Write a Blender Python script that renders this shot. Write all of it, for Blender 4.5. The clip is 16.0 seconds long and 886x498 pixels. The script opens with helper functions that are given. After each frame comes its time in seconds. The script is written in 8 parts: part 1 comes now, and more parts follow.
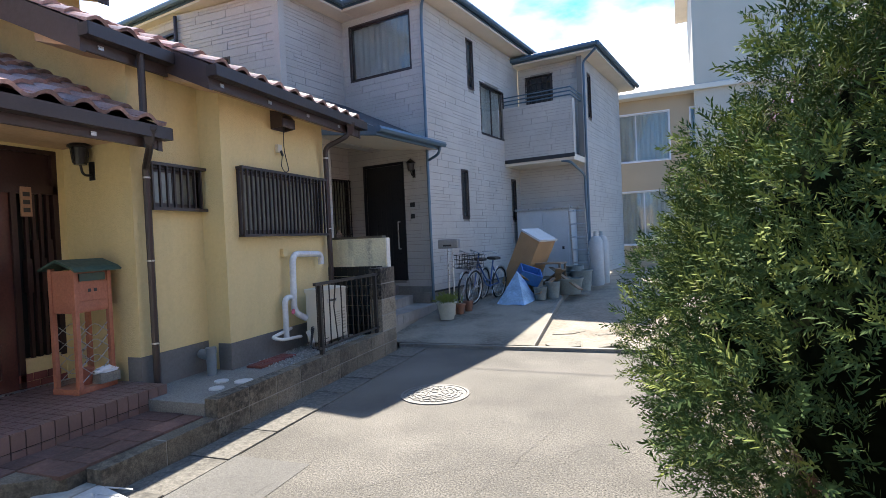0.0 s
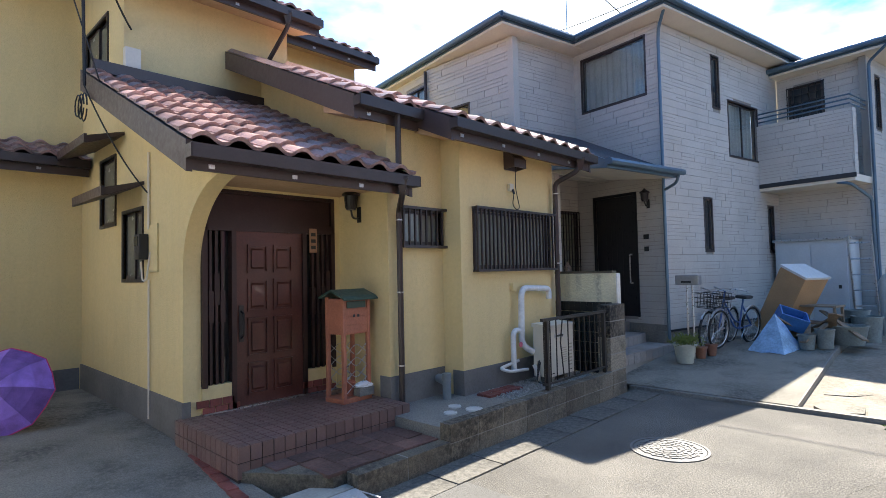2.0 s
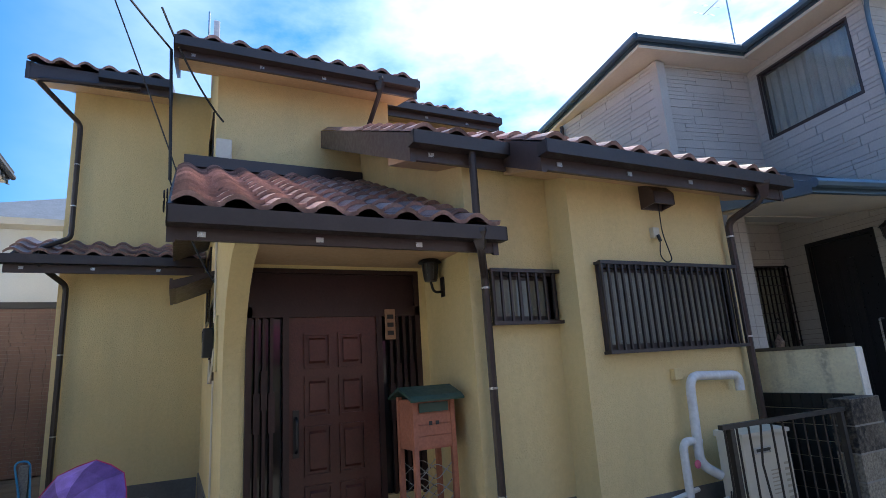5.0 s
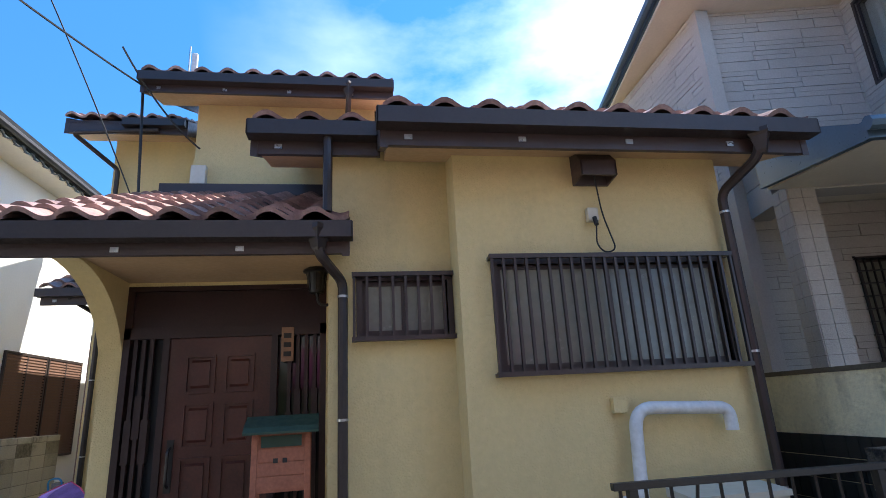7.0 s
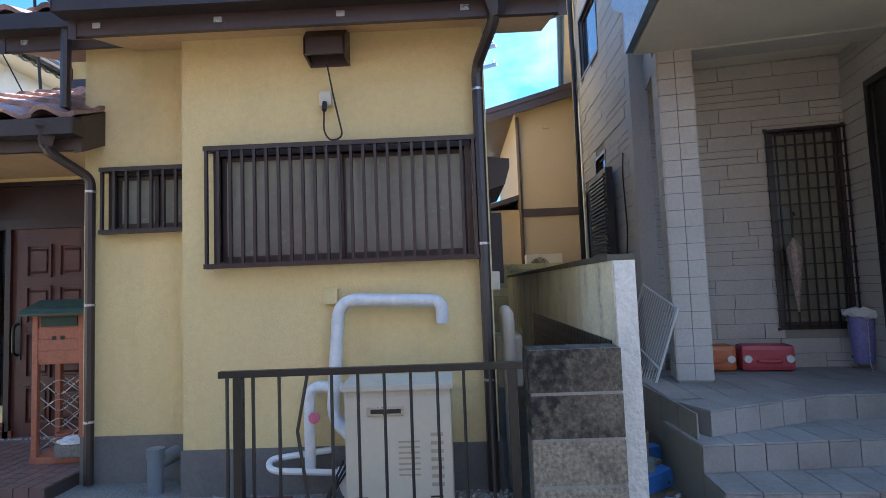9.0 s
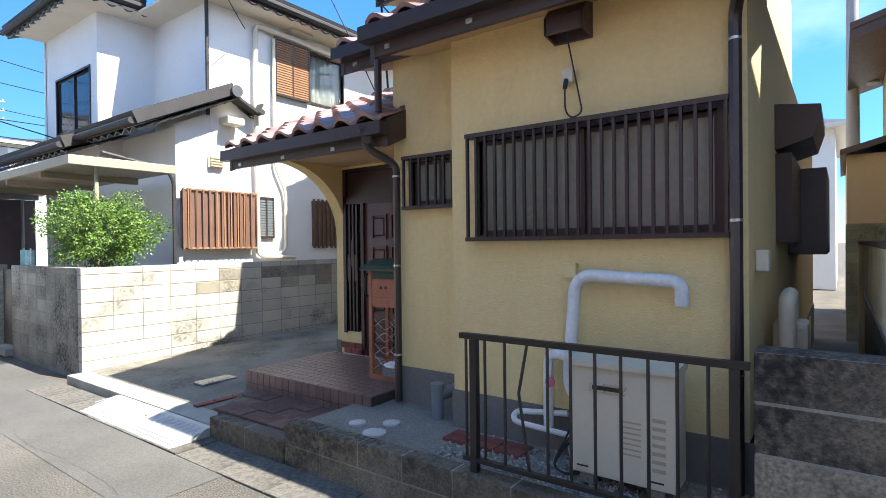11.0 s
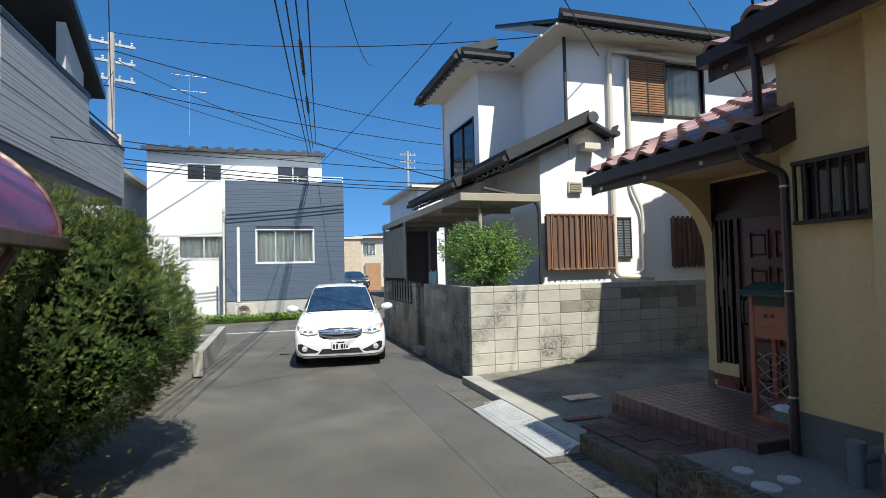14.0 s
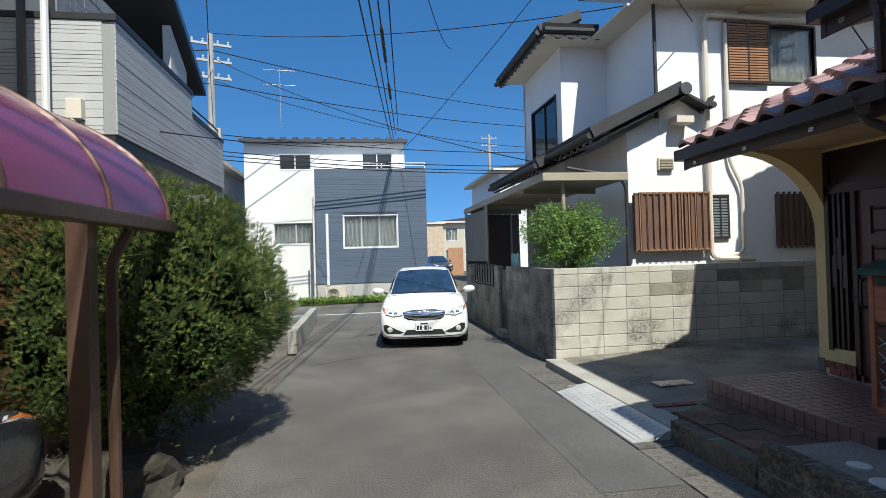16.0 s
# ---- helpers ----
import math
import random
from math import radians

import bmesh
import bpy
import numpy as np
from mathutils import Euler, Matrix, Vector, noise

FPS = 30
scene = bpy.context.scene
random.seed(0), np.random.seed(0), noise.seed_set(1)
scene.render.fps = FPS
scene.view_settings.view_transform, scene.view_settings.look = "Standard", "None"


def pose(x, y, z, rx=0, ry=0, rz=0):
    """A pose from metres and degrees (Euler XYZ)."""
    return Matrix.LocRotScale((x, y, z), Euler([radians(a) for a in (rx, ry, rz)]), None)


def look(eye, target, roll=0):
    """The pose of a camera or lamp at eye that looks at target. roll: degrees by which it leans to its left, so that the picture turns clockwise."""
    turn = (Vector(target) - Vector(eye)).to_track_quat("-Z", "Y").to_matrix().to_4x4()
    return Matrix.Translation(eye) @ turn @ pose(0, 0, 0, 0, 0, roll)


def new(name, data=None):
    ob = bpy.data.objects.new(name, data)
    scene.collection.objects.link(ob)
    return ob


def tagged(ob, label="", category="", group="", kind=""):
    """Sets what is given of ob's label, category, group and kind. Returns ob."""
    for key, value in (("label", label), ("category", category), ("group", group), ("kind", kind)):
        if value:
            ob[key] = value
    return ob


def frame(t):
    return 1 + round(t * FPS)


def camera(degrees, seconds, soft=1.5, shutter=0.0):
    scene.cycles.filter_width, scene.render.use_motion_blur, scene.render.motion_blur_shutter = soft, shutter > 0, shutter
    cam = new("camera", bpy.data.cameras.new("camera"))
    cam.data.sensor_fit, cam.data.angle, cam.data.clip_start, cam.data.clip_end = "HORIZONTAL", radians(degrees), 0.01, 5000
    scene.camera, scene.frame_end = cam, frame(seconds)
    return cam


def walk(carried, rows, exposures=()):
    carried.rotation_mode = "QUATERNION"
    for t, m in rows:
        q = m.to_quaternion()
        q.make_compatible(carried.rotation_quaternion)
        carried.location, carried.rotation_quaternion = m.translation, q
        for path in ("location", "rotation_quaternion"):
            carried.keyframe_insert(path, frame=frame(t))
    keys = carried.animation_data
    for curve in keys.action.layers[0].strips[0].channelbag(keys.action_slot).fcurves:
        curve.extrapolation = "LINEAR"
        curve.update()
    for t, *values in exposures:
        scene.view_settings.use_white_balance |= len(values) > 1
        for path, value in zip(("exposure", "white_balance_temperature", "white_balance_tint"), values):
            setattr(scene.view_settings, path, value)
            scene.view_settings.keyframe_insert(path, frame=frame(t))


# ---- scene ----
from mathutils.bvhtree import BVHTree

cam = camera(78.7, 16.0, 0.75)
METRES, EYE, TILT, LEAN, TURN = 8.0, 1.64, 0.0, 0.0, 19.8
ROWS = [
    (0.0, 0.0, 0.0, 0.0, -0.05, -1.13, 2.56),
    (0.5, 0.0039, -0.0063, -0.0011, 6.49, -1.3, 1.27),
    (1.0, 0.0025, -0.0094, 0.0017, 14.54, -1.67, 0.91),
    (1.5, 0.002, -0.0087, 0.0094, 21.44, -1.48, 1.0),
    (2.0, 0.0029, -0.0067, 0.0165, 23.83, 2.35, 1.26),
    (2.5, 0.0021, -0.0029, 0.0188, 25.04, 7.84, 1.42),
    (3.0, -0.0013, 0.0082, 0.0175, 26.81, 10.38, 1.54),
    (3.5, -0.0152, 0.0411, 0.0151, 31.65, 9.72, 1.6),
    (4.0, -0.0275, 0.097, 0.0135, 36.2, 9.78, 2.4),
    (6.5, 0.0639, 0.4368, 0.0007, 57.85, 16.69, 3.27),
    (7.0, 0.0839, 0.5104, -0.0044, 61.98, 16.18, 2.99),
    (7.5, 0.1236, 0.5893, -0.0082, 63.16, 12.43, 3.23),
    (8.0, 0.1554, 0.6686, -0.0135, 64.03, 8.44, 3.2),
    (10.5, 0.2107, 0.8783, 0.0098, 95.48, 0.09, 0.9),
    (11.0, 0.2154, 0.875, 0.0117, 106.63, -0.47, 0.65),
    (11.5, 0.2146, 0.8753, 0.0145, 115.42, -0.79, 0.87),
    (12.0, 0.2158, 0.8717, 0.0196, 119.39, 0.06, 0.93),
    (12.5, 0.2181, 0.8689, 0.0213, 122.9, 1.34, 1.16),
    (13.0, 0.2187, 0.8671, 0.021, 128.53, 1.97, 1.31),
    (13.5, 0.2213, 0.8652, 0.02, 134.87, 2.11, 1.35),
    (14.0, 0.2208, 0.8622, 0.0173, 142.72, 2.08, 1.28),
    (14.5, 0.2208, 0.8629, 0.0172, 147.09, 1.85, 1.39),
    (15.0, 0.2202, 0.8641, 0.0165, 149.63, 1.69, 1.49),
    (15.5, 0.2208, 0.8664, 0.0161, 150.93, 1.54, 1.57),
    (16.0, 0.2178, 0.8609, 0.0115, 151.46, 0.7, 1.65),
]
walk(cam, [(t, pose(0, 0, EYE, TILT, LEAN, TURN) @ pose(METRES * x, METRES * y, METRES * z, 90 + pitch, roll, yaw)) for t, x, y, z, yaw, pitch, roll in ROWS],
     [(0.0, 1.8, 6850, 11), (1.5, 1.87, 6850, 10), (2.5, 1.75, 6650, 9), (3.5, 1.42, 6400, 7), (4.0, 1.47, 6400, 7), (6.5, 1.45, 6500, 8), (8.0, 2.15, 6500, 8), (10.5, 2.05, 6750, 9), (11.5, 1.27, 6600, 8), (12.5, 0.77, 6430, 6.5), (14.0, 0.44, 6430, 5.5), (16.0, 0.4, 6430, 5.5)])

# ---- world, sun ----
SUN_EL, SUN_AZ = 53.0, 11.0  # height, and degrees from +y towards -x
sun_way = Vector((-math.sin(radians(SUN_AZ)) * math.cos(radians(SUN_EL)), math.cos(radians(SUN_AZ)) * math.cos(radians(SUN_EL)), math.sin(radians(SUN_EL))))
world = bpy.data.worlds.new("sky")
scene.world = world
world.use_nodes = True
wn, wl = world.node_tree.nodes, world.node_tree.links
sky = wn.new("ShaderNodeTexSky")
sky.sky_type, sky.sun_disc = "NISHITA", False
sky.sun_elevation, sky.sun_rotation = radians(SUN_EL), radians(-SUN_AZ)
sky.air_density, sky.dust_density, sky.ozone_density = 1.0, 0.0, 3.0
geo = wn.new("ShaderNodeTexCoord")
cmap = wn.new("ShaderNodeMapping")
cmap.inputs["Scale"].default_value = (1.0, 1.0, 2.2)
cmap.inputs["Location"].default_value = (0.35, 0.1, 0.0)
cn = wn.new("ShaderNodeTexNoise")
cn.inputs["Scale"].default_value, cn.inputs["Detail"].default_value, cn.inputs["Roughness"].default_value = 1.7, 9.0, 0.55
cr = wn.new("ShaderNodeValToRGB")
cr.color_ramp.elements[0].position, cr.color_ramp.elements[1].position = 0.425, 0.7
sep = wn.new("ShaderNodeSeparateXYZ")
side = wn.new("ShaderNodeMapRange")  # the clouds stand on the sun's side of the sky
side.inputs["From Min"].default_value, side.inputs["From Max"].default_value = -0.25, 0.75
fac = wn.new("ShaderNodeMath")
fac.operation = "MULTIPLY"
cmix = wn.new("ShaderNodeMix")
cmix.data_type = "RGBA"
cmix.inputs["B"].default_value = (8.0, 8.3, 8.6, 1)
bg = wn["Background"]
bg.inputs["Strength"].default_value = 0.138
lift = wn.new("ShaderNodeVectorMath")  # a clear dry day: little haze at the skyline
lift.operation = "ADD"
lift.inputs[1].default_value = (0, 0, 0.22)
hue = wn.new("ShaderNodeHueSaturation")
hue.inputs["Saturation"].default_value = 1.27
wl.new(geo.outputs["Generated"], lift.inputs[0])
wl.new(lift.outputs["Vector"], sky.inputs["Vector"])
wl.new(sky.outputs["Color"], hue.inputs["Color"])
wl.new(geo.outputs["Generated"], cmap.inputs["Vector"])
wl.new(cmap.outputs["Vector"], cn.inputs["Vector"])
wl.new(cn.outputs["Fac"], cr.inputs["Fac"])
wl.new(geo.outputs["Generated"], sep.inputs["Vector"])
wl.new(sep.outputs["Y"], side.inputs["Value"])
wl.new(cr.outputs["Color"], fac.inputs[0])
wl.new(side.outputs["Result"], fac.inputs[1])
wl.new(fac.outputs["Value"], cmix.inputs["Factor"])
wl.new(hue.outputs["Color"], cmix.inputs["A"])
wl.new(cmix.outputs["Result"], bg.inputs["Color"])
lamp = bpy.data.lights.new("sun", "SUN")
lamp.energy, lamp.angle, lamp.color = 4.8, radians(0.53), (1.0, 0.95, 0.87)
sun = new("sun", lamp)
sun.matrix_world = look(sun_way * 60, (0, 0, 0))


# ---- materials ----
def mat(name, col, rough=0.7, var=0.12, s1=1.5, s2=30.0, bump=0.0, bs=80.0, metal=0.0, dark=None, stain=0.0, streak=0.0, rnd=0.0, spec=0.5, coat=0.0, fine=None, thr=(0.48, 0.68)):
    """Principled surface: broad and fine tone variation, stains, streaks and fine relief."""
    m = bpy.data.materials.new(name)
    m.use_nodes = True
    n, l = m.node_tree.nodes, m.node_tree.links
    b = n["Principled BSDF"]
    b.inputs["Roughness"].default_value, b.inputs["Metallic"].default_value = rough, metal
    b.inputs["Specular IOR Level"].default_value = spec
    b.inputs["Coat Weight"].default_value = coat
    tc = n.new("ShaderNodeTexCoord")
    base = tc.outputs["Object"]
    if rnd:  # pieces: each takes its own cut of the pattern
        spot = n.new("ShaderNodeObjectInfo")
        shift = n.new("ShaderNodeVectorMath")
        shift.operation = "ADD"
        l.new(base, shift.inputs[0])
        l.new(spot.outputs["Location"], shift.inputs[1])
        base = shift.outputs["Vector"]

    def noise_tex(scale, detail, vec=None):
        t = n.new("ShaderNodeTexNoise")
        t.inputs["Scale"].default_value, t.inputs["Detail"].default_value = scale, detail
        l.new(vec or base, t.inputs["Vector"])
        return t.outputs["Fac"]

    def ramp(f, a, z, lo, hi):
        r = n.new("ShaderNodeMapRange")
        r.inputs["From Min"].default_value, r.inputs["From Max"].default_value = a, z
        r.inputs["To Min"].default_value, r.inputs["To Max"].default_value = lo, hi
        l.new(f, r.inputs["Value"])
        return r.outputs["Result"]

    def mul(a, c):
        k = n.new("ShaderNodeMath")
        k.operation = "MULTIPLY"
        l.new(a, k.inputs[0])
        l.new(c, k.inputs[1])
        return k.outputs["Value"]

    f = mul(ramp(noise_tex(s1, 5), 0.3, 0.7, 1 - var, 1 + var), ramp(noise_tex(s2, 4), 0.3, 0.7, 1 - (fine or var * 0.7), 1 + (fine or var * 0.7)))
    if rnd:
        oi = n.new("ShaderNodeObjectInfo")
        f = mul(f, ramp(oi.outputs["Random"], 0, 1, 1 - rnd, 1 + rnd))
    hsv = n.new("ShaderNodeHueSaturation")
    hsv.inputs["Color"].default_value = (*col, 1)
    l.new(f, hsv.inputs["Value"])
    out = hsv.outputs["Color"]
    if dark:
        mx = n.new("ShaderNodeMix")
        mx.data_type = "RGBA"
        mx.inputs["B"].default_value = (*dark, 1)
        l.new(out, mx.inputs["A"])
        v = None
        if streak:
            mp = n.new("ShaderNodeMapping")
            mp.inputs["Scale"].default_value = (5, 5, 0.7)
            l.new(base, mp.inputs["Vector"])
            v = mp.outputs["Vector"]
        l.new(mul(ramp(noise_tex(streak or 1.7, 7, v), thr[0], thr[1], 0, stain), ramp(noise_tex(23, 5), 0.35, 0.6, 0.25, 1)), mx.inputs["Factor"])
        out = mx.outputs["Result"]
    l.new(out, b.inputs["Base Color"])
    l.new(ramp(noise_tex(s2 * 0.6, 3), 0.3, 0.7, max(rough - 0.08, 0.02), min(rough + 0.08, 1)), b.inputs["Roughness"])
    if bump:
        bp = n.new("ShaderNodeBump")
        bp.inputs["Strength"].default_value, bp.inputs["Distance"].default_value = bump, 0.01
        l.new(noise_tex(bs, 4), bp.inputs["Height"])
        l.new(bp.outputs["Normal"], b.inputs["Normal"])
    return m


def glass(name, tint=(0.8, 0.85, 0.85), rough=0.0):
    m = bpy.data.materials.new(name)
    m.use_nodes = True
    b = m.node_tree.nodes["Principled BSDF"]
    b.inputs["Base Color"].default_value = (*tint, 1)
    b.inputs["Transmission Weight"].default_value, b.inputs["Roughness"].default_value, b.inputs["IOR"].default_value = 1.0, rough, 1.45
    return m


ASPHALT = mat("asphalt", (0.118, 0.11, 0.096), 0.88, 0.32, 0.6, 75, 0.9, 150, dark=(0.06, 0.057, 0.051), stain=0.7, fine=0.9, thr=(0.44, 0.7))
ASPHALT_NEW = mat("asphalt_new", (0.1, 0.097, 0.09), 0.85, 0.16, 0.7, 120, 0.5, 200, dark=(0.06, 0.058, 0.055), stain=0.5, fine=0.4)
CONCRETE = mat("concrete", (0.215, 0.205, 0.18), 0.88, 0.14, 1.2, 70, 0.4, 110, dark=(0.1, 0.095, 0.085), stain=0.7, fine=0.28)
CONCRETE_DRIVE = mat("drive_concrete", (0.205, 0.19, 0.155), 0.88, 0.16, 0.9, 80, 0.35, 120, dark=(0.06, 0.055, 0.044), stain=0.85, fine=0.3, thr=(0.42, 0.64))
KERB = mat("kerb_concrete", (0.36, 0.345, 0.3), 0.88, 0.14, 2, 40, 0.3, 90, dark=(0.15, 0.14, 0.12), stain=0.5)
BLOCK = mat("block", (0.5, 0.475, 0.405), 0.92, 0.12, 1.3, 60, 0.6, 160, dark=(0.1, 0.095, 0.08), stain=0.8, rnd=0.09, fine=0.14, thr=(0.52, 0.68))
DIRT = mat("dirt", (0.115, 0.1, 0.078), 0.95, 0.25, 1.5, 40, 0.6, 60, dark=(0.05, 0.045, 0.035), stain=0.6)
BLOCK_OLD = mat("block_old", (0.19, 0.162, 0.12), 0.94, 0.25, 2.2, 70, 0.9, 140, dark=(0.03, 0.027, 0.022), stain=0.9, rnd=0.22, fine=0.35, thr=(0.4, 0.66))
BLOCK_STAINED = mat("block_stained", (0.34, 0.315, 0.25), 0.92, 0.15, 1.3, 60, 0.6, 160, dark=(0.03, 0.028, 0.023), stain=0.92, rnd=0.2, fine=0.2, thr=(0.36, 0.66))
MORTAR = mat("mortar", (0.27, 0.255, 0.225), 0.95, 0.15, 3, 60, 0.5, 150, dark=(0.06, 0.055, 0.05), stain=0.6)
YELLOW = mat("yellow_render", (0.69, 0.545, 0.275), 0.85, 0.05, 0.7, 25, 0.75, 75, dark=(0.5, 0.4, 0.22), stain=0.22, streak=1.2)
SKIRT = mat("plinth_cement", (0.16, 0.155, 0.145), 0.9, 0.12, 2, 40, 0.3, 80, dark=(0.08, 0.075, 0.07), stain=0.5)
BROWN = mat("brown_paint", (0.058, 0.038, 0.035), 0.42, 0.12, 2, 40, 0.08, 60)
BROWN_ALU = mat("brown_aluminium", (0.05, 0.038, 0.036), 0.38, 0.1, 3, 50, 0.0, 60, metal=0.3)
SOFFIT = mat("soffit_board", (0.5, 0.34, 0.2), 0.6, 0.1, 2, 30, 0.05, 50)
DOORWOOD = mat("door_wood", (0.085, 0.027, 0.02), 0.4, 0.25, 3, 45, 0.12, 60, coat=0.15)
DARKWOOD = mat("dark_wood", (0.03, 0.012, 0.011), 0.42, 0.25, 3, 45, 0.1, 60)
TILE = mat("roof_tile", (0.33, 0.205, 0.18), 0.4, 0.25, 2.5, 40, 0.3, 90, dark=(0.07, 0.035, 0.033), stain=0.6, rnd=0.35)
PALE_TILE = mat("pale_plaster", (0.55, 0.5, 0.45), 0.8, 0.15, 3, 40, 0.2, 80)
PINKTILE = mat("porch_tile", (0.185, 0.112, 0.095), 0.4, 0.1, 3, 60, 0.1, 120, rnd=0.12)
GROUT = mat("grout", (0.06, 0.042, 0.037), 0.9, 0.15, 3, 60, 0.2, 120)
REDBRICK = mat("red_brick_tile", (0.2, 0.055, 0.042), 0.7, 0.18, 4, 50, 0.3, 100, rnd=0.2)
IRON = mat("black_iron", (0.018, 0.016, 0.016), 0.4, 0.15, 4, 60, 0.08, 100)
WHITEPIPE = mat("white_pipe", (0.66, 0.66, 0.64), 0.45, 0.06, 4, 40, 0.0)
GREYPIPE = mat("grey_pipe", (0.16, 0.19, 0.21), 0.45, 0.08, 4, 40, 0.0)
HEATER = mat("heater_enamel", (0.56, 0.52, 0.42), 0.4, 0.04, 2, 30, 0.0)
STEEL = mat("steel", (0.5, 0.5, 0.5), 0.32, 0.1, 4, 60, 0.0, metal=0.9)
PLATE_METAL = mat("ramp_plate", (0.5, 0.5, 0.49), 0.5, 0.1, 4, 60, 0.1, 120, metal=0.25)
BLACKP = mat("black_plastic", (0.02, 0.02, 0.021), 0.5, 0.12, 4, 60)
FROST = mat("frosted_glass", (0.2, 0.2, 0.16), 0.2, 0.12, 1.2, 20, 0.05, 200, spec=0.6)
GLASS = glass("clear_glass")
PANE_DARK = mat("dark_pane", (0.02, 0.023, 0.026), 0.05, 0.1, 1, 10, spec=0.7)
CURTAIN = mat("curtain", (0.62, 0.62, 0.58), 0.9, 0.08, 3, 20)
CABLE = mat("cable", (0.012, 0.012, 0.013), 0.6, 0.1, 4, 30)


# ---- mesh helpers ----
def bx(bm, x0, y0, z0, x1, y1, z1, m=None):
    """A box between two corners, under the matrix m."""
    c = [Vector((x, y, z)) for z in (z0, z1) for y in (y0, y1) for x in (x0, x1)]
    v = [bm.verts.new(m @ p if m else p) for p in c]
    for f in ((0, 2, 3, 1), (4, 5, 7, 6), (0, 1, 5, 4), (2, 6, 7, 3), (0, 4, 6, 2), (1, 3, 7, 5)):
        bm.faces.new([v[i] for i in f])


def prism(bm, pts, axis, a, b):
    """A polygon (two coordinates a point, in the plane across the axis) drawn out from a to b."""
    def at(p, q):
        return {"x": (q, p[0], p[1]), "y": (p[0], q, p[1]), "z": (p[0], p[1], q)}[axis]
    lo, hi = [bm.verts.new(at(p, a)) for p in pts], [bm.verts.new(at(p, b)) for p in pts]
    bm.faces.new(lo[::-1])
    bm.faces.new(hi)
    for i in range(len(pts)):
        j = (i + 1) % len(pts)
        bm.faces.new((lo[i], lo[j], hi[j], hi[i]))


def tube(bm, pts, r, seg=8, r1=None, cap=True):
    """A round bar along a polyline; r to r1 from start to end."""
    pts = [Vector(p) for p in pts]
    r1 = r if r1 is None else r1
    rings, side_v = [], None
    for i, p in enumerate(pts):
        d = (pts[min(i + 1, len(pts) - 1)] - pts[max(i - 1, 0)])
        d = d.normalized() if d.length > 1e-9 else Vector((0, 0, 1))
        ref = side_v if side_v is not None else (Vector((0, 0, 1)) if abs(d.z) < 0.9 else Vector((1, 0, 0)))
        u = (ref - d * ref.dot(d))
        u = u.normalized() if u.length > 1e-6 else d.orthogonal().normalized()
        side_v = u
        w = d.cross(u)
        k = r + (r1 - r) * i / max(len(pts) - 1, 1)
        rings.append([bm.verts.new(p + u * k * math.cos(2 * math.pi * s / seg) + w * k * math.sin(2 * math.pi * s / seg)) for s in range(seg)])
    for a, b in zip(rings, rings[1:]):
        for s in range(seg):
            bm.faces.new((a[s], a[(s + 1) % seg], b[(s + 1) % seg], b[s]))
    if cap:
        bm.faces.new(rings[0][::-1])
        bm.faces.new(rings[-1])


def rounded(pts, r, n=5):
    """A polyline with its corners rounded."""
    pts = [Vector(p) for p in pts]
    out = [pts[0]]
    for a, p, b in zip(pts, pts[1:], pts[2:]):
        k = min(r, (a - p).length * 0.49, (b - p).length * 0.49)
        s, e = p + (a - p).normalized() * k, p + (b - p).normalized() * k
        for i in range(n + 1):
            t = i / n
            out.append(s * (1 - t) ** 2 + p * 2 * t * (1 - t) + e * t * t)
    return out + [pts[-1]]


def lathe(bm, prof, seg=16, at=(0, 0, 0)):
    """A turned shape: radius and height pairs round the upright through at."""
    o = Vector(at)
    rings = [[bm.verts.new(o + Vector((r * math.cos(2 * math.pi * s / seg), r * math.sin(2 * math.pi * s / seg), z))) for s in range(seg)] for r, z in prof]
    for a, b in zip(rings, rings[1:]):
        for s in range(seg):
            bm.faces.new((a[s], a[(s + 1) % seg], b[(s + 1) % seg], b[s]))
    bm.faces.new(rings[0][::-1])
    bm.faces.new(rings[-1])


def mesh_of(bm, name, material, smooth=False, bevel=0.0):
    if bevel:
        bmesh.ops.bevel(bm, geom=list(bm.edges), offset=bevel, segments=2, affect="EDGES", profile=0.6)
    bmesh.ops.recalc_face_normals(bm, faces=list(bm.faces))
    me = bpy.data.meshes.new(name)
    bm.to_mesh(me)
    bm.free()
    me.materials.append(material)
    if smooth:
        me.polygons.foreach_set("use_smooth", [True] * len(me.polygons))
        me.set_sharp_from_angle(angle=radians(40))
    return me


def part(name, bm, material, parent=None, label="", smooth=False, bevel=0.0):
    """Links a bmesh as one mesh object under a thing or a part."""
    ob = new(name, mesh_of(bm, name, material, smooth, bevel))
    ob.parent = parent
    return tagged(ob, label)


def thing(name, label, category, at=None, group="", kind=""):
    """An Empty at a thing's base that carries its parts."""
    ob = new(name)
    ob.empty_display_size = 0.1
    if at is not None:
        ob.matrix_basis = at
    return tagged(ob, label, category, group, kind)


def box_part(name, c, material, parent=None, label="", bevel=0.0):
    bm = bmesh.new()
    bx(bm, *c)
    return part(name, bm, material, parent, label, bevel=bevel)


def bar_part(name, pts, r, material, parent=None, label="", seg=8, r1=None):
    bm = bmesh.new()
    tube(bm, pts, r, seg, r1)
    return part(name, bm, material, parent, label, smooth=True)


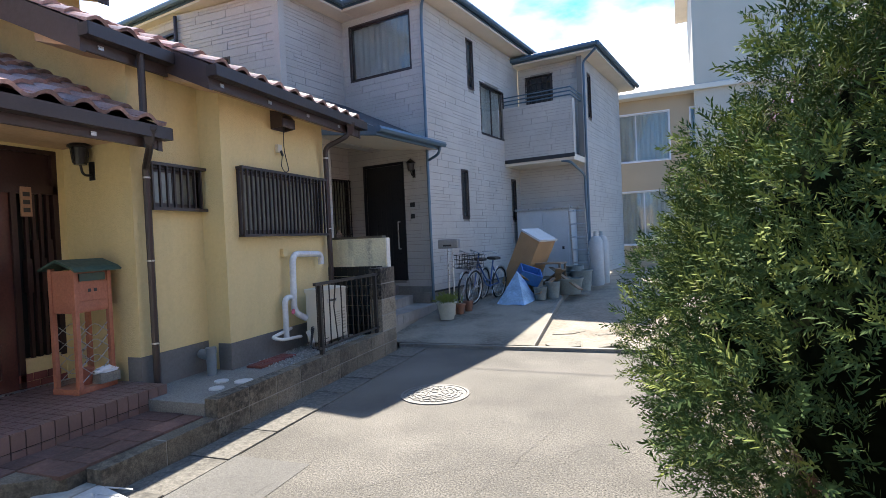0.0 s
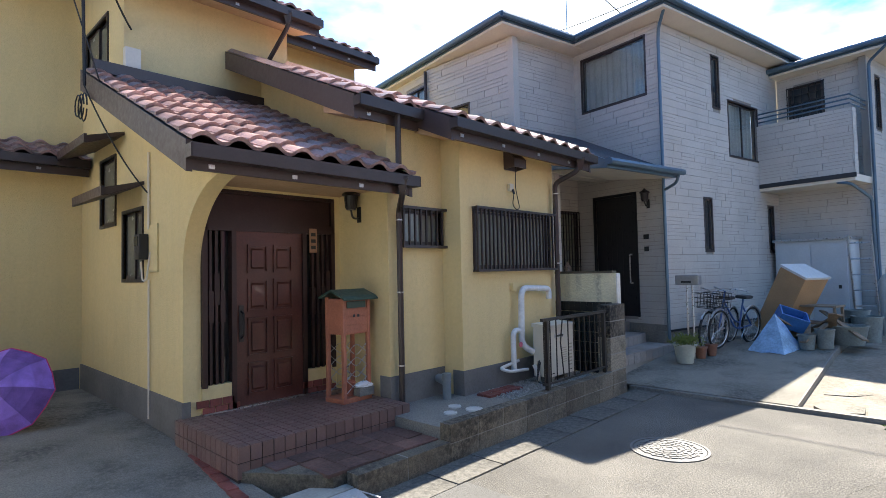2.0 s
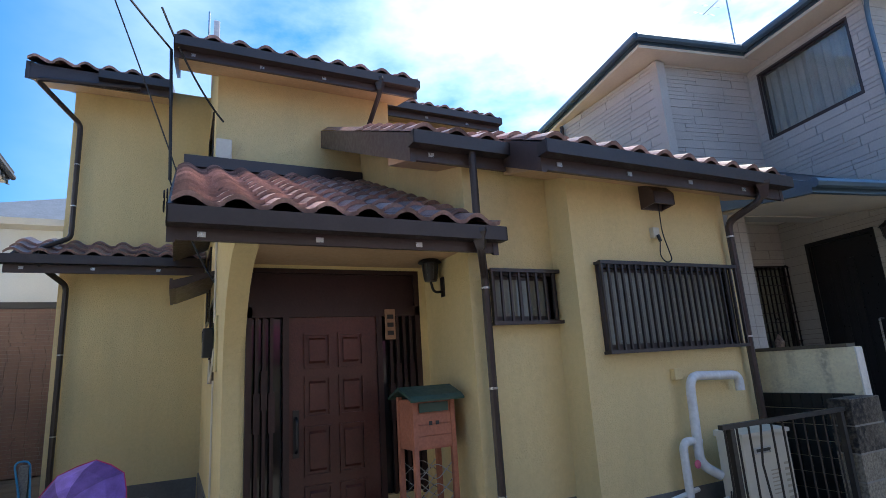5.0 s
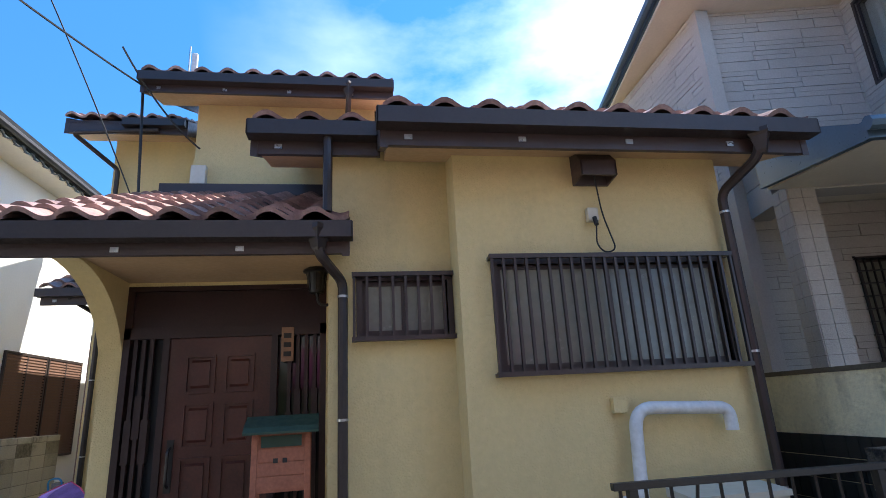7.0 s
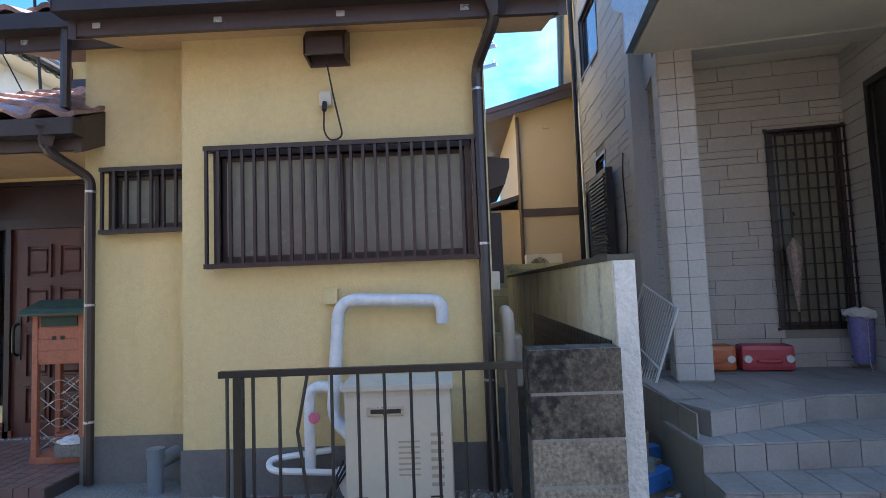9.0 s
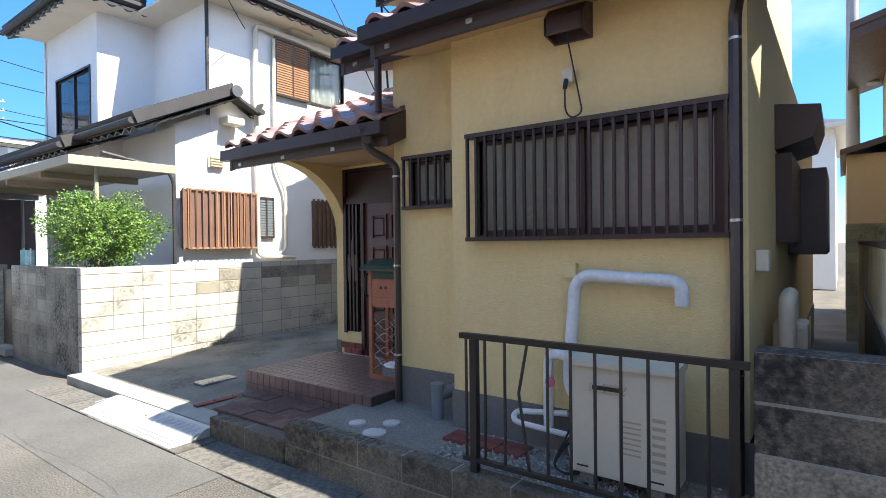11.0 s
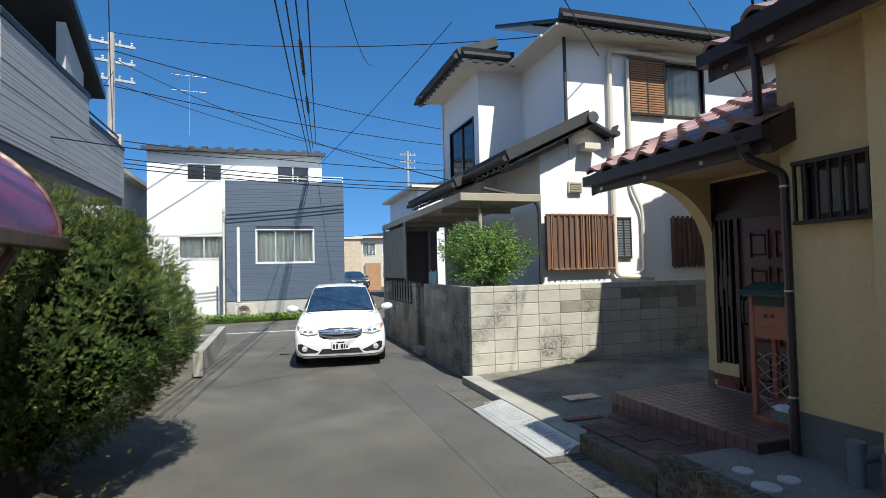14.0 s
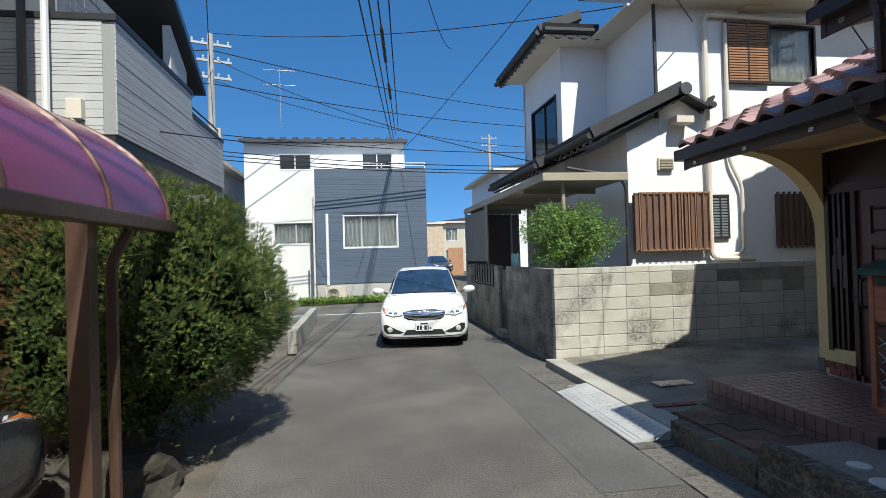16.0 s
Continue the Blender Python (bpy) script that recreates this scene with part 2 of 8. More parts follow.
def holed(bm, axis, at0, at1, a0, b0, a1, b1, holes=()):
    """A wall slab across an axis from at0 to at1, over a0..a1 and heights b0..b1, with rectangular openings through it."""
    xs = sorted({a0, a1, *(h[0] for h in holes), *(h[2] for h in holes)})
    zs = sorted({b0, b1, *(h[1] for h in holes), *(h[3] for h in holes)})
    for i in range(len(xs) - 1):
        for j in range(len(zs) - 1):
            cx, cz = (xs[i] + xs[i + 1]) / 2, (zs[j] + zs[j + 1]) / 2
            if any(h[0] < cx < h[2] and h[1] < cz < h[3] for h in holes) or not (a0 < cx < a1 and b0 < cz < b1):
                continue
            if axis == "x":
                bx(bm, at0, xs[i], zs[j], at1, xs[i + 1], zs[j + 1])
            else:
                bx(bm, xs[i], at0, zs[j], xs[i + 1], at1, zs[j + 1])
    bmesh.ops.remove_doubles(bm, verts=bm.verts, dist=1e-5)
    bm.verts.index_update()
    twins = {}
    for f in bm.faces:
        twins.setdefault(tuple(sorted(v.index for v in f.verts)), []).append(f)
    bmesh.ops.delete(bm, geom=[f for fs in twins.values() if len(fs) > 1 for f in fs], context="FACES_ONLY")


# ---- ground, road, kerbs ----
def sheet(name, x0, y0, x1, y1, z, material, label, step=2.0, rise=None):
    """A level or gently rising sheet of ground."""
    nx, ny = max(1, int((x1 - x0) / step)), max(1, int((y1 - y0) / step))
    g = bmesh.new()
    v = [[g.verts.new((x0 + (x1 - x0) * i / nx, y0 + (y1 - y0) * j / ny, z if rise is None else rise(x0 + (x1 - x0) * i / nx, y0 + (y1 - y0) * j / ny))) for i in range(nx + 1)] for j in range(ny + 1)]
    for j in range(ny):
        for i in range(nx):
            g.faces.new((v[j][i], v[j][i + 1], v[j + 1][i + 1], v[j + 1][i]))
    return tagged(part(name, g, material), label, name.split("_")[0], kind="structure")


sheet("ground", -400, -400, 400, 400, -0.03, DIRT, "bare grey ground round the houses", 100)
sheet("road", -3.42, -40, 0.5, 7.62, 0.0, ASPHALT, "worn light grey asphalt lane with fine cracks", 1.0)
sheet("road_cross", -60, -13.6, 60, -8.6, -0.004, ASPHALT, "grey asphalt cross street", 4.0)
sheet("road_strip", -3.42, -8.6, -2.35, 3.4, 0.004, ASPHALT_NEW, "darker strip of newer asphalt along the kerb", 1.0)
g = bmesh.new()
bx(g, -3.72, -0.9, -0.02, -3.46, 2.62, 0.1)
tagged(part("kerb", g, KERB, bevel=0.01), "pale concrete kerb at the mouth of a driveway", "kerb", kind="structure")
sheet("driveway", -11, -0.9, -3.72, 2.05, 0.1, CONCRETE_DRIVE, "stained concrete driveway rising to a house", 0.5, lambda x, y: 0.1 + 0.1 * min(1, (-3.72 - x) / 3))


def block_wall(wall, axis, at0, at1, a0, a1, z0, courses, ch, length, material, cap=0.0, top_cut=None):
    """A run of concrete blocks in courses over a mortar core; the blocks stand proud of the joints."""
    core = bmesh.new()
    e = 0.006
    ztop = z0 + courses * ch
    c = (at0 + e, a0 + e, z0 - 0.1, at1 - e, a1 - e, ztop + cap - e) if axis == "x" else (a0 + e, at0 + e, z0 - 0.1, a1 - e, at1 - e, ztop + cap - e)
    bx(core, *c)
    part("mortar", core, MORTAR, wall)
    n = max(1, round((a1 - a0) / length))
    w = (a1 - a0) / n
    j = 0.005

    def piece(name, w_, h_, material=material):
        b = bmesh.new()
        t = at1 - at0
        if axis == "x":
            bx(b, 0, j, j, t, w_ - j, h_ - j)
        else:
            bx(b, j, 0, j, w_ - j, t, h_ - j)
        return mesh_of(b, name, material, bevel=0.006)
    me = piece("block", w, ch)
    worn = piece("block", w, ch, BLOCK_STAINED) if material is BLOCK else me
    pick = random.Random(courses * 10 + n)
    for k in range(courses):
        for i in range(n):
            o = new("block", worn if k >= courses - 2 and pick.random() < 0.4 else me)
            o.parent = wall
            o.location = (at0, a0 + i * w, z0 + k * ch) if axis == "x" else (a0 + i * w, at0, z0 + k * ch)
    if cap:
        mc = piece("coping", w, cap)
        for i in range(n):
            o = new("coping", mc)
            o.parent = wall
            o.location = (at0, a0 + i * w, ztop) if axis == "x" else (a0 + i * w, at0, ztop)


bw = thing("block_wall", "weathered grey concrete block wall round the neighbour's garden", "wall", kind="structure")
block_wall(bw, "y", -1.07, -0.95, -11.2, -3.65, 0.03, 7, 0.193, 0.4, BLOCK, 0.1)
block_wall(bw, "x", -3.77, -3.65, -3.72, -1.07, 0.03, 7, 0.193, 0.4, BLOCK_STAINED, 0.1)
block_wall(bw, "x", -3.77, -3.65, -4.75, -4.35, 0.03, 7, 0.193, 0.4, BLOCK_STAINED, 0.1)
block_wall(bw, "x", -3.77, -3.65, -7.35, -4.75, 0.03, 5, 0.193, 0.4, BLOCK_STAINED)
block_wall(bw, "x", -3.77, -3.65, -7.75, -7.35, 0.03, 7, 0.193, 0.4, BLOCK_STAINED, 0.1)

rw = thing("retaining_wall", "old dark stained concrete block retaining wall beside the lane", "wall", kind="structure")
block_wall(rw, "x", -3.55, -3.41, 3.63, 7.28, 0.0, 2, 0.18, 0.4, BLOCK_OLD)
block_wall(rw, "x", -3.55, -3.405, 2.56, 3.63, 0.0, 1, 0.205, 0.5, BLOCK_OLD)
bp = thing("block_post", "stack of dark mouldy concrete blocks at a property corner", "wall", kind="structure")
BLOCK_PITTED = mat("block_pitted", (0.26, 0.225, 0.17), 0.95, 0.2, 3, 45, 1.0, 60, dark=(0.03, 0.027, 0.022), stain=0.8, rnd=0.1, fine=0.4, thr=(0.54, 0.62))
BLOCK_MOULDY = mat("block_mouldy", (0.16, 0.135, 0.1), 0.95, 0.3, 3, 60, 1.0, 80, dark=(0.016, 0.015, 0.014), stain=0.97, rnd=0.1, fine=0.4, thr=(0.36, 0.56))
block_wall(bp, "y", 6.86, 7.32, -3.62, -3.42, 0.36, 2, 0.225, 0.2, BLOCK_PITTED)
block_wall(bp, "y", 6.86, 7.32, -3.62, -3.42, 0.81, 2, 0.225, 0.2, BLOCK_MOULDY)
tagged(box_part("pavement_bed", (-4.6, 3.63, -0.02, -3.55, 6.75, 0.31), CONCRETE), "bare cement bed behind the retaining wall", "pavement", kind="structure")
g = bmesh.new()
prism(g, [(-4.19, 1.99), (-3.56, 2.44), (-3.56, 3.62), (-4.19, 3.62)], "z", -0.02, 0.2)
tagged(part("pavement_entry", g, BLOCK_OLD), "dark stained paved bed with an angled front below the porch", "pavement", kind="structure")

# ---- yellow house ----
house = thing("house", "two-storey house in yellow textured render with red-brown roof tiles", "house")


def wall_part(axis, at0, at1, a0, b0, a1, b1, holes=(), material=YELLOW, parent=house):
    g_ = bmesh.new()
    holed(g_, axis, at0, at1, a0, b0, a1, b1, holes)
    return part("wall", g_, material, parent)


wall_part("x", -4.35, -4.2, 4.72, 0.0, 6.75, 3.4, [(4.98, 1.8, 6.6, 2.5)])
wall_part("y", 4.72, 4.85, -4.65, 0.0, -4.35, 3.42)
wall_part("x", -4.65, -4.5, 3.99, 0.0, 4.72, 3.5, [(4.08, 2.09, 4.68, 2.47)])
g = bmesh.new()  # right wall of the porch, and the gable wall above its roof
prism(g, [(-5.4, 0.0), (-4.5, 0.0), (-4.5, 3.5), (-7.3, 4.74), (-7.3, 2.6), (-5.4, 2.6)], "y", 3.85, 3.99)
part("wall", g, YELLOW, house)
wall_part("x", -5.55, -5.4, 2.2, 0.2, 3.85, 2.9, [(2.2, 0.4, 3.78, 2.67)])
wall_part("y", 2.03, 2.2, -9.35, 0.0, -7.3, 5.55, [(-8.2, 2.47, -7.6, 3.3), (-8.95, 4.45, -7.95, 5.25)])
wall_part("y", 2.03, 2.2, -7.3, 0.0, -6.5, 3.3, [(-7.26, 1.76, -6.6, 2.54)])
g = bmesh.new()
arch = [(-5.45 + 0.95 * (1 - math.cos(a)), 1.85 + 0.84 * math.sin(a)) for a in [i * math.pi / 2 / 12 for i in range(13)]]
prism(g, [(-6.5, 0.0), (-5.45, 0.0)] + arch + [(-4.38, 2.69), (-4.38, 2.72), (-6.5, 3.62)], "y", 2.03, 2.2)
prism(g, [(-7.3, 3.3), (-6.5, 3.3), (-6.5, 3.62), (-7.3, 3.97)], "y", 2.03, 2.2)
part("wall", g, YELLOW, house)
g = bmesh.new()
prism(g, [(-9.35, 5.55), (-7.3, 5.55), (-7.3, 5.72), (-9.35, 6.62)], "y", 2.03, 2.2)
part("wall", g, YELLOW, house)
wall_part("x", -7.45, -7.3, 2.2, 2.8, 4.15, 5.55)
wall_part("x", -9.35, -9.2, 0.25, 0.0, 2.03, 6.15)
# beyond x = -13 unseen, added to keep sun off the white house
wall_part("y", 0.25, 0.4, -17, 0.0, -9.35, 6.15)
wall_part("x", -8.6, -8.45, 4.15, 3.0, 6.45, 6.0)
wall_part("y", 6.6, 6.75, -12.5, 0.0, -4.35, 3.4)
wall_part("y", 6.3, 6.45, -12.5, 3.4, -8.6, 6.0)
wall_part("y", 4.15, 4.28, -8.6, 4.0, -7.3, 5.55)
# plinth
for c in ((-4.36, 4.71, 0.2, -4.185, 6.77, 0.6), (-4.66, 3.84, 0.2, -4.485, 4.7, 0.63), (-9.2, 2.015, 0.1, -5.44, 2.1, 0.55), (-9.3, 0.24, 0.1, -9.185, 2.0, 0.5), (-12.5, 6.7, 0.0, -4.2, 6.765, 0.6)):
    box_part("plinth", c, SKIRT, house, "grey cement plinth")

# roofs
SL = 0.45
slope_a = math.atan(SL)


def tile_mesh(flip=False):
    """One S-shaped roof tile: a barrel and a pan, 0.3 m wide."""
    b = bmesh.new()
    prof = []
    n = 9
    for i in range(n + 1):
        u = i / n
        z = 0.047 * math.sin(math.pi * u / 0.6) if u < 0.6 else -0.018 * math.sin(math.pi * (u - 0.6) / 0.4)
        prof.append((u * 0.315, z + 0.012))
    for y0, y1, lift0, lift1 in ((0.0, 0.34, 0.044, 0.0),):
        top0 = [b.verts.new((x, y0, z + lift0)) for x, z in prof]
        top1 = [b.verts.new((x, y1, z + lift1)) for x, z in prof]
        bot0 = [b.verts.new((x, y0, z + lift0 - 0.034)) for x, z in prof]
        for i in range(n):
            b.faces.new((top0[i], top0[i + 1], top1[i + 1], top1[i]))
            b.faces.new((bot0[i], bot0[i + 1], top0[i + 1], top0[i]))
        b.faces.new((bot0[0], top0[0], top1[0]))
        b.faces.new((bot0[n], top1[n], top0[n]))
    me = mesh_of(b, "tile", TILE)
    me.polygons.foreach_set("use_smooth", [True] * len(me.polygons))
    me.set_sharp_from_angle(angle=radians(50))
    return me


TILE_ME = tile_mesh()


def tiled_roof(x0, z0, y0, y1, rows, run, parent, board=True, soffit=True, left_verge=True, right_verge=True, up=-1):
    """A lean-to slope that rises towards -x from an eave at x0, z0, over y0..y1, with tiles, boards and eave trim."""
    deck = bmesh.new()
    x1 = x0 - run
    prism(deck, [(x0, z0 - 0.06), (x0, z0 - 0.02), (x1, z0 - 0.02 + SL * run), (x1, z0 - 0.06 + SL * run)], "y", y0 + 0.02, y1 - 0.02)
    roof = part("roof", deck, BROWN, parent, "red-brown S-shaped clay tile roof")
    cols = max(1, round((y1 - y0) / 0.3))
    w = (y1 - y0) / cols
    rng = random.Random(int(abs(x0 * 100 + y0 * 10)))
    for r in range(rows):
        for c in range(cols):
            s = -0.06 + r * 0.285
            o = new("tile", TILE_ME)
            o.parent = roof
            o.matrix_basis = Matrix.Translation((x0 - s * math.cos(slope_a), y0 + c * w, z0 + s * math.sin(slope_a) + 0.006)) @ Matrix.Rotation(radians(90), 4, "Z") @ Matrix.Rotation(slope_a + rng.uniform(-0.012, 0.012), 4, "X") @ Matrix.Diagonal((w / 0.3, 1, 1, 1))
    if rows * 0.285 * math.cos(slope_a) < run - 0.3:  # the slope behind the near rows
        rest = bmesh.new()
        xs = x0 - rows * 0.285 * math.cos(slope_a) + 0.1
        for c in range(cols * 4):
            ya = y0 + c * w / 4
            k = (0.0, 0.06, 0.05, 0.0)[c % 4]
            k2 = (0.06, 0.05, 0.0, 0.0)[c % 4]
            zz = z0 + SL * (x0 - xs) + 0.02
            z9 = z0 + SL * run + 0.02
            vs = [rest.verts.new(p) for p in ((xs, ya, zz + k), (xs, ya + w / 4, zz + k2), (x1, ya + w / 4, z9 + k2), (x1, ya, z9 + k))]
            rest.faces.new(vs)
        tagged(part("tile_rows", rest, TILE, roof), kind="stuff")
    if soffit:
        sf = bmesh.new()
        prism(sf, [(x0 - 0.02, z0 - 0.2), (x0 - 0.02, z0 - 0.18), (x0 - 0.62, z0 - 0.02 + 0.09), (x0 - 0.62, z0 - 0.2 + 0.16)], "y", y0 + 0.03, y1 - 0.03)
        part("soffit", sf, SOFFIT, parent)
    if board:
        fb = bmesh.new()
        bx(fb, x0 - 0.04, y0, z0 - 0.22, x0 - 0.005, y1, z0 - 0.015)
        part("fascia", fb, BROWN, parent)
    for on, ya, yb in ((left_verge, y0 - 0.02, y0 + 0.03), (right_verge, y1 - 0.03, y1 + 0.02)):
        if on:
            vb = bmesh.new()
            prism(vb, [(x0, z0 - 0.24), (x0, z0 + 0.01), (x1, z0 + 0.01 + SL * run), (x1, z0 - 0.24 + SL * run)], "y", ya, yb)
            part("bargeboard", vb, BROWN, parent)
    return roof


def gutter(x0, z0, y0, y1, parent):
    """A brown box gutter with its lip, hung along an eave."""
    b = bmesh.new()
    prof = [(x0 + 0.0, z0), (x0 + 0.012, z0), (x0 + 0.012, z0 - 0.085), (x0 + 0.098, z0 - 0.085), (x0 + 0.1, z0 + 0.012), (x0 + 0.115, z0 + 0.012), (x0 + 0.115, z0 - 0.1), (x0 + 0.0, z0 - 0.1)]
    prism(b, prof, "y", y0, y1)
    bx(b, x0, y0 - 0.004, z0 - 0.1, x0 + 0.115, y0 + 0.006, z0 + 0.005)
    bx(b, x0, y1 - 0.006, z0 - 0.1, x0 + 0.115, y1 + 0.004, z0 + 0.005)
    gt = part("gutter", b, BROWN_ALU, parent)
    for i in range(int((y1 - y0) / 0.75) + 1):
        y = y0 + 0.2 + i * 0.75
        if y < y1:
            box_part("bracket", (x0 - 0.008, y - 0.025, z0 - 0.16, x0 + 0.004, y + 0.025, z0 - 0.125), STEEL, gt)
    return gt


tiled_roof(-4.25, 2.83, 1.62, 3.98, 12, 3.15, house, soffit=False)
tiled_roof(-3.84, 3.42, 4.22, 7.22, 5, 3.6, house)
tiled_roof(-4.36, 3.6, 3.33, 4.22, 6, 3.0, house, right_verge=False)
tiled_roof(-6.75, 5.56, 1.55, 4.48, 3, 2.6, house, right_verge=True)
tiled_roof(-8.0, 5.92, 4.3, 6.6, 3, 2.6, house)
# run lengthened out of view so that it shades the white house
tiled_roof(-8.6, 5.98, -0.2, 1.47, 3, 4.4, house)
tiled_roof(-8.72, 3.42, -0.25, 2.0, 3, 0.75, house, left_verge=False, right_verge=False)
gutter(-4.25, 2.79, 1.6, 4.02, house)
gutter(-3.84, 3.4, 4.18, 7.26, house)
gutter(-4.36, 3.58, 3.3, 4.2, house)
gutter(-6.75, 5.53, 1.53, 4.5, house)
gutter(-8.6, 5.95, 0.6, 1.47, house)
gutter(-8.72, 3.4, -0.27, 2.0, house)
gutter(-8.0, 5.9, 4.28, 6.62, house)
box_part("flashing", (-7.3, 1.68, 4.22, -7.2, 3.84, 4.36), BROWN, house, "dark brown sheet along the porch roof top")
box_part("porch_ceiling", (-5.4, 2.2, 2.7, -4.3, 3.85, 2.73), SOFFIT, house, "pale brown board ceiling")


def window(parent, m, w, h, name="window", frame=BROWN_ALU, pane=FROST, panes=2, depth=0.07, fw=0.04, back=None, proud=0.02, bars=0, bar_r=0.009, rails=2, bar_mat=None, bar_out=0.09, label=""):
    """A window set in a wall: frame, panes, and where wanted a lattice of upright bars before it. Local x to the right, outwards is -y."""
    g_ = bmesh.new()
    holed(g_, "y", -proud, depth, -fw, -fw, w + fw, h + fw, [(0.0, 0.0, w, h)])
    win = part(name, g_, frame, parent, label)
    win.matrix_basis = m
    pw = w / panes
    for i in range(panes):
        x0, x1, y = i * pw - (0.015 if i else 0), (i + 1) * pw, 0.022 + 0.022 * (i % 2)
        s = bmesh.new()
        for c in ((x0, y, 0, x0 + 0.028, y + 0.02, h), (x1 - 0.028, y, 0, x1, y + 0.02, h), (x0 + 0.028, y, 0, x1 - 0.028, y + 0.02, 0.035), (x0 + 0.028, y, h - 0.03, x1 - 0.028, y + 0.02, h)):
            bx(s, *c)
        part("sash", s, frame, win)
        box_part("pane", (x0 + 0.026, y + 0.007, 0.033, x1 - 0.026, y + 0.013, h - 0.028), pane, win)
    if back is not None:
        b = bmesh.new()
        n = max(6, int(w / 0.05))
        pr = [b.verts.new((w * i / n, 0.14 + 0.02 * math.sin(i * 1.9) + 0.008 * math.sin(i * 0.7), z)) for z in (-0.02, h + 0.02) for i in range(n + 1)]
        for i in range(n):
            b.faces.new((pr[i], pr[i + 1], pr[n + 2 + i], pr[n + 1 + i]))
        part("curtain", b, back, win)
    if bars:
        bmat = bar_mat or frame
        o = bar_out
        for z in ([-0.045, h + 0.02] if rails == 2 else [h * k / (rails - 1) for k in range(rails)]):
            box_part("lattice_rail", (-0.07, -o - 0.018, z, w + 0.07, -o + 0.018, z + (0.03 if rails == 2 else 0.012)), bmat, win)
        for x in (-0.07, w + 0.04):
            for za in (-0.045, h + 0.02):
                box_part("lattice_bracket", (x, -o + 0.018, za, x + 0.03, -proud, za + 0.025), bmat, win)
        one = bmesh.new()
        bx(one, -bar_r, -o - 0.012, -0.02, bar_r, -o + 0.012, h + 0.025)
        me = mesh_of(one, "bar", bmat)
        for i in range(bars):
            ob = new("bar", me)
            ob.parent = win
            ob.location = (-0.055 + (w + 0.11) * i / (bars - 1), 0, 0)
    return win


step = thing("porch_step", "raised porch floor faced with small red-brown tiles", "step", kind="structure")
g = bmesh.new()
bx(g, -5.5, 1.975, 0.05, -4.185, 3.835, 0.388)
part("core", g, GROUT, step)
for nm, c, n1, n2 in (("floor_tile", (0.1, 0.1, 0.012), 13, 18), ("face_tile", (0.012, 0.1, 0.13), 0, 0), ("end_tile", (0.1, 0.012, 0.13), 0, 0)):
    b = bmesh.new()
    j = 0.0045
    if nm == "floor_tile":
        bx(b, j, j, 0, c[0] - j, 0.1035 - j, c[2])
    elif nm == "face_tile":
        bx(b, 0, j, j, c[0], 0.1035 - j, c[2] - j)
    else:
        bx(b, j, 0, j, c[0] - j, c[1], c[2] - j)
    me = mesh_of(b, nm, PINKTILE)
    if nm == "floor_tile":
        spots = [(-5.475 + i * 0.1, 1.97 + k * 0.1035, 0.388) for i in range(13) for k in range(18)]
    elif nm == "face_tile":
        spots = [(-4.187, 1.97 + k * 0.1035, 0.4 - (r + 1) * 0.13) for r in range(2) for k in range(18)]
    else:
        spots = [(-5.475 + i * 0.1, 1.965, 0.4 - (r + 1) * 0.13) for r in range(2) for i in range(13)]
    for p in spots:
        o = new(nm, me)
        o.parent, o.location = step, p
for y0, n in ((2.2, 2), (3.39, 2)):
    for r in range(2):
        for k in range(n + 1):
            o = box_part("brick", (-5.412, y0 + k * 0.13 - (0.06 if r else 0), 0.4 + r * 0.075, -5.4, y0 + k * 0.13 + 0.12 - (0.06 if r else 0), 0.47 + r * 0.075), REDBRICK, house)

# windows of the yellow house
window(house, pose(-4.2, 4.98, 1.8, 0, 0, 90), 1.62, 0.7, bars=23, label="frosted sliding window behind a brown metal lattice")
window(house, pose(-4.5, 4.08, 2.09, 0, 0, 90), 0.6, 0.38, bars=9, bar_out=0.07, label="small frosted window behind a brown metal lattice")
window(house, pose(-8.2, 2.03, 2.47), 0.6, 0.83, panes=1)
window(house, pose(-7.26, 2.03, 1.76), 0.66, 0.78)
window(house, pose(-8.95, 2.03, 4.45), 1.0, 0.8)
for x0, x1, z in ((-8.55, -7.25, 3.42), (-7.75, -6.55, 2.72)):
    g = bmesh.new()
    prism(g, [(2.03, z + 0.1), (2.03, z + 0.14), (1.62, z + 0.03), (1.62, z - 0.05), (1.66, z - 0.05)], "x", x0, x1)
    bx(g, x0 - 0.02, 1.6, z - 0.06, x1 + 0.02, 1.63, z + 0.045)
    part("awning", g, BROWN, house, "small brown hood over a window")

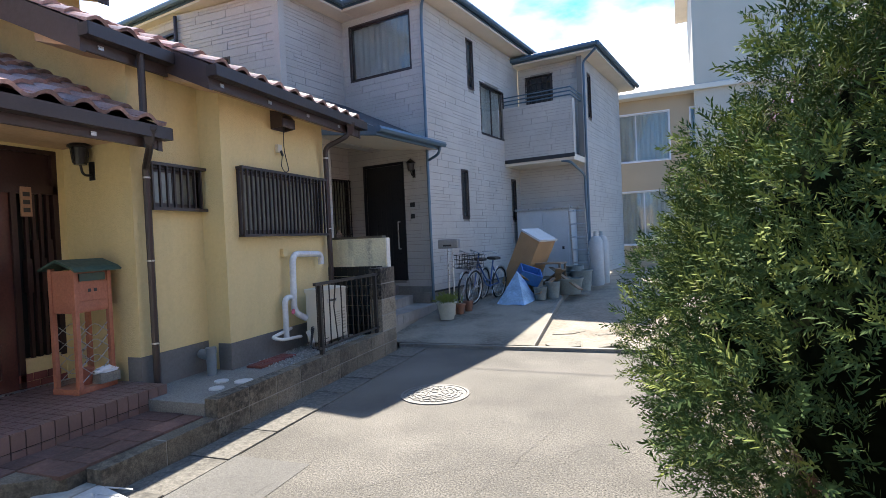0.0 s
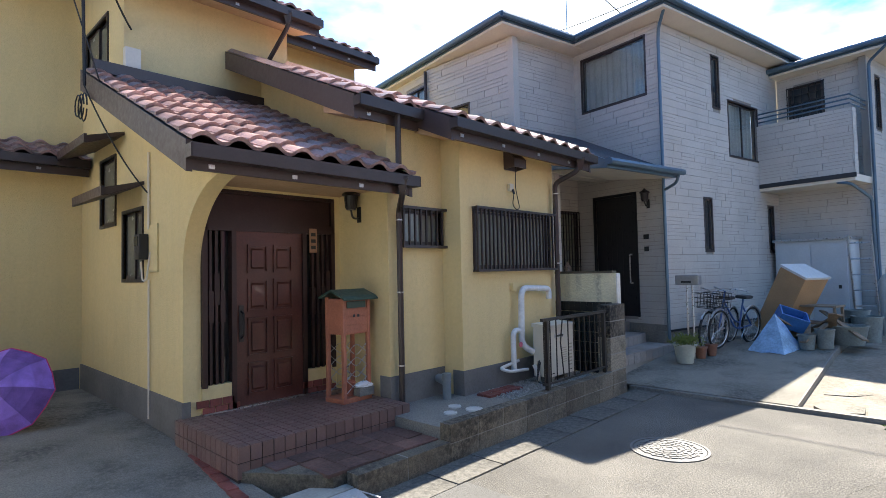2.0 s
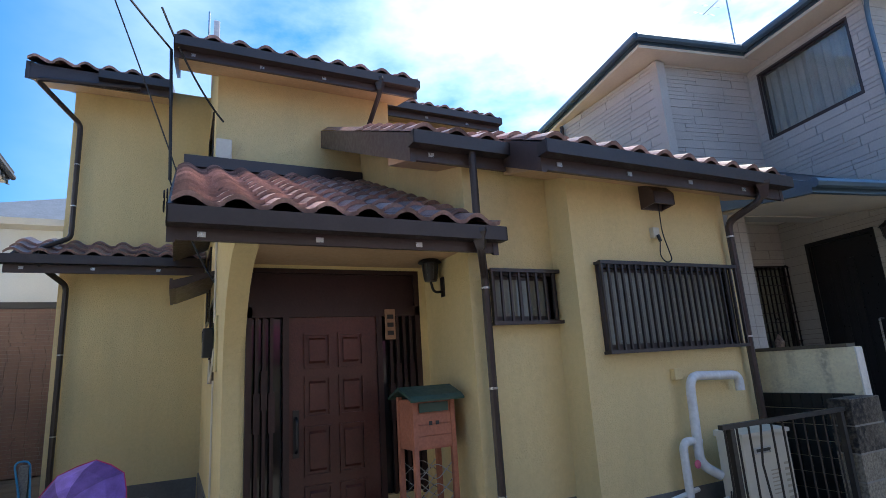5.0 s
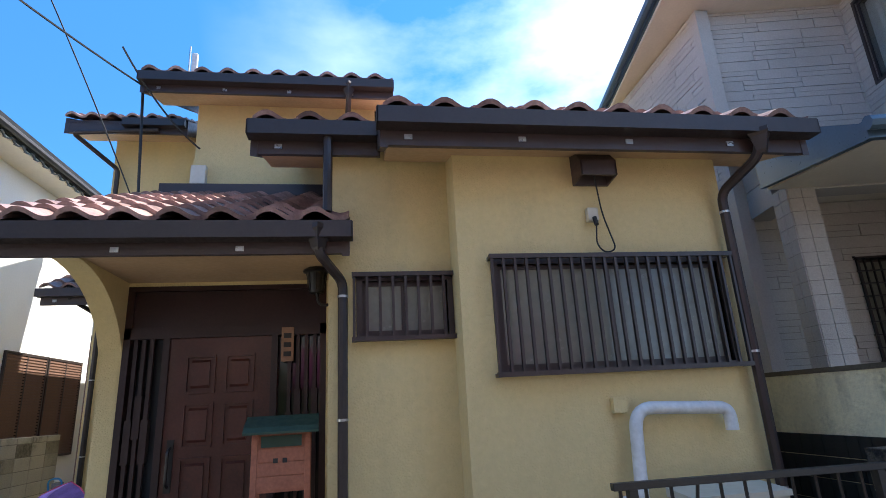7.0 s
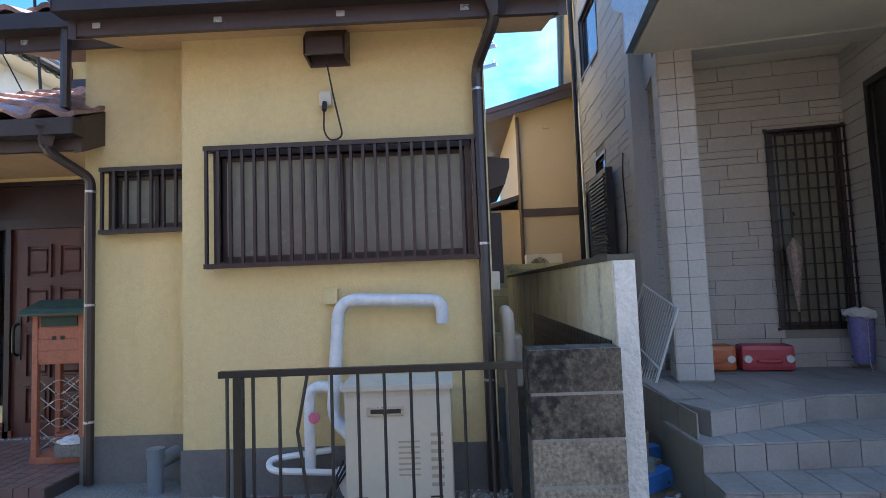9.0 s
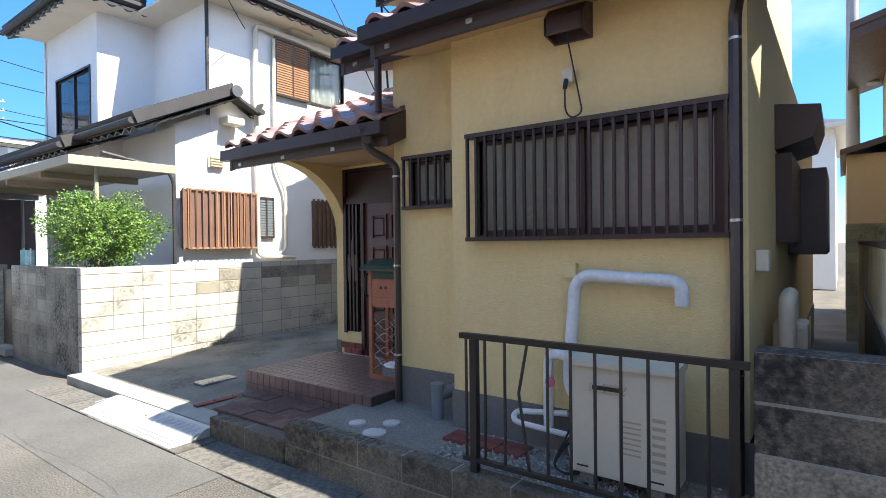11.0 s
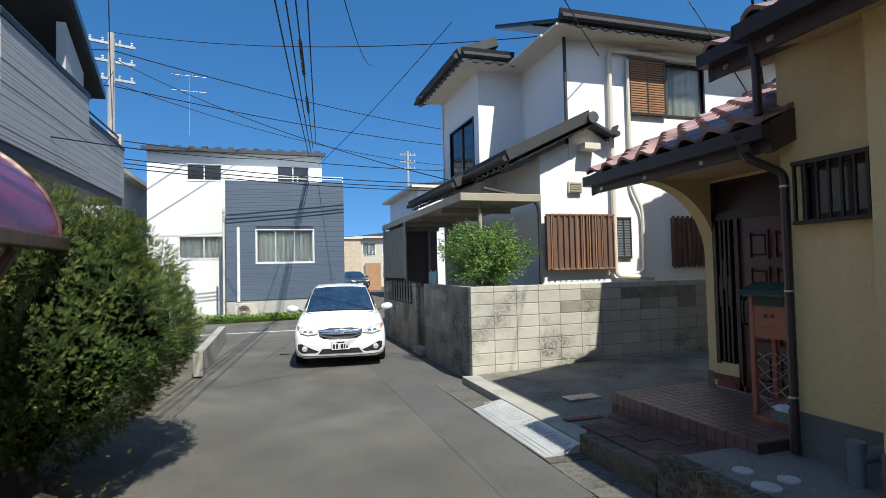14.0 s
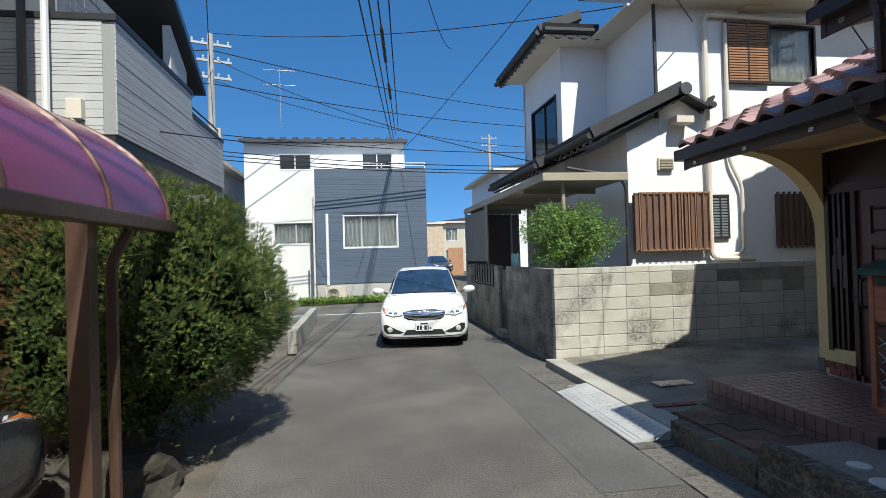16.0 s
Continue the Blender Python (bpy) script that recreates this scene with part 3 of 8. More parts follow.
# entrance
door_wall = box_part("transom", (-5.5, 2.2, 2.33, -5.44, 3.78, 2.67), DARKWOOD, house)
for c in ((-5.52, 2.2, 2.24, -5.4, 3.78, 2.33), (-5.52, 2.2, 0.66, -5.4, 2.25, 2.67), (-5.52, 3.73, 0.66, -5.4, 3.78, 2.67), (-5.52, 2.25, 2.63, -5.4, 3.73, 2.67), (-5.52, 2.5, 0.4, -5.4, 2.55, 2.24), (-5.52, 3.34, 0.4, -5.4, 3.39, 2.24)):
    box_part("door_frame", c, DARKWOOD, house)
for y0, y1 in ((2.2, 2.5), (3.39, 3.78)):
    box_part("wall", (-5.54, y0, 0.38, -5.415, y1, 0.68), YELLOW, house)
    box_part("side_pane", (-5.49, y0, 0.68, -5.484, y1, 2.24), PANE_DARK, house)
    n = 3 if y1 < 3 else 4
    for i in range(n):
        y = y0 + 0.06 + (y1 - y0 - 0.12) * (i + 0.5) / n
        box_part("slat", (-5.455, y - 0.014, 0.68, -5.42, y + 0.014, 2.24), DARKWOOD, house)
        box_part("slat_block", (-5.47, y - 0.025, 1.3 + 0.18 * (i % 2), -5.41, y + 0.025, 1.62 + 0.18 * (i % 2)), DARKWOOD, house)
bm = bmesh.new()
bx(bm, -0.04, 0, 0, 0, 0.79, 1.84)
door = part("door", bm, DOORWOOD, house, "dark red-brown panelled wooden front door")
door.matrix_basis = pose(-5.43, 2.55, 0.4)
for i in range(2):
    for j, (z0, z1) in enumerate(((0.12, 0.45), (0.52, 0.92), (0.99, 1.33), (1.4, 1.7))):
        b = bmesh.new()
        y0, y1 = 0.13 + i * 0.3, 0.36 + i * 0.3
        for c in ((y0, z0, y0 + 0.018, z1), (y1 - 0.018, z0, y1, z1), (y0 + 0.018, z0, y1 - 0.018, z0 + 0.018), (y0 + 0.018, z1 - 0.018, y1 - 0.018, z1)):
            bx(b, 0.0, c[0], c[1], 0.022, c[2], c[3])
        prism(b, [(0.0, z0 + 0.04), (0.016, z0 + 0.06), (0.016, z1 - 0.06), (0.0, z1 - 0.04)], "y", y0 + 0.045, y1 - 0.045)
        part("door_panel", b, DOORWOOD, door)
bm = bmesh.new()
tube(bm, rounded([(0.0, 0.06, 0.72), (0.06, 0.06, 0.74), (0.06, 0.06, 0.98), (0.0, 0.06, 1.0)], 0.04), 0.012)
bx(bm, 0, 0.035, 0.68, 0.01, 0.085, 1.06)
part("handle", bm, IRON, door)
box_part("threshold", (-5.55, 2.2, 0.39, -5.38, 3.78, 0.412), STEEL, house)
bm = bmesh.new()
bx(bm, -5.4, 3.42, 2.02, -5.385, 3.52, 2.3)
np_ = thing("door_plate", "small pale wooden board beside the front door", "sign", pose(0, 0, 0))
part("board", bm, mat("plate_wood", (0.32, 0.18, 0.11), 0.6, 0.15, 5, 50), np_, bevel=0.003)
for k in range(3):
    box_part("bar", (-5.384, 3.44, 2.06 + k * 0.075, -5.381, 3.5, 2.1 + k * 0.075), BLACKP, np_)


# ---- grey neighbour house, turned a little from the lane ----
GH_SIZE = 0.906
GH = Matrix.Translation((0, 0, EYE * (1 - GH_SIZE))) @ Matrix.Scale(GH_SIZE, 4) @ pose(-4.17, 10.8, 0, 0, 0, -11)
GREYWALL = mat("grey_siding", (0.47, 0.443, 0.4), 0.82, 0.08, 1.2, 40, 0.5, 70)
GREYGAP = mat("siding_joint", (0.25, 0.235, 0.21), 0.9, 0.05, 2, 40)
BLUEMETAL = mat("blue_grey_metal", (0.085, 0.14, 0.19), 0.35, 0.08, 3, 40, metal=0.3)
SLATE = mat("dark_slate", (0.05, 0.052, 0.06), 0.6, 0.15, 3, 60, 0.2, 60)
CREAM = mat("cream_soffit", (0.66, 0.6, 0.5), 0.7, 0.05, 2, 30)
grey = thing("neighbour_house", "two-storey house clad in grey stone-pattern siding with blue-grey gutters", "house", GH)


def clad(parent, axis, at, out, a0, b0, a1, b1, holes=(), name="siding", ch=0.152, material=None, gap=None, base=0.14, long=(0.35, 0.95), seed=1):
    """A wall with cladding strips of uneven lengths, proud of recessed joints. out: +1 or -1, the side that the cladding faces."""
    rng = random.Random(seed)
    g_ = bmesh.new()
    lo, hi = (at - base, at) if out > 0 else (at, at + base)
    holed(g_, axis, lo, hi, a0, b0, a1, b1, holes)
    wl_ = part("wall", g_, gap or GREYGAP, parent)
    p = bmesh.new()
    z = b0
    row = 0
    while z < b1 - 0.01:
        zt = min(z + ch, b1)
        a = a0
        while a < a1 - 0.01:
            e = min(a + rng.uniform(*long), a1)
            split = rng.random() < 0.4 and zt - z > 0.1
            for (za, zb) in ([(z, (z + zt) / 2), ((z + zt) / 2, zt)] if split else [(z, zt)]):
                spans = [(a, e)]
                for h in holes:
                    if zb > h[1] + 0.004 and za < h[3] - 0.004:
                        nxt = []
                        for s0, s1 in spans:
                            if s1 <= h[0] or s0 >= h[2]:
                                nxt.append((s0, s1))
                            else:
                                if s0 < h[0] - 0.02:
                                    nxt.append((s0, h[0]))
                                if s1 > h[2] + 0.02:
                                    nxt.append((h[2], s1))
                        spans = nxt
                for s0, s1 in spans:
                    d = 0.010 + rng.uniform(0, 0.006)
                    q = 0.0035
                    o0, o1 = (at, at + d) if out > 0 else (at - d, at)
                    if axis == "x":
                        bx(p, o0, s0 + q, za + q, o1, s1 - q, zb - q)
                    else:
                        bx(p, s0 + q, o0, za + q, s1 - q, o1, zb - q)
            a = e
        z = zt
        row += 1
    tagged(part(name, p, material or GREYWALL, wl_), kind="stuff")
    return wl_


F0 = 0.5  # foundation top
clad(grey, "x", 0.0, 1, 0.0, F0, 5.2, 6.75, [(1.52, 2.11, 1.81, 3.23), (2.72, 4.3, 4.1, 5.57), (2.05, 5.33, 2.33, 6.48), (4.49, 2.1, 4.74, 3.2)], seed=2)
clad(grey, "y", 0.0, -1, -2.17, 0.62, 0.0, 6.75, [(-1.66, 0.75, -0.66, 3.3), (-1.92, 5.35, -0.3, 6.55)], seed=3)
clad(grey, "x", -2.17, 1, -2.06, 0.62, 0.0, 6.75, [(-0.7, 1.05, -0.09, 3.05)], seed=4)
clad(grey, "y", -2.4, -1, -11.7, 0.3, -4.62, 6.75, [(-7.6, 5.3, -6.6, 6.3), (-5.75, 5.5, -4.75, 6.4)], seed=5)
PASSAGE = GH.inverted() @ pose(-5.97, 8.31, 0, 0, 0, -1.6)  # the side wall along the passage, askew to the front
side_wall = clad(grey, "y", 0.0, -1, -2.4, 0.2, 0.0, 6.25, [(-2.2, 1.62, -1.5, 2.8), (-1.55, 2.86, -1.1, 3.1), (-2.1, 4.4, -1.15, 5.2)], seed=15)
side_wall.matrix_basis = PASSAGE
window(grey, PASSAGE @ pose(-2.2, 0.0, 1.62), 0.7, 1.18, panes=1, pane=FROST, frame=BLACKP)
window(grey, PASSAGE @ pose(-1.55, 0.0, 2.86), 0.45, 0.24, panes=1, pane=PANE_DARK)
window(grey, PASSAGE @ pose(-2.1, 0.0, 4.4), 0.95, 0.8, panes=1, pane=PANE_DARK)
louvre = box_part("louvre_shutter", (-1.46, -0.13, 1.6, -0.66, -0.05, 2.84), BLACKP, grey, "black louvred sliding shutter")
louvre.matrix_basis = PASSAGE
for k in range(26):
    box_part("slat", (-1.42, -0.15, 1.65 + k * 0.044, -0.7, -0.128, 1.675 + k * 0.044), BLACKP, louvre)
corner_trim = box_part("corner_trim", (-0.1, -0.02, 0.2, 0.03, 0.15, 6.25), GREYWALL, grey)
corner_trim.matrix_basis = PASSAGE
passage_pipe = bar_part("downpipe", [(-2.36, -0.07, 6.2), (-2.36, -0.07, 0.2)], 0.035, BROWN_ALU, grey)
passage_pipe.matrix_basis = PASSAGE
passage_lead = bar_part("lead", rounded([(-0.3, -0.03, 2.9), (-0.36, -0.03, 2.7), (-0.3, -0.03, 2.1), (-0.4, -0.03, 1.75), (-0.32, -0.03, 1.55)], 0.1), 0.008, CABLE, grey, seg=5)
passage_lead.matrix_basis = PASSAGE
clad(grey, "y", 5.1, -1, 0.0, 0.4, 1.95, 3.7, seed=6)
clad(grey, "x", 1.95, 1, 4.1, 3.7, 4.3, 5.15, seed=7)
clad(grey, "y", 4.1, -1, 0.0, 3.7, 1.95, 5.15, seed=8)
clad(grey, "y", 5.3, -1, 0.0, 3.7, 1.95, 6.5, [(0.3, 5.0, 1.0, 6.2)], seed=9)
clad(grey, "x", 1.95, 1, 5.1, 0.4, 9.5, 6.5, [(5.6, 4.9, 5.9, 6.1)], seed=10)
box_part("foundation", (-0.15, -0.1, 0.0, -0.012, 5.1, F0), CONCRETE, grey)
box_part("foundation", (-2.17, -0.02, -0.2, -0.0, 0.14, 0.62), CONCRETE, grey)
box_part("foundation_strip", (-0.02, 0.0, F0 - 0.02, 0.02, 5.1, F0 + 0.02), BLACKP, grey)
box_part("balcony_floor", (0.0, 4.1, 3.55, 1.95, 5.3, 3.7), CREAM, grey)
box_part("balcony_trim", (-0.02, 4.07, 3.62, 1.98, 4.1, 3.72), BLACKP, grey)
for z in (5.25, 5.35, 5.45):
    bar_part("balcony_rail", [(0.0, 4.15, z), (1.9, 4.15, z), (1.9, 5.3, z)], 0.018, BLUEMETAL, grey)
# pillar of the entrance
pil = bmesh.new()
bx(pil, -1.53, -1.92, 0.62, -1.25, -1.63, 3.75)
pillar = part("pillar", pil, GREYGAP, grey)
pt = bmesh.new()
rng = random.Random(12)
for k in range(20):
    z0, z1 = 0.66 + k * 0.154, 0.66 + (k + 1) * 0.154 - 0.006
    for a, b in ((-1.532, -1.393), (-1.387, -1.248)):
        bx(pt, a, -1.932, z0, b, -1.92, z1)
        bx(pt, a, -1.63, z0, b, -1.618, z1)
    for a, b in ((-1.92, -1.778), (-1.772, -1.63)):
        bx(pt, -1.25, a, z0, -1.238, b, z1)
        bx(pt, -1.542, a, z0, -1.53, b, z1)
tagged(part("pillar_tile", pt, GREYWALL, pillar), kind="stuff")
for c in ((-2.17, -1.92, 3.62, -1.53, -1.63, 3.95), (-1.53, -1.62, 3.68, -1.25, 0.0, 3.95)):
    box_part("lintel", c, GREYWALL, grey)
box_part("porch_ceiling", (-2.15, -1.9, 3.82, -1.53, 0.0, 3.85), CREAM, grey)
# eaves and roofs


def eave(c, z, parent):
    """A flat eave: cream soffit, dark fascia and blue gutter round a rectangle."""
    x0, y0, x1, y1 = c
    box_part("soffit", (x0, y0, z, x1, y1, z + 0.05), CREAM, parent)
    box_part("fascia", (x0 - 0.02, y0 - 0.02, z + 0.05, x1 + 0.02, y1 + 0.02, z + 0.2), BLUEMETAL, parent)
    g_ = bmesh.new()
    zt = z + 0.2
    k = min(x1 - x0, y1 - y0) / 2
    xm0, xm1, ym0, ym1 = x0 + k, x1 - k, y0 + k, y1 - k
    v = [g_.verts.new(p) for p in ((x0, y0, zt), (x1, y0, zt), (x1, y1, zt), (x0, y1, zt))]
    t = [g_.verts.new(p) for p in ((xm0, ym0, zt + 0.33 * k), (xm1 + 0.001, ym0, zt + 0.33 * k), (xm1 + 0.001, ym1 + 0.001, zt + 0.33 * k), (xm0, ym1 + 0.001, zt + 0.33 * k))]
    for i in range(4):
        g_.faces.new((v[i], v[(i + 1) % 4], t[(i + 1) % 4], t[i]))
    g_.faces.new(t)
    part("roof", g_, SLATE, parent)
    gt = bmesh.new()
    for a, b in (((x0 - 0.09, y0 - 0.09), (x1 + 0.09, y0 - 0.09)), ((x1 + 0.09, y0 - 0.09), (x1 + 0.09, y1 + 0.09))):
        tube(gt, [(*a, z + 0.14), (*b, z + 0.14)], 0.065, 8)
    part("gutter", gt, BLUEMETAL, parent, smooth=True)


eave((-12.0, -2.6, -1.75, 6.0), 6.75, grey)
eave((-4.0, -0.45, 0.45, 5.5), 6.76, grey)
eave((-2.0, 4.85, 2.4, 10.0), 6.5, grey)
lr = bmesh.new()
for q in (((0.35, -2.16, 3.62), (0.35, -0.03, 3.62), (-2.15, -0.03, 4.82), (-2.15, -2.16, 4.82)),):
    lr.faces.new([lr.verts.new(p) for p in q])
    lr.faces.new([lr.verts.new((p[0], p[1], p[2] - 0.06)) for p in q])
part("lower_roof", lr, SLATE, grey)
bm = bmesh.new()
bx(bm, 0.31, -2.2, 3.5, 0.37, -0.02, 3.66)
prism(bm, [(-1.24, 3.72), (0.31, 3.5), (0.31, 3.66), (-2.15, 4.86), (-2.15, 4.62), (-1.24, 4.12)], "y", -2.2, -2.14)
part("fascia", bm, BLUEMETAL, grey)
bar_part("gutter", [(0.44, -2.24, 3.6), (0.44, 0.02, 3.6)], 0.062, BLUEMETAL, grey)
bm = bmesh.new()
prism(bm, [(-1.25, 3.7), (0.31, 3.5), (0.31, 3.53), (-1.25, 3.73)], "y", -2.13, 0.0)
part("soffit", bm, CREAM, grey)
bm = bmesh.new()
prism(bm, [(-2.17, 3.96), (-1.25, 3.96), (-1.25, 4.1), (-2.17, 4.72)], "y", -1.92, -1.65)
part("wall", bm, GREYWALL, grey)
bar_part("downpipe", rounded([(0.42, -0.35, 6.84), (0.12, -0.12, 6.55), (0.06, -0.06, 6.3), (0.06, -0.06, 0.35)], 0.1), 0.033, BLUEMETAL, grey)
bar_part("downpipe", rounded([(0.42, -0.1, 3.56), (0.36, -0.1, 3.4), (0.1, -0.08, 3.3)], 0.06), 0.03, BLUEMETAL, grey)
bar_part("downpipe", rounded([(1.6, 4.14, 3.55), (1.85, 4.14, 3.5), (1.99, 4.9, 3.2), (1.99, 5.02, 0.4)], 0.1), 0.033, BLUEMETAL, grey)
bar_part("downpipe", rounded([(2.45, 4.75, 6.5), (2.02, 5.05, 6.3), (2.02, 5.05, 0.4)], 0.1), 0.033, BLUEMETAL, grey)
# its windows and door
window(grey, pose(0.0, 1.52, 2.11, 0, 0, 90), 0.29, 1.12, panes=1, pane=PANE_DARK)
window(grey, pose(0.0, 2.72, 4.3, 0, 0, 90), 1.38, 1.27, pane=GLASS, back=CURTAIN)
window(grey, pose(0.0, 2.05, 5.33, 0, 0, 90), 0.28, 1.15, panes=1, pane=PANE_DARK)
window(grey, pose(0.0, 4.49, 2.1, 0, 0, 90), 0.25, 1.1, panes=1, pane=PANE_DARK)
window(grey, pose(-1.92, 0.0, 5.35), 1.62, 1.2, panes=1, pane=GLASS, back=CURTAIN)
window(grey, pose(-2.17, -0.7, 1.05, 0, 0, 90), 0.61, 2.0, panes=1, pane=FROST, bars=9, rails=14, bar_out=0.05, bar_r=0.006, bar_mat=IRON, label="tall window behind a black grid")
window(grey, pose(-7.6, -2.4, 5.3), 1.0, 1.0, pane=FROST)
window(grey, pose(-5.75, -2.4, 5.5), 1.0, 0.9, pane=GLASS, back=CURTAIN)
window(grey, pose(0.3, 5.3, 5.0), 0.7, 1.2, panes=1, pane=PANE_DARK, bars=6, rails=7, bar_out=0.05, bar_r=0.006, bar_mat=IRON)
window(grey, pose(1.95, 5.6, 4.9, 0, 0, 90), 0.3, 1.2, panes=1, pane=PANE_DARK)
BLACKDOOR = mat("black_door", (0.018, 0.018, 0.02), 0.35, 0.1, 2, 40, metal=0.2)
gd = bmesh.new()
bx(gd, -1.66, 0.02, 0.75, -0.66, 0.08, 3.3)
gdoor = part("door", gd, BLACKDOOR, grey, "tall black metal front door with a long steel handle")
for k in range(4):
    box_part("door_groove", (-1.5 + k * 0.14, 0.008, 0.8, -1.42 + k * 0.14, 0.02, 3.0), BLACKDOOR, gdoor, bevel=0.003)
for c in ((-1.72, -0.03, 0.75, -1.66, 0.1, 3.36), (-0.66, -0.03, 0.75, -0.6, 0.1, 3.36), (-1.66, -0.03, 3.3, -0.66, 0.1, 3.36)):
    box_part("door_frame", c, BLACKDOOR, grey)
bm = bmesh.new()
tube(bm, rounded([(-0.78, 0.02, 1.45), (-0.78, -0.06, 1.45), (-0.78, -0.06, 2.05), (-0.78, 0.02, 2.05)], 0.03), 0.014)
part("handle", bm, STEEL, gdoor, "long steel pull handle")


def wall_lamp(m, label):
    """A carriage lamp on a bracket; outwards is -y."""
    lp = thing("wall_lamp", label, "lamp", m)
    b_ = bmesh.new()
    bx(b_, -0.035, -0.01, -0.2, 0.035, 0.0, -0.02)
    tube(b_, rounded([(0, 0, -0.15), (0, -0.1, -0.16), (0, -0.12, -0.06)], 0.05), 0.012)
    part("bracket", b_, IRON, lp)
    b_ = bmesh.new()
    lathe(b_, [(0.055, -0.06), (0.06, -0.04), (0.075, 0.1), (0.11, 0.11), (0.10, 0.125), (0.03, 0.175), (0.012, 0.2)], 10, (0, -0.12, 0))
    part("cap", b_, IRON, lp, smooth=True)
    b_ = bmesh.new()
    lathe(b_, [(0.058, -0.035), (0.072, 0.095)], 10, (0, -0.12, 0))
    part("lamp_glass", b_, mat("lamp_glass", (0.42, 0.38, 0.3), 0.25, 0.2, 8, 60, 0.3, 80), lp, smooth=True)
    for k in range(8):
        a_ = k * math.pi / 4
        bar_part("cage_bar", [(0.062 * math.cos(a_), -0.12 + 0.062 * math.sin(a_), -0.04), (0.078 * math.cos(a_), -0.12 + 0.078 * math.sin(a_), 0.1)], 0.004, IRON, lp, seg=5)
    return lp


wall_lamp(pose(-5.0, 3.85, 2.56), "black iron carriage lamp with ribbed glass beside a porch")
wall_lamp(GH @ pose(-0.33, -0.012, 3.18), "black lantern lamp beside a black front door")
# steps of the grey house
STEPTILE = mat("step_tile", (0.3, 0.275, 0.25), 0.75, 0.1, 3, 60, 0.2, 100, dark=(0.12, 0.11, 0.1), stain=0.4, rnd=0.1)
gst = thing("entrance_steps", "tiled entrance steps in pale grey-brown stone tile with white stains", "steps", kind="structure")


def stair_level(at, length, depth, top, rise):
    """One tiled level whose front edge runs from the place along local y; tiles over a sunken core."""
    b_ = bmesh.new()
    bx(b_, -depth, 0.0, 0.0, -0.012, length, top - 0.012, at)
    part("core", b_, GREYGAP, gst)
    n = round(length / 0.2)
    w_ = length / n
    tm, rm = bmesh.new(), bmesh.new()
    bx(tm, 0, 0.003, 0, 0.296, w_ - 0.003, 0.012)
    bx(rm, 0, 0.003, 0, 0.012, w_ - 0.003, rise - 0.015)
    tme, rme = mesh_of(tm, "tread_tile", STEPTILE, bevel=0.003), mesh_of(rm, "riser_tile", STEPTILE, bevel=0.003)
    for i in range(n):
        for r in range(int(depth / 0.3)):
            o = new("tread_tile", tme)
            o.parent, o.matrix_basis = gst, at @ Matrix.Translation((-0.296 - r * 0.3, i * w_, top - 0.012))
        o = new("riser_tile", rme)
        o.parent, o.matrix_basis = gst, at @ Matrix.Translation((-0.012, i * w_, top - rise + 0.001))


stair_level(pose(-4.25, 8.1, 0, 0, 0, 20), 1.85, 0.31, 0.735, 0.17)
stair_level(pose(-4.66, 8.0, 0, 0, 0, -3), 2.1, 1.35, 0.732, 0.17)
stair_level(pose(-4.1, 7.97, 0, 0, 0, 2), 1.75, 0.6, 0.565, 0.17)
stair_level(pose(-3.8, 7.95, 0, 0, 0, -4), 1.8, 0.6, 0.395, 0.17)
side_tile = bmesh.new()
bx(side_tile, 0.003, 0, 0, 0.297, 0.012, 0.34)
side_me = mesh_of(side_tile, "face_tile", STEPTILE, bevel=0.003)
for k in range(6):
    o = new("face_tile", side_me)
    o.parent, o.location = gst, (-6.0 + k * 0.3, 7.99, 0.39)
box_part("landing_core", (-6.0, 8.003, 0.0, -4.7, 9.2, 0.72), GREYGAP, gst)

# lot before the grey house
sheet("pavement_lot", -12.0, 7.62, -1.45, 24.0, 0.05, CONCRETE_DRIVE, "smooth concrete forecourt rising to the house", 0.6, lambda x, y: 0.06 + min(0.34, max(0, (y - 7.62)) * 0.105))
sheet("pavement_edge", -1.45, 7.62, 12.0, 30.0, 0.0, mat("dirt", (0.22, 0.19, 0.15), 0.95, 0.3, 1.5, 18, 0.8, 40, dark=(0.1, 0.1, 0.07), stain=0.6), "broken concrete and dry earth beside the forecourt", 1.0, lambda x, y: -0.01 + min(0.3, max(0, (y - 7.62)) * 0.095))
g = bmesh.new()
prism(g, [(7.62, -0.05), (7.62, 0.058), (10.86, 0.4), (24.0, 0.402), (24.0, -0.05)], "x", -1.5, -1.43)
tagged(part("kerb_side", g, CONCRETE), "worn concrete edge of the forecourt", "kerb", kind="structure")
box_part("kerb_gutter", (-3.5, 7.55, -0.02, 0.4, 7.64, 0.05), CONCRETE)
tagged(bpy.data.objects["kerb_gutter"], "low concrete edge across the end of the lane", "kerb", kind="structure")
# yellow garden wall between the lots
# own pale yellow, brightened to stand for sunlight bounced off the yellow house
PALEYELLOW = mat("pale_yellow_render", (0.8, 0.73, 0.5), 0.92, 0.1, 3, 40, 1.0, 40, dark=(0.12, 0.1, 0.07), stain=0.5, streak=1.5)
ROUGHWHITE = mat("rough_white_render", (0.68, 0.66, 0.6), 0.95, 0.1, 4, 30, 1.6, 28)
gw = thing("garden_wall", "rough pale yellow rendered wall on dark tiles between two lots", "wall", kind="structure")
box_part("wall_body", (-9.5, 7.335, 0.0, -3.55, 7.455, 1.69), PALEYELLOW, gw)
box_part("wall_end", (-3.55, 7.34, 0.0, -3.535, 7.45, 1.685), ROUGHWHITE, gw, bevel=0.004)
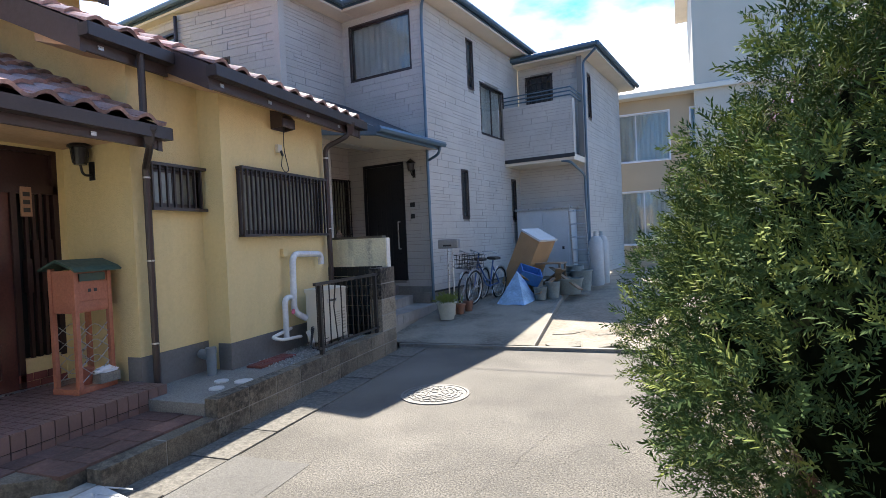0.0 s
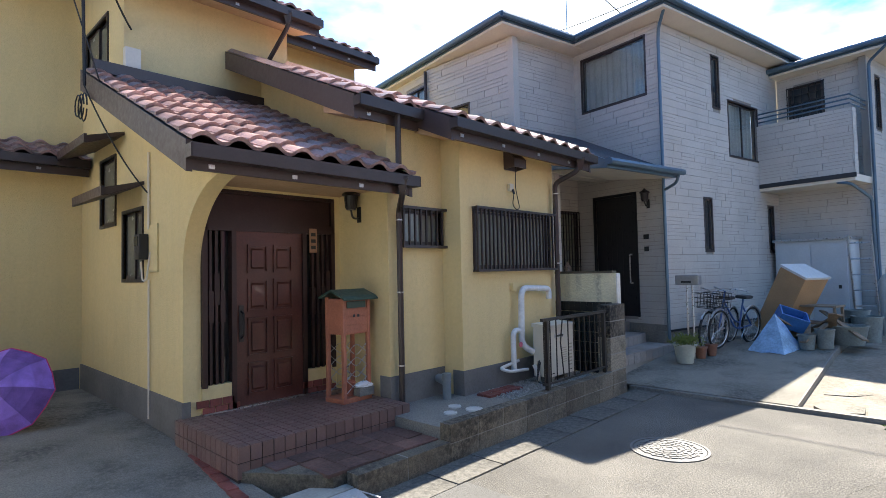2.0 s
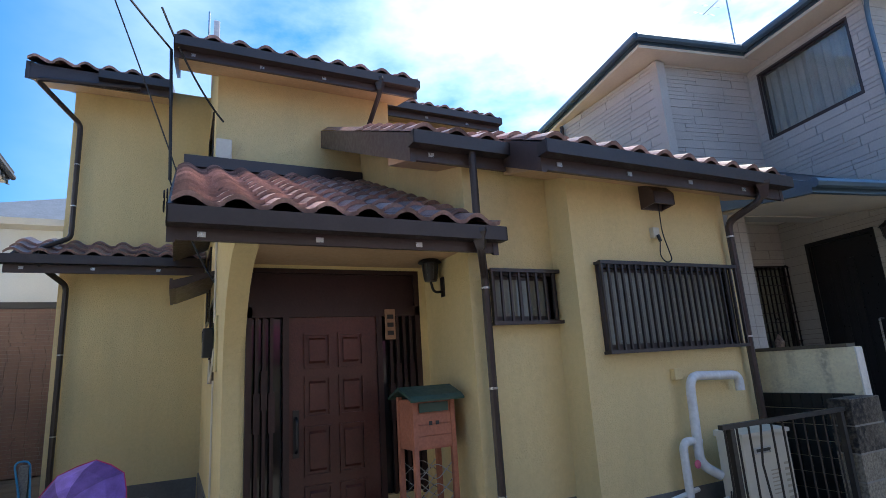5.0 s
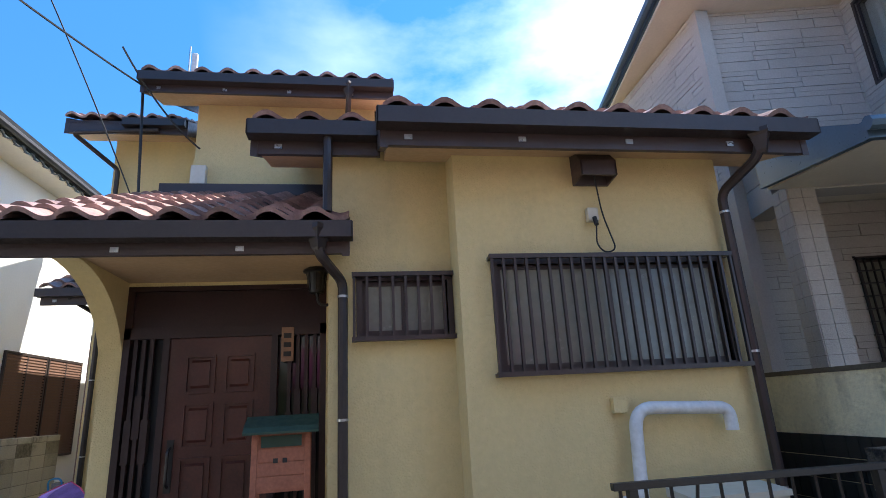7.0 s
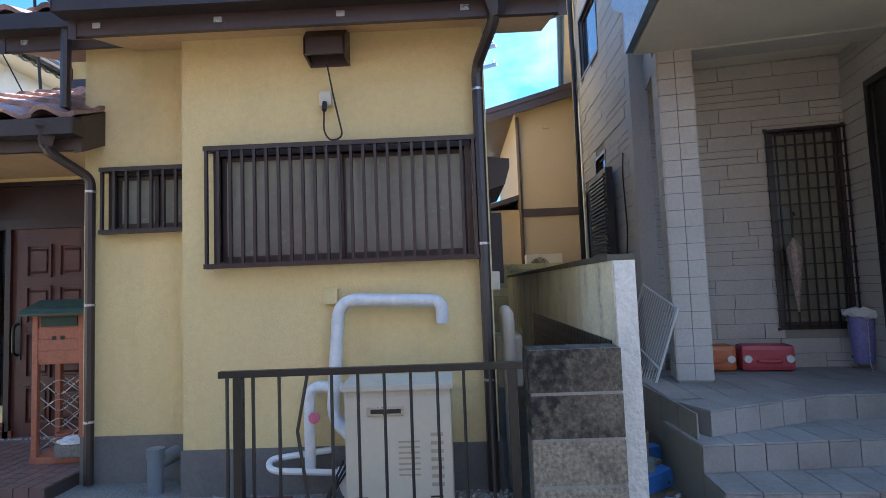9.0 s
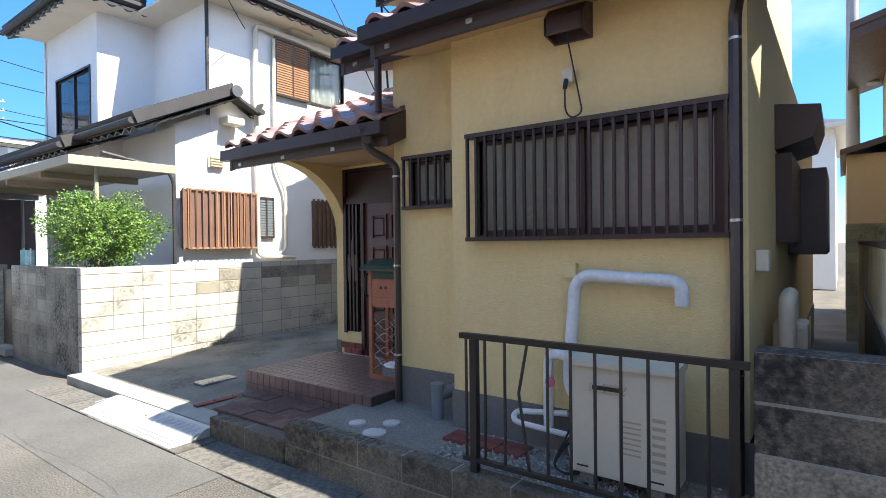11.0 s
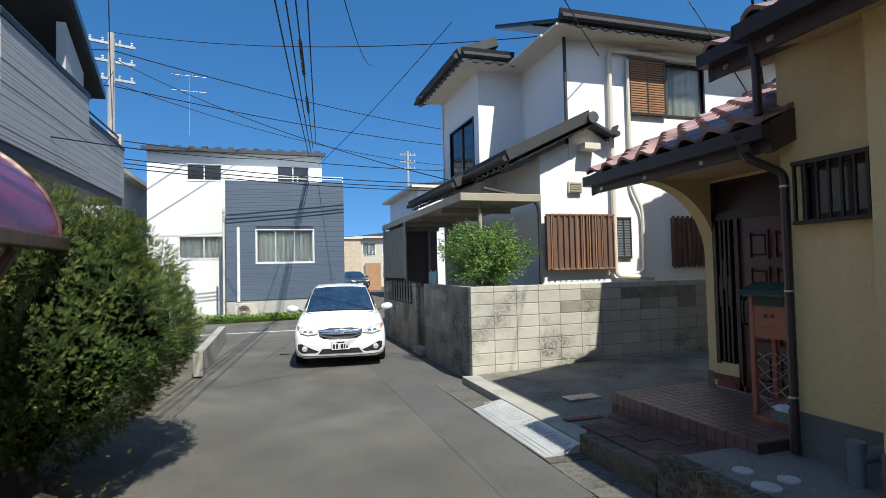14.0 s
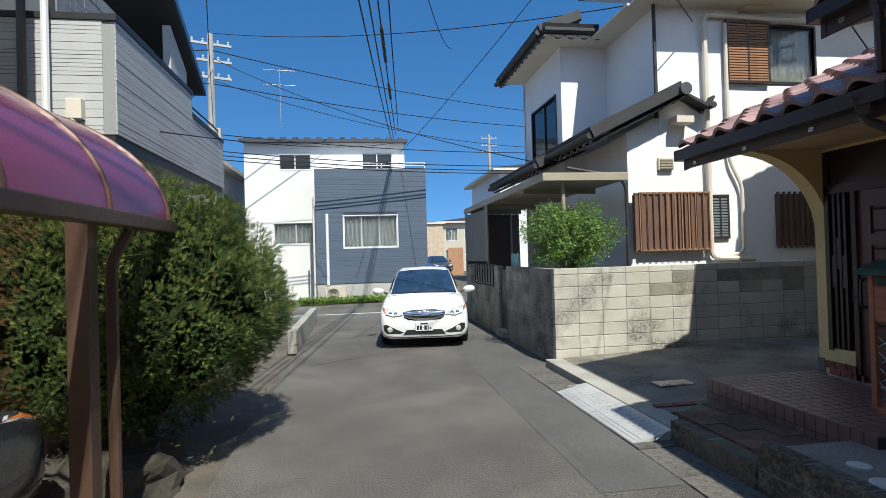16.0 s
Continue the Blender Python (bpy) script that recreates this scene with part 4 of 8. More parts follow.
box_part("coping", (-9.5, 7.325, 1.69, -3.6, 7.465, 1.725), mat("dark_coping", (0.12, 0.1, 0.07), 0.9, 0.2, 4, 40, 0.3, 80), gw)
dark_tile = mat("dark_wall_tile", (0.02, 0.02, 0.02), 0.4, 0.2, 4, 40)
b_ = bmesh.new()
bx(b_, 0.003, 0.0, 0.003, 0.097, 0.01, 0.147)
dme = mesh_of(b_, "wall_tile", dark_tile)
for i in range(30):
    for k in range(7):
        o = new("wall_tile", dme)
        o.parent, o.location = gw, (-3.72 - i * 0.1, 7.324, 1.12 - k * 0.15)


# ---- white house beyond the block wall ----
WHITEWALL = mat("white_render", (0.8, 0.8, 0.79), 0.85, 0.04, 0.8, 30, 0.6, 60)
GREYTILE = mat("grey_roof_tile", (0.075, 0.08, 0.088), 0.45, 0.2, 3, 40, 0.1, 60, rnd=0.2)
DARKBOARD = mat("dark_board", (0.035, 0.034, 0.035), 0.6, 0.15, 3, 40, 0.1, 60)
BEIGE_ALU = mat("beige_aluminium", (0.36, 0.32, 0.24), 0.5, 0.08, 3, 40)
SHUTTER = mat("shutter_wood", (0.3, 0.155, 0.08), 0.6, 0.15, 4, 40, 0.05, 60)
SHUTTER_DARK = mat("shutter_brown", (0.15, 0.085, 0.062), 0.55, 0.12, 4, 40, 0.05, 60)
white = thing("white_house", "two-storey house in white textured render with dark tile roofs", "house")


def wpart(axis, at0, at1, a0, b0, a1, b1, holes=()):
    return wall_part(axis, at0, at1, a0, b0, a1, b1, holes, WHITEWALL, white)


wpart("y", -2.55, -2.4, -15.0, 0.0, -6.36, 6.5, [(-9.75, 4.95, -7.82, 6.05), (-7.2, 1.75, -5.9, 2.75)])
wpart("y", -2.55, -2.4, -6.36, 0.0, -5.7, 3.9, [(-7.2, 1.75, -5.9, 2.75)])
wpart("x", -6.5, -6.36, -4.5, 3.3, -2.55, 6.5)
wpart("y", -4.65, -4.5, -6.36, 3.3, -5.27, 6.5)
wpart("x", -5.42, -5.27, -7.2, 3.3, -4.65, 6.5, [(-6.55, 4.2, -4.85, 5.35)])
wpart("x", -5.85, -5.7, -7.2, 0.0, -2.55, 3.9)
wpart("y", -7.3, -7.15, -15, 0, -5.27, 6.5)
g = bmesh.new()
prism(g, [(-6.36, 3.9), (-5.7, 3.9), (-5.7, 3.95), (-6.36, 4.27)], "y", -2.53, -2.42)
part("wall", g, WHITEWALL, white)


def grey_tile_mesh():
    b = bmesh.new()
    n = 8
    prof = [(0.3 * i / n, 0.03 * math.sin(2 * math.pi * i / n) + 0.03) for i in range(n + 1)]
    a, c, d = [[b.verts.new((x, y, z + l_)) for x, z in prof] for y, l_ in ((0, 0.02), (0.34, 0.0), (0, -0.005))]
    for i in range(n):
        b.faces.new((a[i], a[i + 1], c[i + 1], c[i]))
        b.faces.new((d[i], d[i + 1], a[i + 1], a[i]))
    me = mesh_of(b, "roof_tile", GREYTILE)
    me.polygons.foreach_set("use_smooth", [True] * len(me.polygons))
    me.set_sharp_from_angle(angle=radians(50))
    return me


GT = grey_tile_mesh()


def grey_roof(origin, along, upslope, length, rows, run, slope, parent):
    """A slope of wavy grey tiles: an eave from origin along a way, rising by slope towards upslope."""
    o, a, u = Vector(origin), Vector(along).normalized(), Vector(upslope).normalized()
    up = (u + Vector((0, 0, slope))).normalized()
    nrm = a.cross(up)
    rot = Matrix((a, up, nrm)).transposed().to_4x4()
    deck = bmesh.new()
    bx(deck, 0, -0.02, -0.06, length, run * math.hypot(1, slope), -0.01)
    rf = part("roof", deck, DARKBOARD, parent, "dark grey wavy tile roof")
    rf.matrix_basis = Matrix.Translation(o) @ rot
    for r in range(rows):
        for c in range(int(length / 0.3)):
            t = new("roof_tile", GT)
            t.parent = rf
            t.location = (c * 0.3 - 0.1, r * 0.285 - 0.06, 0.0)
    if rows * 0.285 < run * math.hypot(1, slope) - 0.3:
        rest = bmesh.new()
        bx(rest, 0, rows * 0.285, -0.01, length, run * math.hypot(1, slope), 0.03)
        part("roof_field", rest, GREYTILE, rf)
    fa = bmesh.new()
    bx(fa, -0.02, -0.03, -0.24, length + 0.02, 0.01, -0.03)
    part("fascia", fa, DARKBOARD, rf)
    ve = bmesh.new()
    bx(ve, -0.04, -0.03, -0.24, 0.0, run * math.hypot(1, slope), -0.03)
    part("bargeboard", ve, DARKBOARD, rf)
    gu = bmesh.new()
    tube(gu, [(0, -0.08, -0.1), (length, -0.08, -0.1)], 0.06)
    part("gutter", gu, DARKBOARD, rf, smooth=True)
    return rf


# lower roof falls towards the lane; upper roofs round the first floor
grey_roof((-4.95, -2.1, 3.76), (0, -1, 0), (-1, 0, 0), 2.3, 7, 1.78, 0.48, white)
grey_roof((-7.2, -2.5, 4.36), (0, 1, 0), (1, 0, 0), 0.4, 1, 0.5, 0.48, white)
grey_roof((-4.7, -4.4, 3.6), (0, -1, 0), (-1, 0, 0), 4.3, 4, 1.0, 0.42, white)
bar_part("ridge", [(-6.7, -2.04, 4.66), (-6.7, -4.5, 4.66)], 0.085, GREYTILE, white, seg=12)
bar_part("ridge_end", [(-6.7, -2.0, 4.68), (-6.7, -2.1, 4.68)], 0.115, GREYTILE, white, seg=14)
box_part("verge_soffit", (-6.9, -2.4, 4.08, -6.55, -2.1, 4.2), CREAM, white)
grey_roof((-15.0, -1.85, 6.42), (1, 0, 0), (0, -1, 0), 9.1, 4, 3.0, 0.4, white)
grey_roof((-4.72, -4.05, 6.42), (0, -1, 0), (-1, 0, 0), 3.6, 3, 0.9, 0.4, white)
grey_roof((-5.9, -4.0, 6.42), (1, 0, 0), (0, -1, 0), 1.2, 2, 0.6, 0.4, white)
for c in ((-15, -2.4, 6.35, -5.85, -1.85, 6.4), (-6.36, -4.5, 6.35, -5.8, -2.4, 6.4), (-6.36, -7.2, 6.36, -4.72, -3.95, 6.41)):
    box_part("soffit", c, CREAM, white)
window(white, pose(-7.82, -2.4, 4.95, 0, 0, 180), 1.93, 1.1, pane=GLASS, back=CURTAIN, depth=0.09)
window(white, pose(-5.9, -2.4, 1.75, 0, 0, 180), 1.3, 1.0, pane=FROST, bars=11, bar_mat=SHUTTER, bar_out=0.14, bar_r=0.012, label="window behind an upright brown lattice")
window(white, pose(-5.27, -6.55, 4.2, 0, 0, 90), 1.7, 1.15, pane=PANE_DARK)


def shutter_panel(parent, m, w, h, slats, name="shutter", wood=SHUTTER):
    """A louvred shutter: frame and slats; outwards is -y."""
    b = bmesh.new()
    for c in ((0, -0.05, 0, 0.04, 0, h), (w - 0.04, -0.05, 0, w, 0, h), (0.04, -0.05, 0, w - 0.04, 0, 0.05), (0.04, -0.05, h - 0.05, w - 0.04, 0, h), (w / 2 - 0.02, -0.048, 0.05, w / 2 + 0.02, -0.002, h - 0.05)):
        bx(b, *c)
    s = part(name, b, BROWN_ALU, parent)
    s.matrix_basis = m
    box_part("backing", (0.04, -0.012, 0.05, w - 0.04, -0.006, h - 0.05), wood, s)
    one = bmesh.new()
    bx(one, 0.04, -0.045, 0, w - 0.04, -0.015, (h - 0.1) / slats * 0.62)
    me = mesh_of(one, "slat", wood)
    for i in range(slats):
        o = new("slat", me)
        o.parent, o.location = s, (0, 0, 0.05 + (h - 0.1) * i / slats)
    return s


shutter_panel(white, pose(-7.78, -2.36, 4.9, 0, 0, 180), 0.92, 1.22, 22)
for x0, w in ((-5.72, 1.5), (-8.76, 1.5)):  # wide upright-slat shutters of the ground floor
    b = bmesh.new()
    bx(b, 0, -0.03, 0, w, 0.0, 1.02)
    sh = part("shutter", b, SHUTTER_DARK, white, "brown slat shutter")
    sh.matrix_basis = pose(x0, -2.395 + (0.09 if x0 > -6 else 0), 1.73, 0, 0, 180)
    for i in range(12):
        box_part("slat", (0.01 + i * w / 12, -0.075, -0.04, 0.045 + i * w / 12, -0.03, 1.06), SHUTTER_DARK, sh)
shutter_panel(white, pose(-11.8, -2.39, 1.0, 0, 0, 180), 1.4, 2.0, 34, "tall_shutter", SHUTTER_DARK)
shutter_panel(white, pose(-13.25, -2.39, 1.0, 0, 0, 180), 1.4, 2.0, 34, "tall_shutter", SHUTTER_DARK)
lv = shutter_panel(white, pose(-7.36, -2.395, 1.9, 0, 0, 180), 0.38, 0.85, 14, "louvre_window", GREYPIPE)
vent = bmesh.new()
prism(vent, [(-2.4, 6.3), (-2.4, 6.62), (-2.2, 6.5), (-2.12, 6.3)], "x", -8.65, -8.1)
part("extractor_hood", vent, CREAM, white)
box_part("wall_vent", (-6.6, -2.4, 3.23, -6.3, -2.33, 3.46), CREAM, white, bevel=0.01)
for k in range(4):
    box_part("vent_slat", (-6.58, -2.325, 3.25 + k * 0.05, -6.32, -2.31, 3.28 + k * 0.05), BEIGE_ALU, bpy.data.objects["wall_vent"])
for pts, r in (([(-9.6, -2.3, 6.12), (-7.3, -2.3, 6.2), (-7.3, -2.3, 1.55), (-8.2, -2.3, 1.5)], 0.05), ([(-7.75, -2.32, 6.05), (-7.75, -2.32, 3.4), (-8.0, -2.32, 2.9), (-8.0, -2.32, 1.62), (-7.4, -2.32, 1.55)], 0.035)):
    bar_part("duct", rounded(pts, 0.15), r, CREAM, white)
for pts in ([(-6.28, -2.32, 6.4), (-6.28, -2.32, 4.2)], [(-4.5, -2.4, 3.28), (-5.5, -2.32, 3.1), (-5.62, -2.32, 2.9), (-5.62, -2.32, 0.4)]):
    bar_part("downpipe", rounded(pts, 0.1), 0.035, DARKBOARD, white)
# carport over the gate
cp = thing("carport", "beige aluminium carport roof with slim posts over a gate", "carport")
box_part("beam", (-5.45, -1.98, 2.98, -3.86, -1.9, 3.12), BEIGE_ALU, cp, bevel=0.01)
box_part("beam", (-3.94, -9.1, 2.98, -3.86, -1.98, 3.12), BEIGE_ALU, cp, bevel=0.01)
box_part("roof_sheet", (-5.45, -9.1, 3.0, -3.94, -1.98, 3.01), mat("carport_sheet", (0.24, 0.2, 0.15), 0.4, 0.15, 2, 30), cp)
for y in (-3.3, -5.0, -6.7, -8.4):
    box_part("rafter", (-5.45, y - 0.03, 2.9, -3.94, y + 0.03, 3.0), BEIGE_ALU, cp)
for x, y in ((-4.3, -2.1), (-3.9, -6.3), (-3.9, -9.0), (-5.3, -9.0)):
    bar_part("post", [(x, y, 0), (x, y, 3.0)], 0.035, BEIGE_ALU, cp)
cs = bmesh.new()
n = 40
v0 = [[cs.verts.new((-3.9 + 0.012 * math.sin(i * 1.6), -9.0 + 2.6 * i / n, z)) for i in range(n + 1)] for z in (1.55, 2.9)]
for i in range(n):
    cs.faces.new((v0[0][i], v0[0][i + 1], v0[1][i + 1], v0[1][i]))
part("side_sheet", cs, mat("corrugated_sheet", (0.13, 0.125, 0.115), 0.45, 0.1, 3, 40), cp, "grey corrugated plastic sheet")
# added dark sheet in place of the carport's shaded depth; hides the far white house
box_part("back_panel", (-5.6, -9.2, 0.0, -3.95, -9.12, 2.95), SHUTTER_DARK, cp, "dark brown sheet standing for the shaded depth of the carport")
fence = thing("iron_fence", "black iron fence panel on a low block wall", "fence")
for z in (1.05, 1.42):
    bar_part("rail", [(-3.71, -7.33, z), (-3.71, -4.77, z)], 0.014, IRON, fence)
for i in range(9):
    y = -7.15 + i * 0.28
    box_part("panel", (-3.725, y, 1.0, -3.695, y + 0.16, 1.5), IRON, fence)
gate = thing("garden_gate", "dark metal garden gate between block pillars", "gate")
box_part("leaf", (-3.74, -4.33, 0.15, -3.7, -3.74, 1.4), IRON, gate)
box_part("step", (-3.9, -4.35, 0.0, -3.55, -3.72, 0.12), KERB, gate)

# ---- house in blue and white siding across the far street ----
BLUEWALL = mat("blue_siding", (0.085, 0.115, 0.16), 0.6, 0.06, 0.8, 30)
blue = thing("blue_house", "modern house with a blue-grey sided wing before a white upper storey", "house", pose(0, -14.6, 0))
WS = mat("white_siding", (0.72, 0.72, 0.7), 0.7, 0.04, 0.8, 30)
SEAM = mat("siding_seam", (0.04, 0.05, 0.07), 0.7)
clad(blue, "y", 0.0, 1, -3.4, 0.75, 1.0, 5.28, [(-2.2, 2.15, -0.1, 3.4)], name="board", ch=0.2, material=BLUEWALL, gap=SEAM, long=(4.5, 5.0), seed=21)
clad(blue, "x", -3.4, -1, -4.0, 0.75, -0.14, 5.28, [], name="board", ch=0.2, material=BLUEWALL, gap=SEAM, long=(4.5, 5.0), seed=22)
box_part("foundation", (-3.38, -3.9, 0, 0.98, -0.02, 0.75), mat("pale_cement", (0.42, 0.41, 0.38), 0.85, 0.08, 1.5, 40, 0.2, 80), blue)
box_part("flat_roof", (-3.4, -4.0, 5.2, 1.0, -0.1, 5.3), WS, blue)
bm = bmesh.new()
for z in (5.4, 5.5):
    bx(bm, -3.4, -0.08, z, 1.0, -0.04, z + 0.03)
for k in range(6):
    bx(bm, -3.4 + k * 0.87, -0.08, 5.3, -3.36 + k * 0.87, -0.04, 5.5)
part("parapet_rail", bm, WS, blue)
wall_part("y", -2.3, -2.15, -2.6, 0, 3.9, 6.75, [(-2.2, 5.55, -0.9, 6.3), (1.3, 5.6, 2.6, 6.25), (1.05, 2.4, 2.9, 3.3)], WS, blue)
wall_part("x", -2.75, -2.6, -8, 0, -2.15, 6.75, (), WS, blue)
wall_part("x", 3.9, 4.05, -8, 0, -2.15, 6.75, (), WS, blue)
bm = bmesh.new()
prism(bm, [(-1.8, 6.72), (-1.8, 6.86), (-8.5, 7.9), (-8.5, 7.7)], "x", -2.9, 4.2)
part("roof", bm, SLATE, blue)
for k in range(14):
    box_part("snow_guard", (-2.7 + k * 0.5, -2.15, 6.9, -2.45 + k * 0.5, -2.1, 6.99), SLATE, blue)
WFRAME = mat("white_frame", (0.7, 0.7, 0.7), 0.5, 0.03)
window(blue, pose(-0.1, 0.0, 2.15, 0, 0, 180), 2.1, 1.25, pane=GLASS, back=CURTAIN, panes=3, frame=WFRAME)
window(blue, pose(-0.9, -2.15, 5.55, 0, 0, 180), 1.3, 0.75, pane=PANE_DARK, frame=WFRAME)
window(blue, pose(2.6, -2.15, 5.6, 0, 0, 180), 1.3, 0.65, pane=PANE_DARK, frame=WFRAME)
window(blue, pose(2.9, -2.15, 2.4, 0, 0, 180), 1.85, 0.9, pane=GLASS, back=CURTAIN, frame=WFRAME)
bar_part("downpipe", [(1.06, 0.05, 4.2), (1.06, 0.05, 0.0)], 0.04, CREAM, blue)
bar_part("duct", [(0.55, 0.06, 3.5), (0.55, 0.06, 0.7)], 0.06, WS, blue)


def aircon(m, label):
    a_ = thing("air_conditioner", label, "air conditioner", m)
    b_ = bmesh.new()
    bx(b_, -0.4, -0.15, 0.06, 0.4, 0.15, 0.66)
    part("case", b_, HEATER, a_, bevel=0.012)
    for k in range(8):
        b_ = bmesh.new()
        r_ = 0.05 + k * 0.025
        tube(b_, [(-0.1 + r_ * math.cos(q * math.pi / 8), -0.158, 0.36 + r_ * math.sin(q * math.pi / 8)) for q in range(17)], 0.005, 5)
        part("grille_ring", b_, BLACKP, a_)
    for x in (-0.3, 0.3):
        box_part("foot", (x - 0.04, -0.16, 0.0, x + 0.04, 0.16, 0.06), BLACKP, a_)
    return a_


aircon(pose(0.25, -14.25, 0, 0, 0, 180), "beige air conditioner unit standing against a house wall")

# ---- sided house with a balcony on the other side of the lane ----
PALESIDING = mat("pale_siding", (0.46, 0.46, 0.45), 0.7, 0.04, 1, 30)
PGAP = mat("pale_siding_gap", (0.3, 0.3, 0.29), 0.8, 0.04)
side_house = thing("side_house", "house in pale grey horizontal siding with a jutting balcony", "house", pose(2.3, -0.27, 0))
clad(side_house, "x", 0.0, -1, -3.15, 3.38, 0.0, 4.82, [], name="board", ch=0.105, material=PALESIDING, gap=PGAP, long=(6, 7), seed=31)
clad(side_house, "x", 0.0, -1, -5.39, 3.38, -3.15, 4.4, [], name="board", ch=0.105, material=PALESIDING, gap=PGAP, long=(6, 7), seed=33)
clad(side_house, "y", 0.0, 1, 0.14, 3.38, 6.0, 4.82, [], name="board", ch=0.105, material=PALESIDING, gap=PGAP, long=(6.5, 7), seed=32)
box_part("balcony_base", (0.02, -5.39, 3.24, 6, -0.01, 3.38), BLACKP, side_house)
for c in ((-0.03, -3.18, 4.82, 0.14, 0.03, 4.9), (0.14, -0.1, 4.82, 6, 0.03, 4.9), (-0.03, -5.42, 4.4, 0.14, -3.18, 4.46)):
    box_part("balcony_cap", c, BLACKP, side_house)
box_part("balcony_post", (0.0, -5.42, 4.46, 0.16, -5.26, 4.72), PALESIDING, side_house)
for z in (4.55, 4.66):
    bar_part("balcony_rail", [(0.06, -5.3, z), (0.06, -3.2, z)], 0.018, BLACKP, side_house)
STONEGREY = mat("stone_siding", (0.28, 0.28, 0.28), 0.85, 0.2, 4, 20, 0.6, 30)
wall_part("x", 1.9, 2.05, -5.4, 0.0, -0.5, 6.2, (), PALESIDING, side_house)
wall_part("y", -0.65, -0.5, 2.05, 0.0, 9, 7.2, (), PALESIDING, side_house)
clad(side_house, "x", 1.0, -1, -4.2, 3.4, -0.65, 6.0, [], name="stone", ch=0.2, material=STONEGREY, gap=BLACKP, long=(0.3, 0.9), seed=34)
bm = bmesh.new()
prism(bm, [(-4.98, 3.4), (-4.0, 3.4), (-4.0, 6.45), (-4.98, 5.85)], "x", 0.6, 0.75)
part("wall", bm, PALESIDING, side_house)
bm = bmesh.new()
prism(bm, [(-5.71, 5.56), (-5.71, 5.72), (-0.4, 8.96), (-0.4, 8.8)], "x", 0.4, 7.0)
part("roof", bm, BLUEMETAL, side_house, "dark metal roof with a deep eave")
bm = bmesh.new()
prism(bm, [(-5.6, 5.57), (-5.6, 5.6), (-0.5, 8.72), (-0.5, 8.68)], "x", 0.45, 6.9)
part("soffit", bm, DARKBOARD, side_house)
bar_part("downpipe", [(0.75, 0.1, 5.3), (0.75, 0.1, 0.2)], 0.045, WS, side_house, "white downpipe")
bar_part("downpipe", [(1.0, 0.12, 5.3), (1.0, 0.12, 0.2)], 0.05, BROWN, side_house)
box_part("junction_box", (0.35, 0.01, 3.55, 0.53, 0.12, 3.8), CREAM, side_house, bevel=0.01)
bar_part("conduit", rounded([(0.45, 0.08, 3.55), (0.5, 0.08, 3.45), (1.1, 0.08, 3.4)], 0.08), 0.04, CREAM, side_house)

sheet("pavement_port", 0.95, 2.4, 3.0, 9.0, 0.02, mat("tan_concrete", (0.42, 0.31, 0.21), 0.85, 0.12, 1.2, 60, 0.3, 110, dark=(0.2, 0.15, 0.1), stain=0.4), "tan concrete floor under a canopy", 0.5)
# ---- purple bicycle-port canopy ----
PURPLE = bpy.data.materials.new("purple_polycarbonate")
PURPLE.use_nodes = True
pb = PURPLE.node_tree.nodes["Principled BSDF"]
pb.inputs["Base Color"].default_value = (0.26, 0.05, 0.12, 1)
pb.inputs["Roughness"].default_value = 0.18
pb.inputs["Transmission Weight"].default_value = 0.35
BRONZE = mat("bronze_aluminium", (0.11, 0.065, 0.045), 0.4, 0.1, 3, 40, metal=0.3)
can = thing("canopy", "curved purple polycarbonate canopy on bronze aluminium posts", "canopy", pose(0.72, 2.75, 0))


def arc(t):
    a_ = math.pi / 2 * t
    return 1.75 * (1 - math.cos(a_)), 2.05 + 0.95 * math.sin(a_)


sheet_bm = bmesh.new()
cols = [[sheet_bm.verts.new((arc(i / 14)[0], j * 0.6, arc(i / 14)[1])) for i in range(15)] for j in range(9)]
for j in range(8):
    for i in range(14):
        sheet_bm.faces.new((cols[j][i], cols[j][i + 1], cols[j + 1][i + 1], cols[j + 1][i]))
part("roof_sheet", sheet_bm, PURPLE, can, "faded purple plastic sheet", smooth=True).visible_shadow = False
for j in range(6):
    bar_part("rib", [(arc(i / 14)[0], j * 0.96, arc(i / 14)[1]) for i in range(15)], 0.018, BRONZE, can)
box_part("front_beam", (-0.05, -0.03, 1.96, 0.07, 4.85, 2.05), BRONZE, can, bevel=0.01)
box_part("back_beam", (1.7, -0.03, 2.9, 1.8, 4.85, 3.0), BRONZE, can)
for y in (0.95, 3.9):
    box_part("post", (0.1, y - 0.06, 0.0, 0.22, y + 0.06, 2.0), BRONZE, can, bevel=0.008)
bar_part("drainpipe", rounded([(0.0, 0.7, 1.95), (0.1, 0.72, 1.75), (0.1, 0.72, 0.0)], 0.05), 0.035, BRONZE, can)
# only its edge shows; length and height are set to shade the side house
g = bmesh.new()
holed(g, "x", 3.0, 3.15, 0.8, 0, 9.5, 6.3)
tagged(part("wall_east", g, CREAM), "plain cream house wall behind the canopy", "wall", kind="structure")
# unseen end wall, added as a shadow caster for the side house
g = bmesh.new()
holed(g, "y", 0.8, 0.95, 3.15, 0, 9.0, 6.3)
tagged(part("wall_south", g, CREAM), "unseen cream end wall added to shade the sided house", "wall", kind="structure")


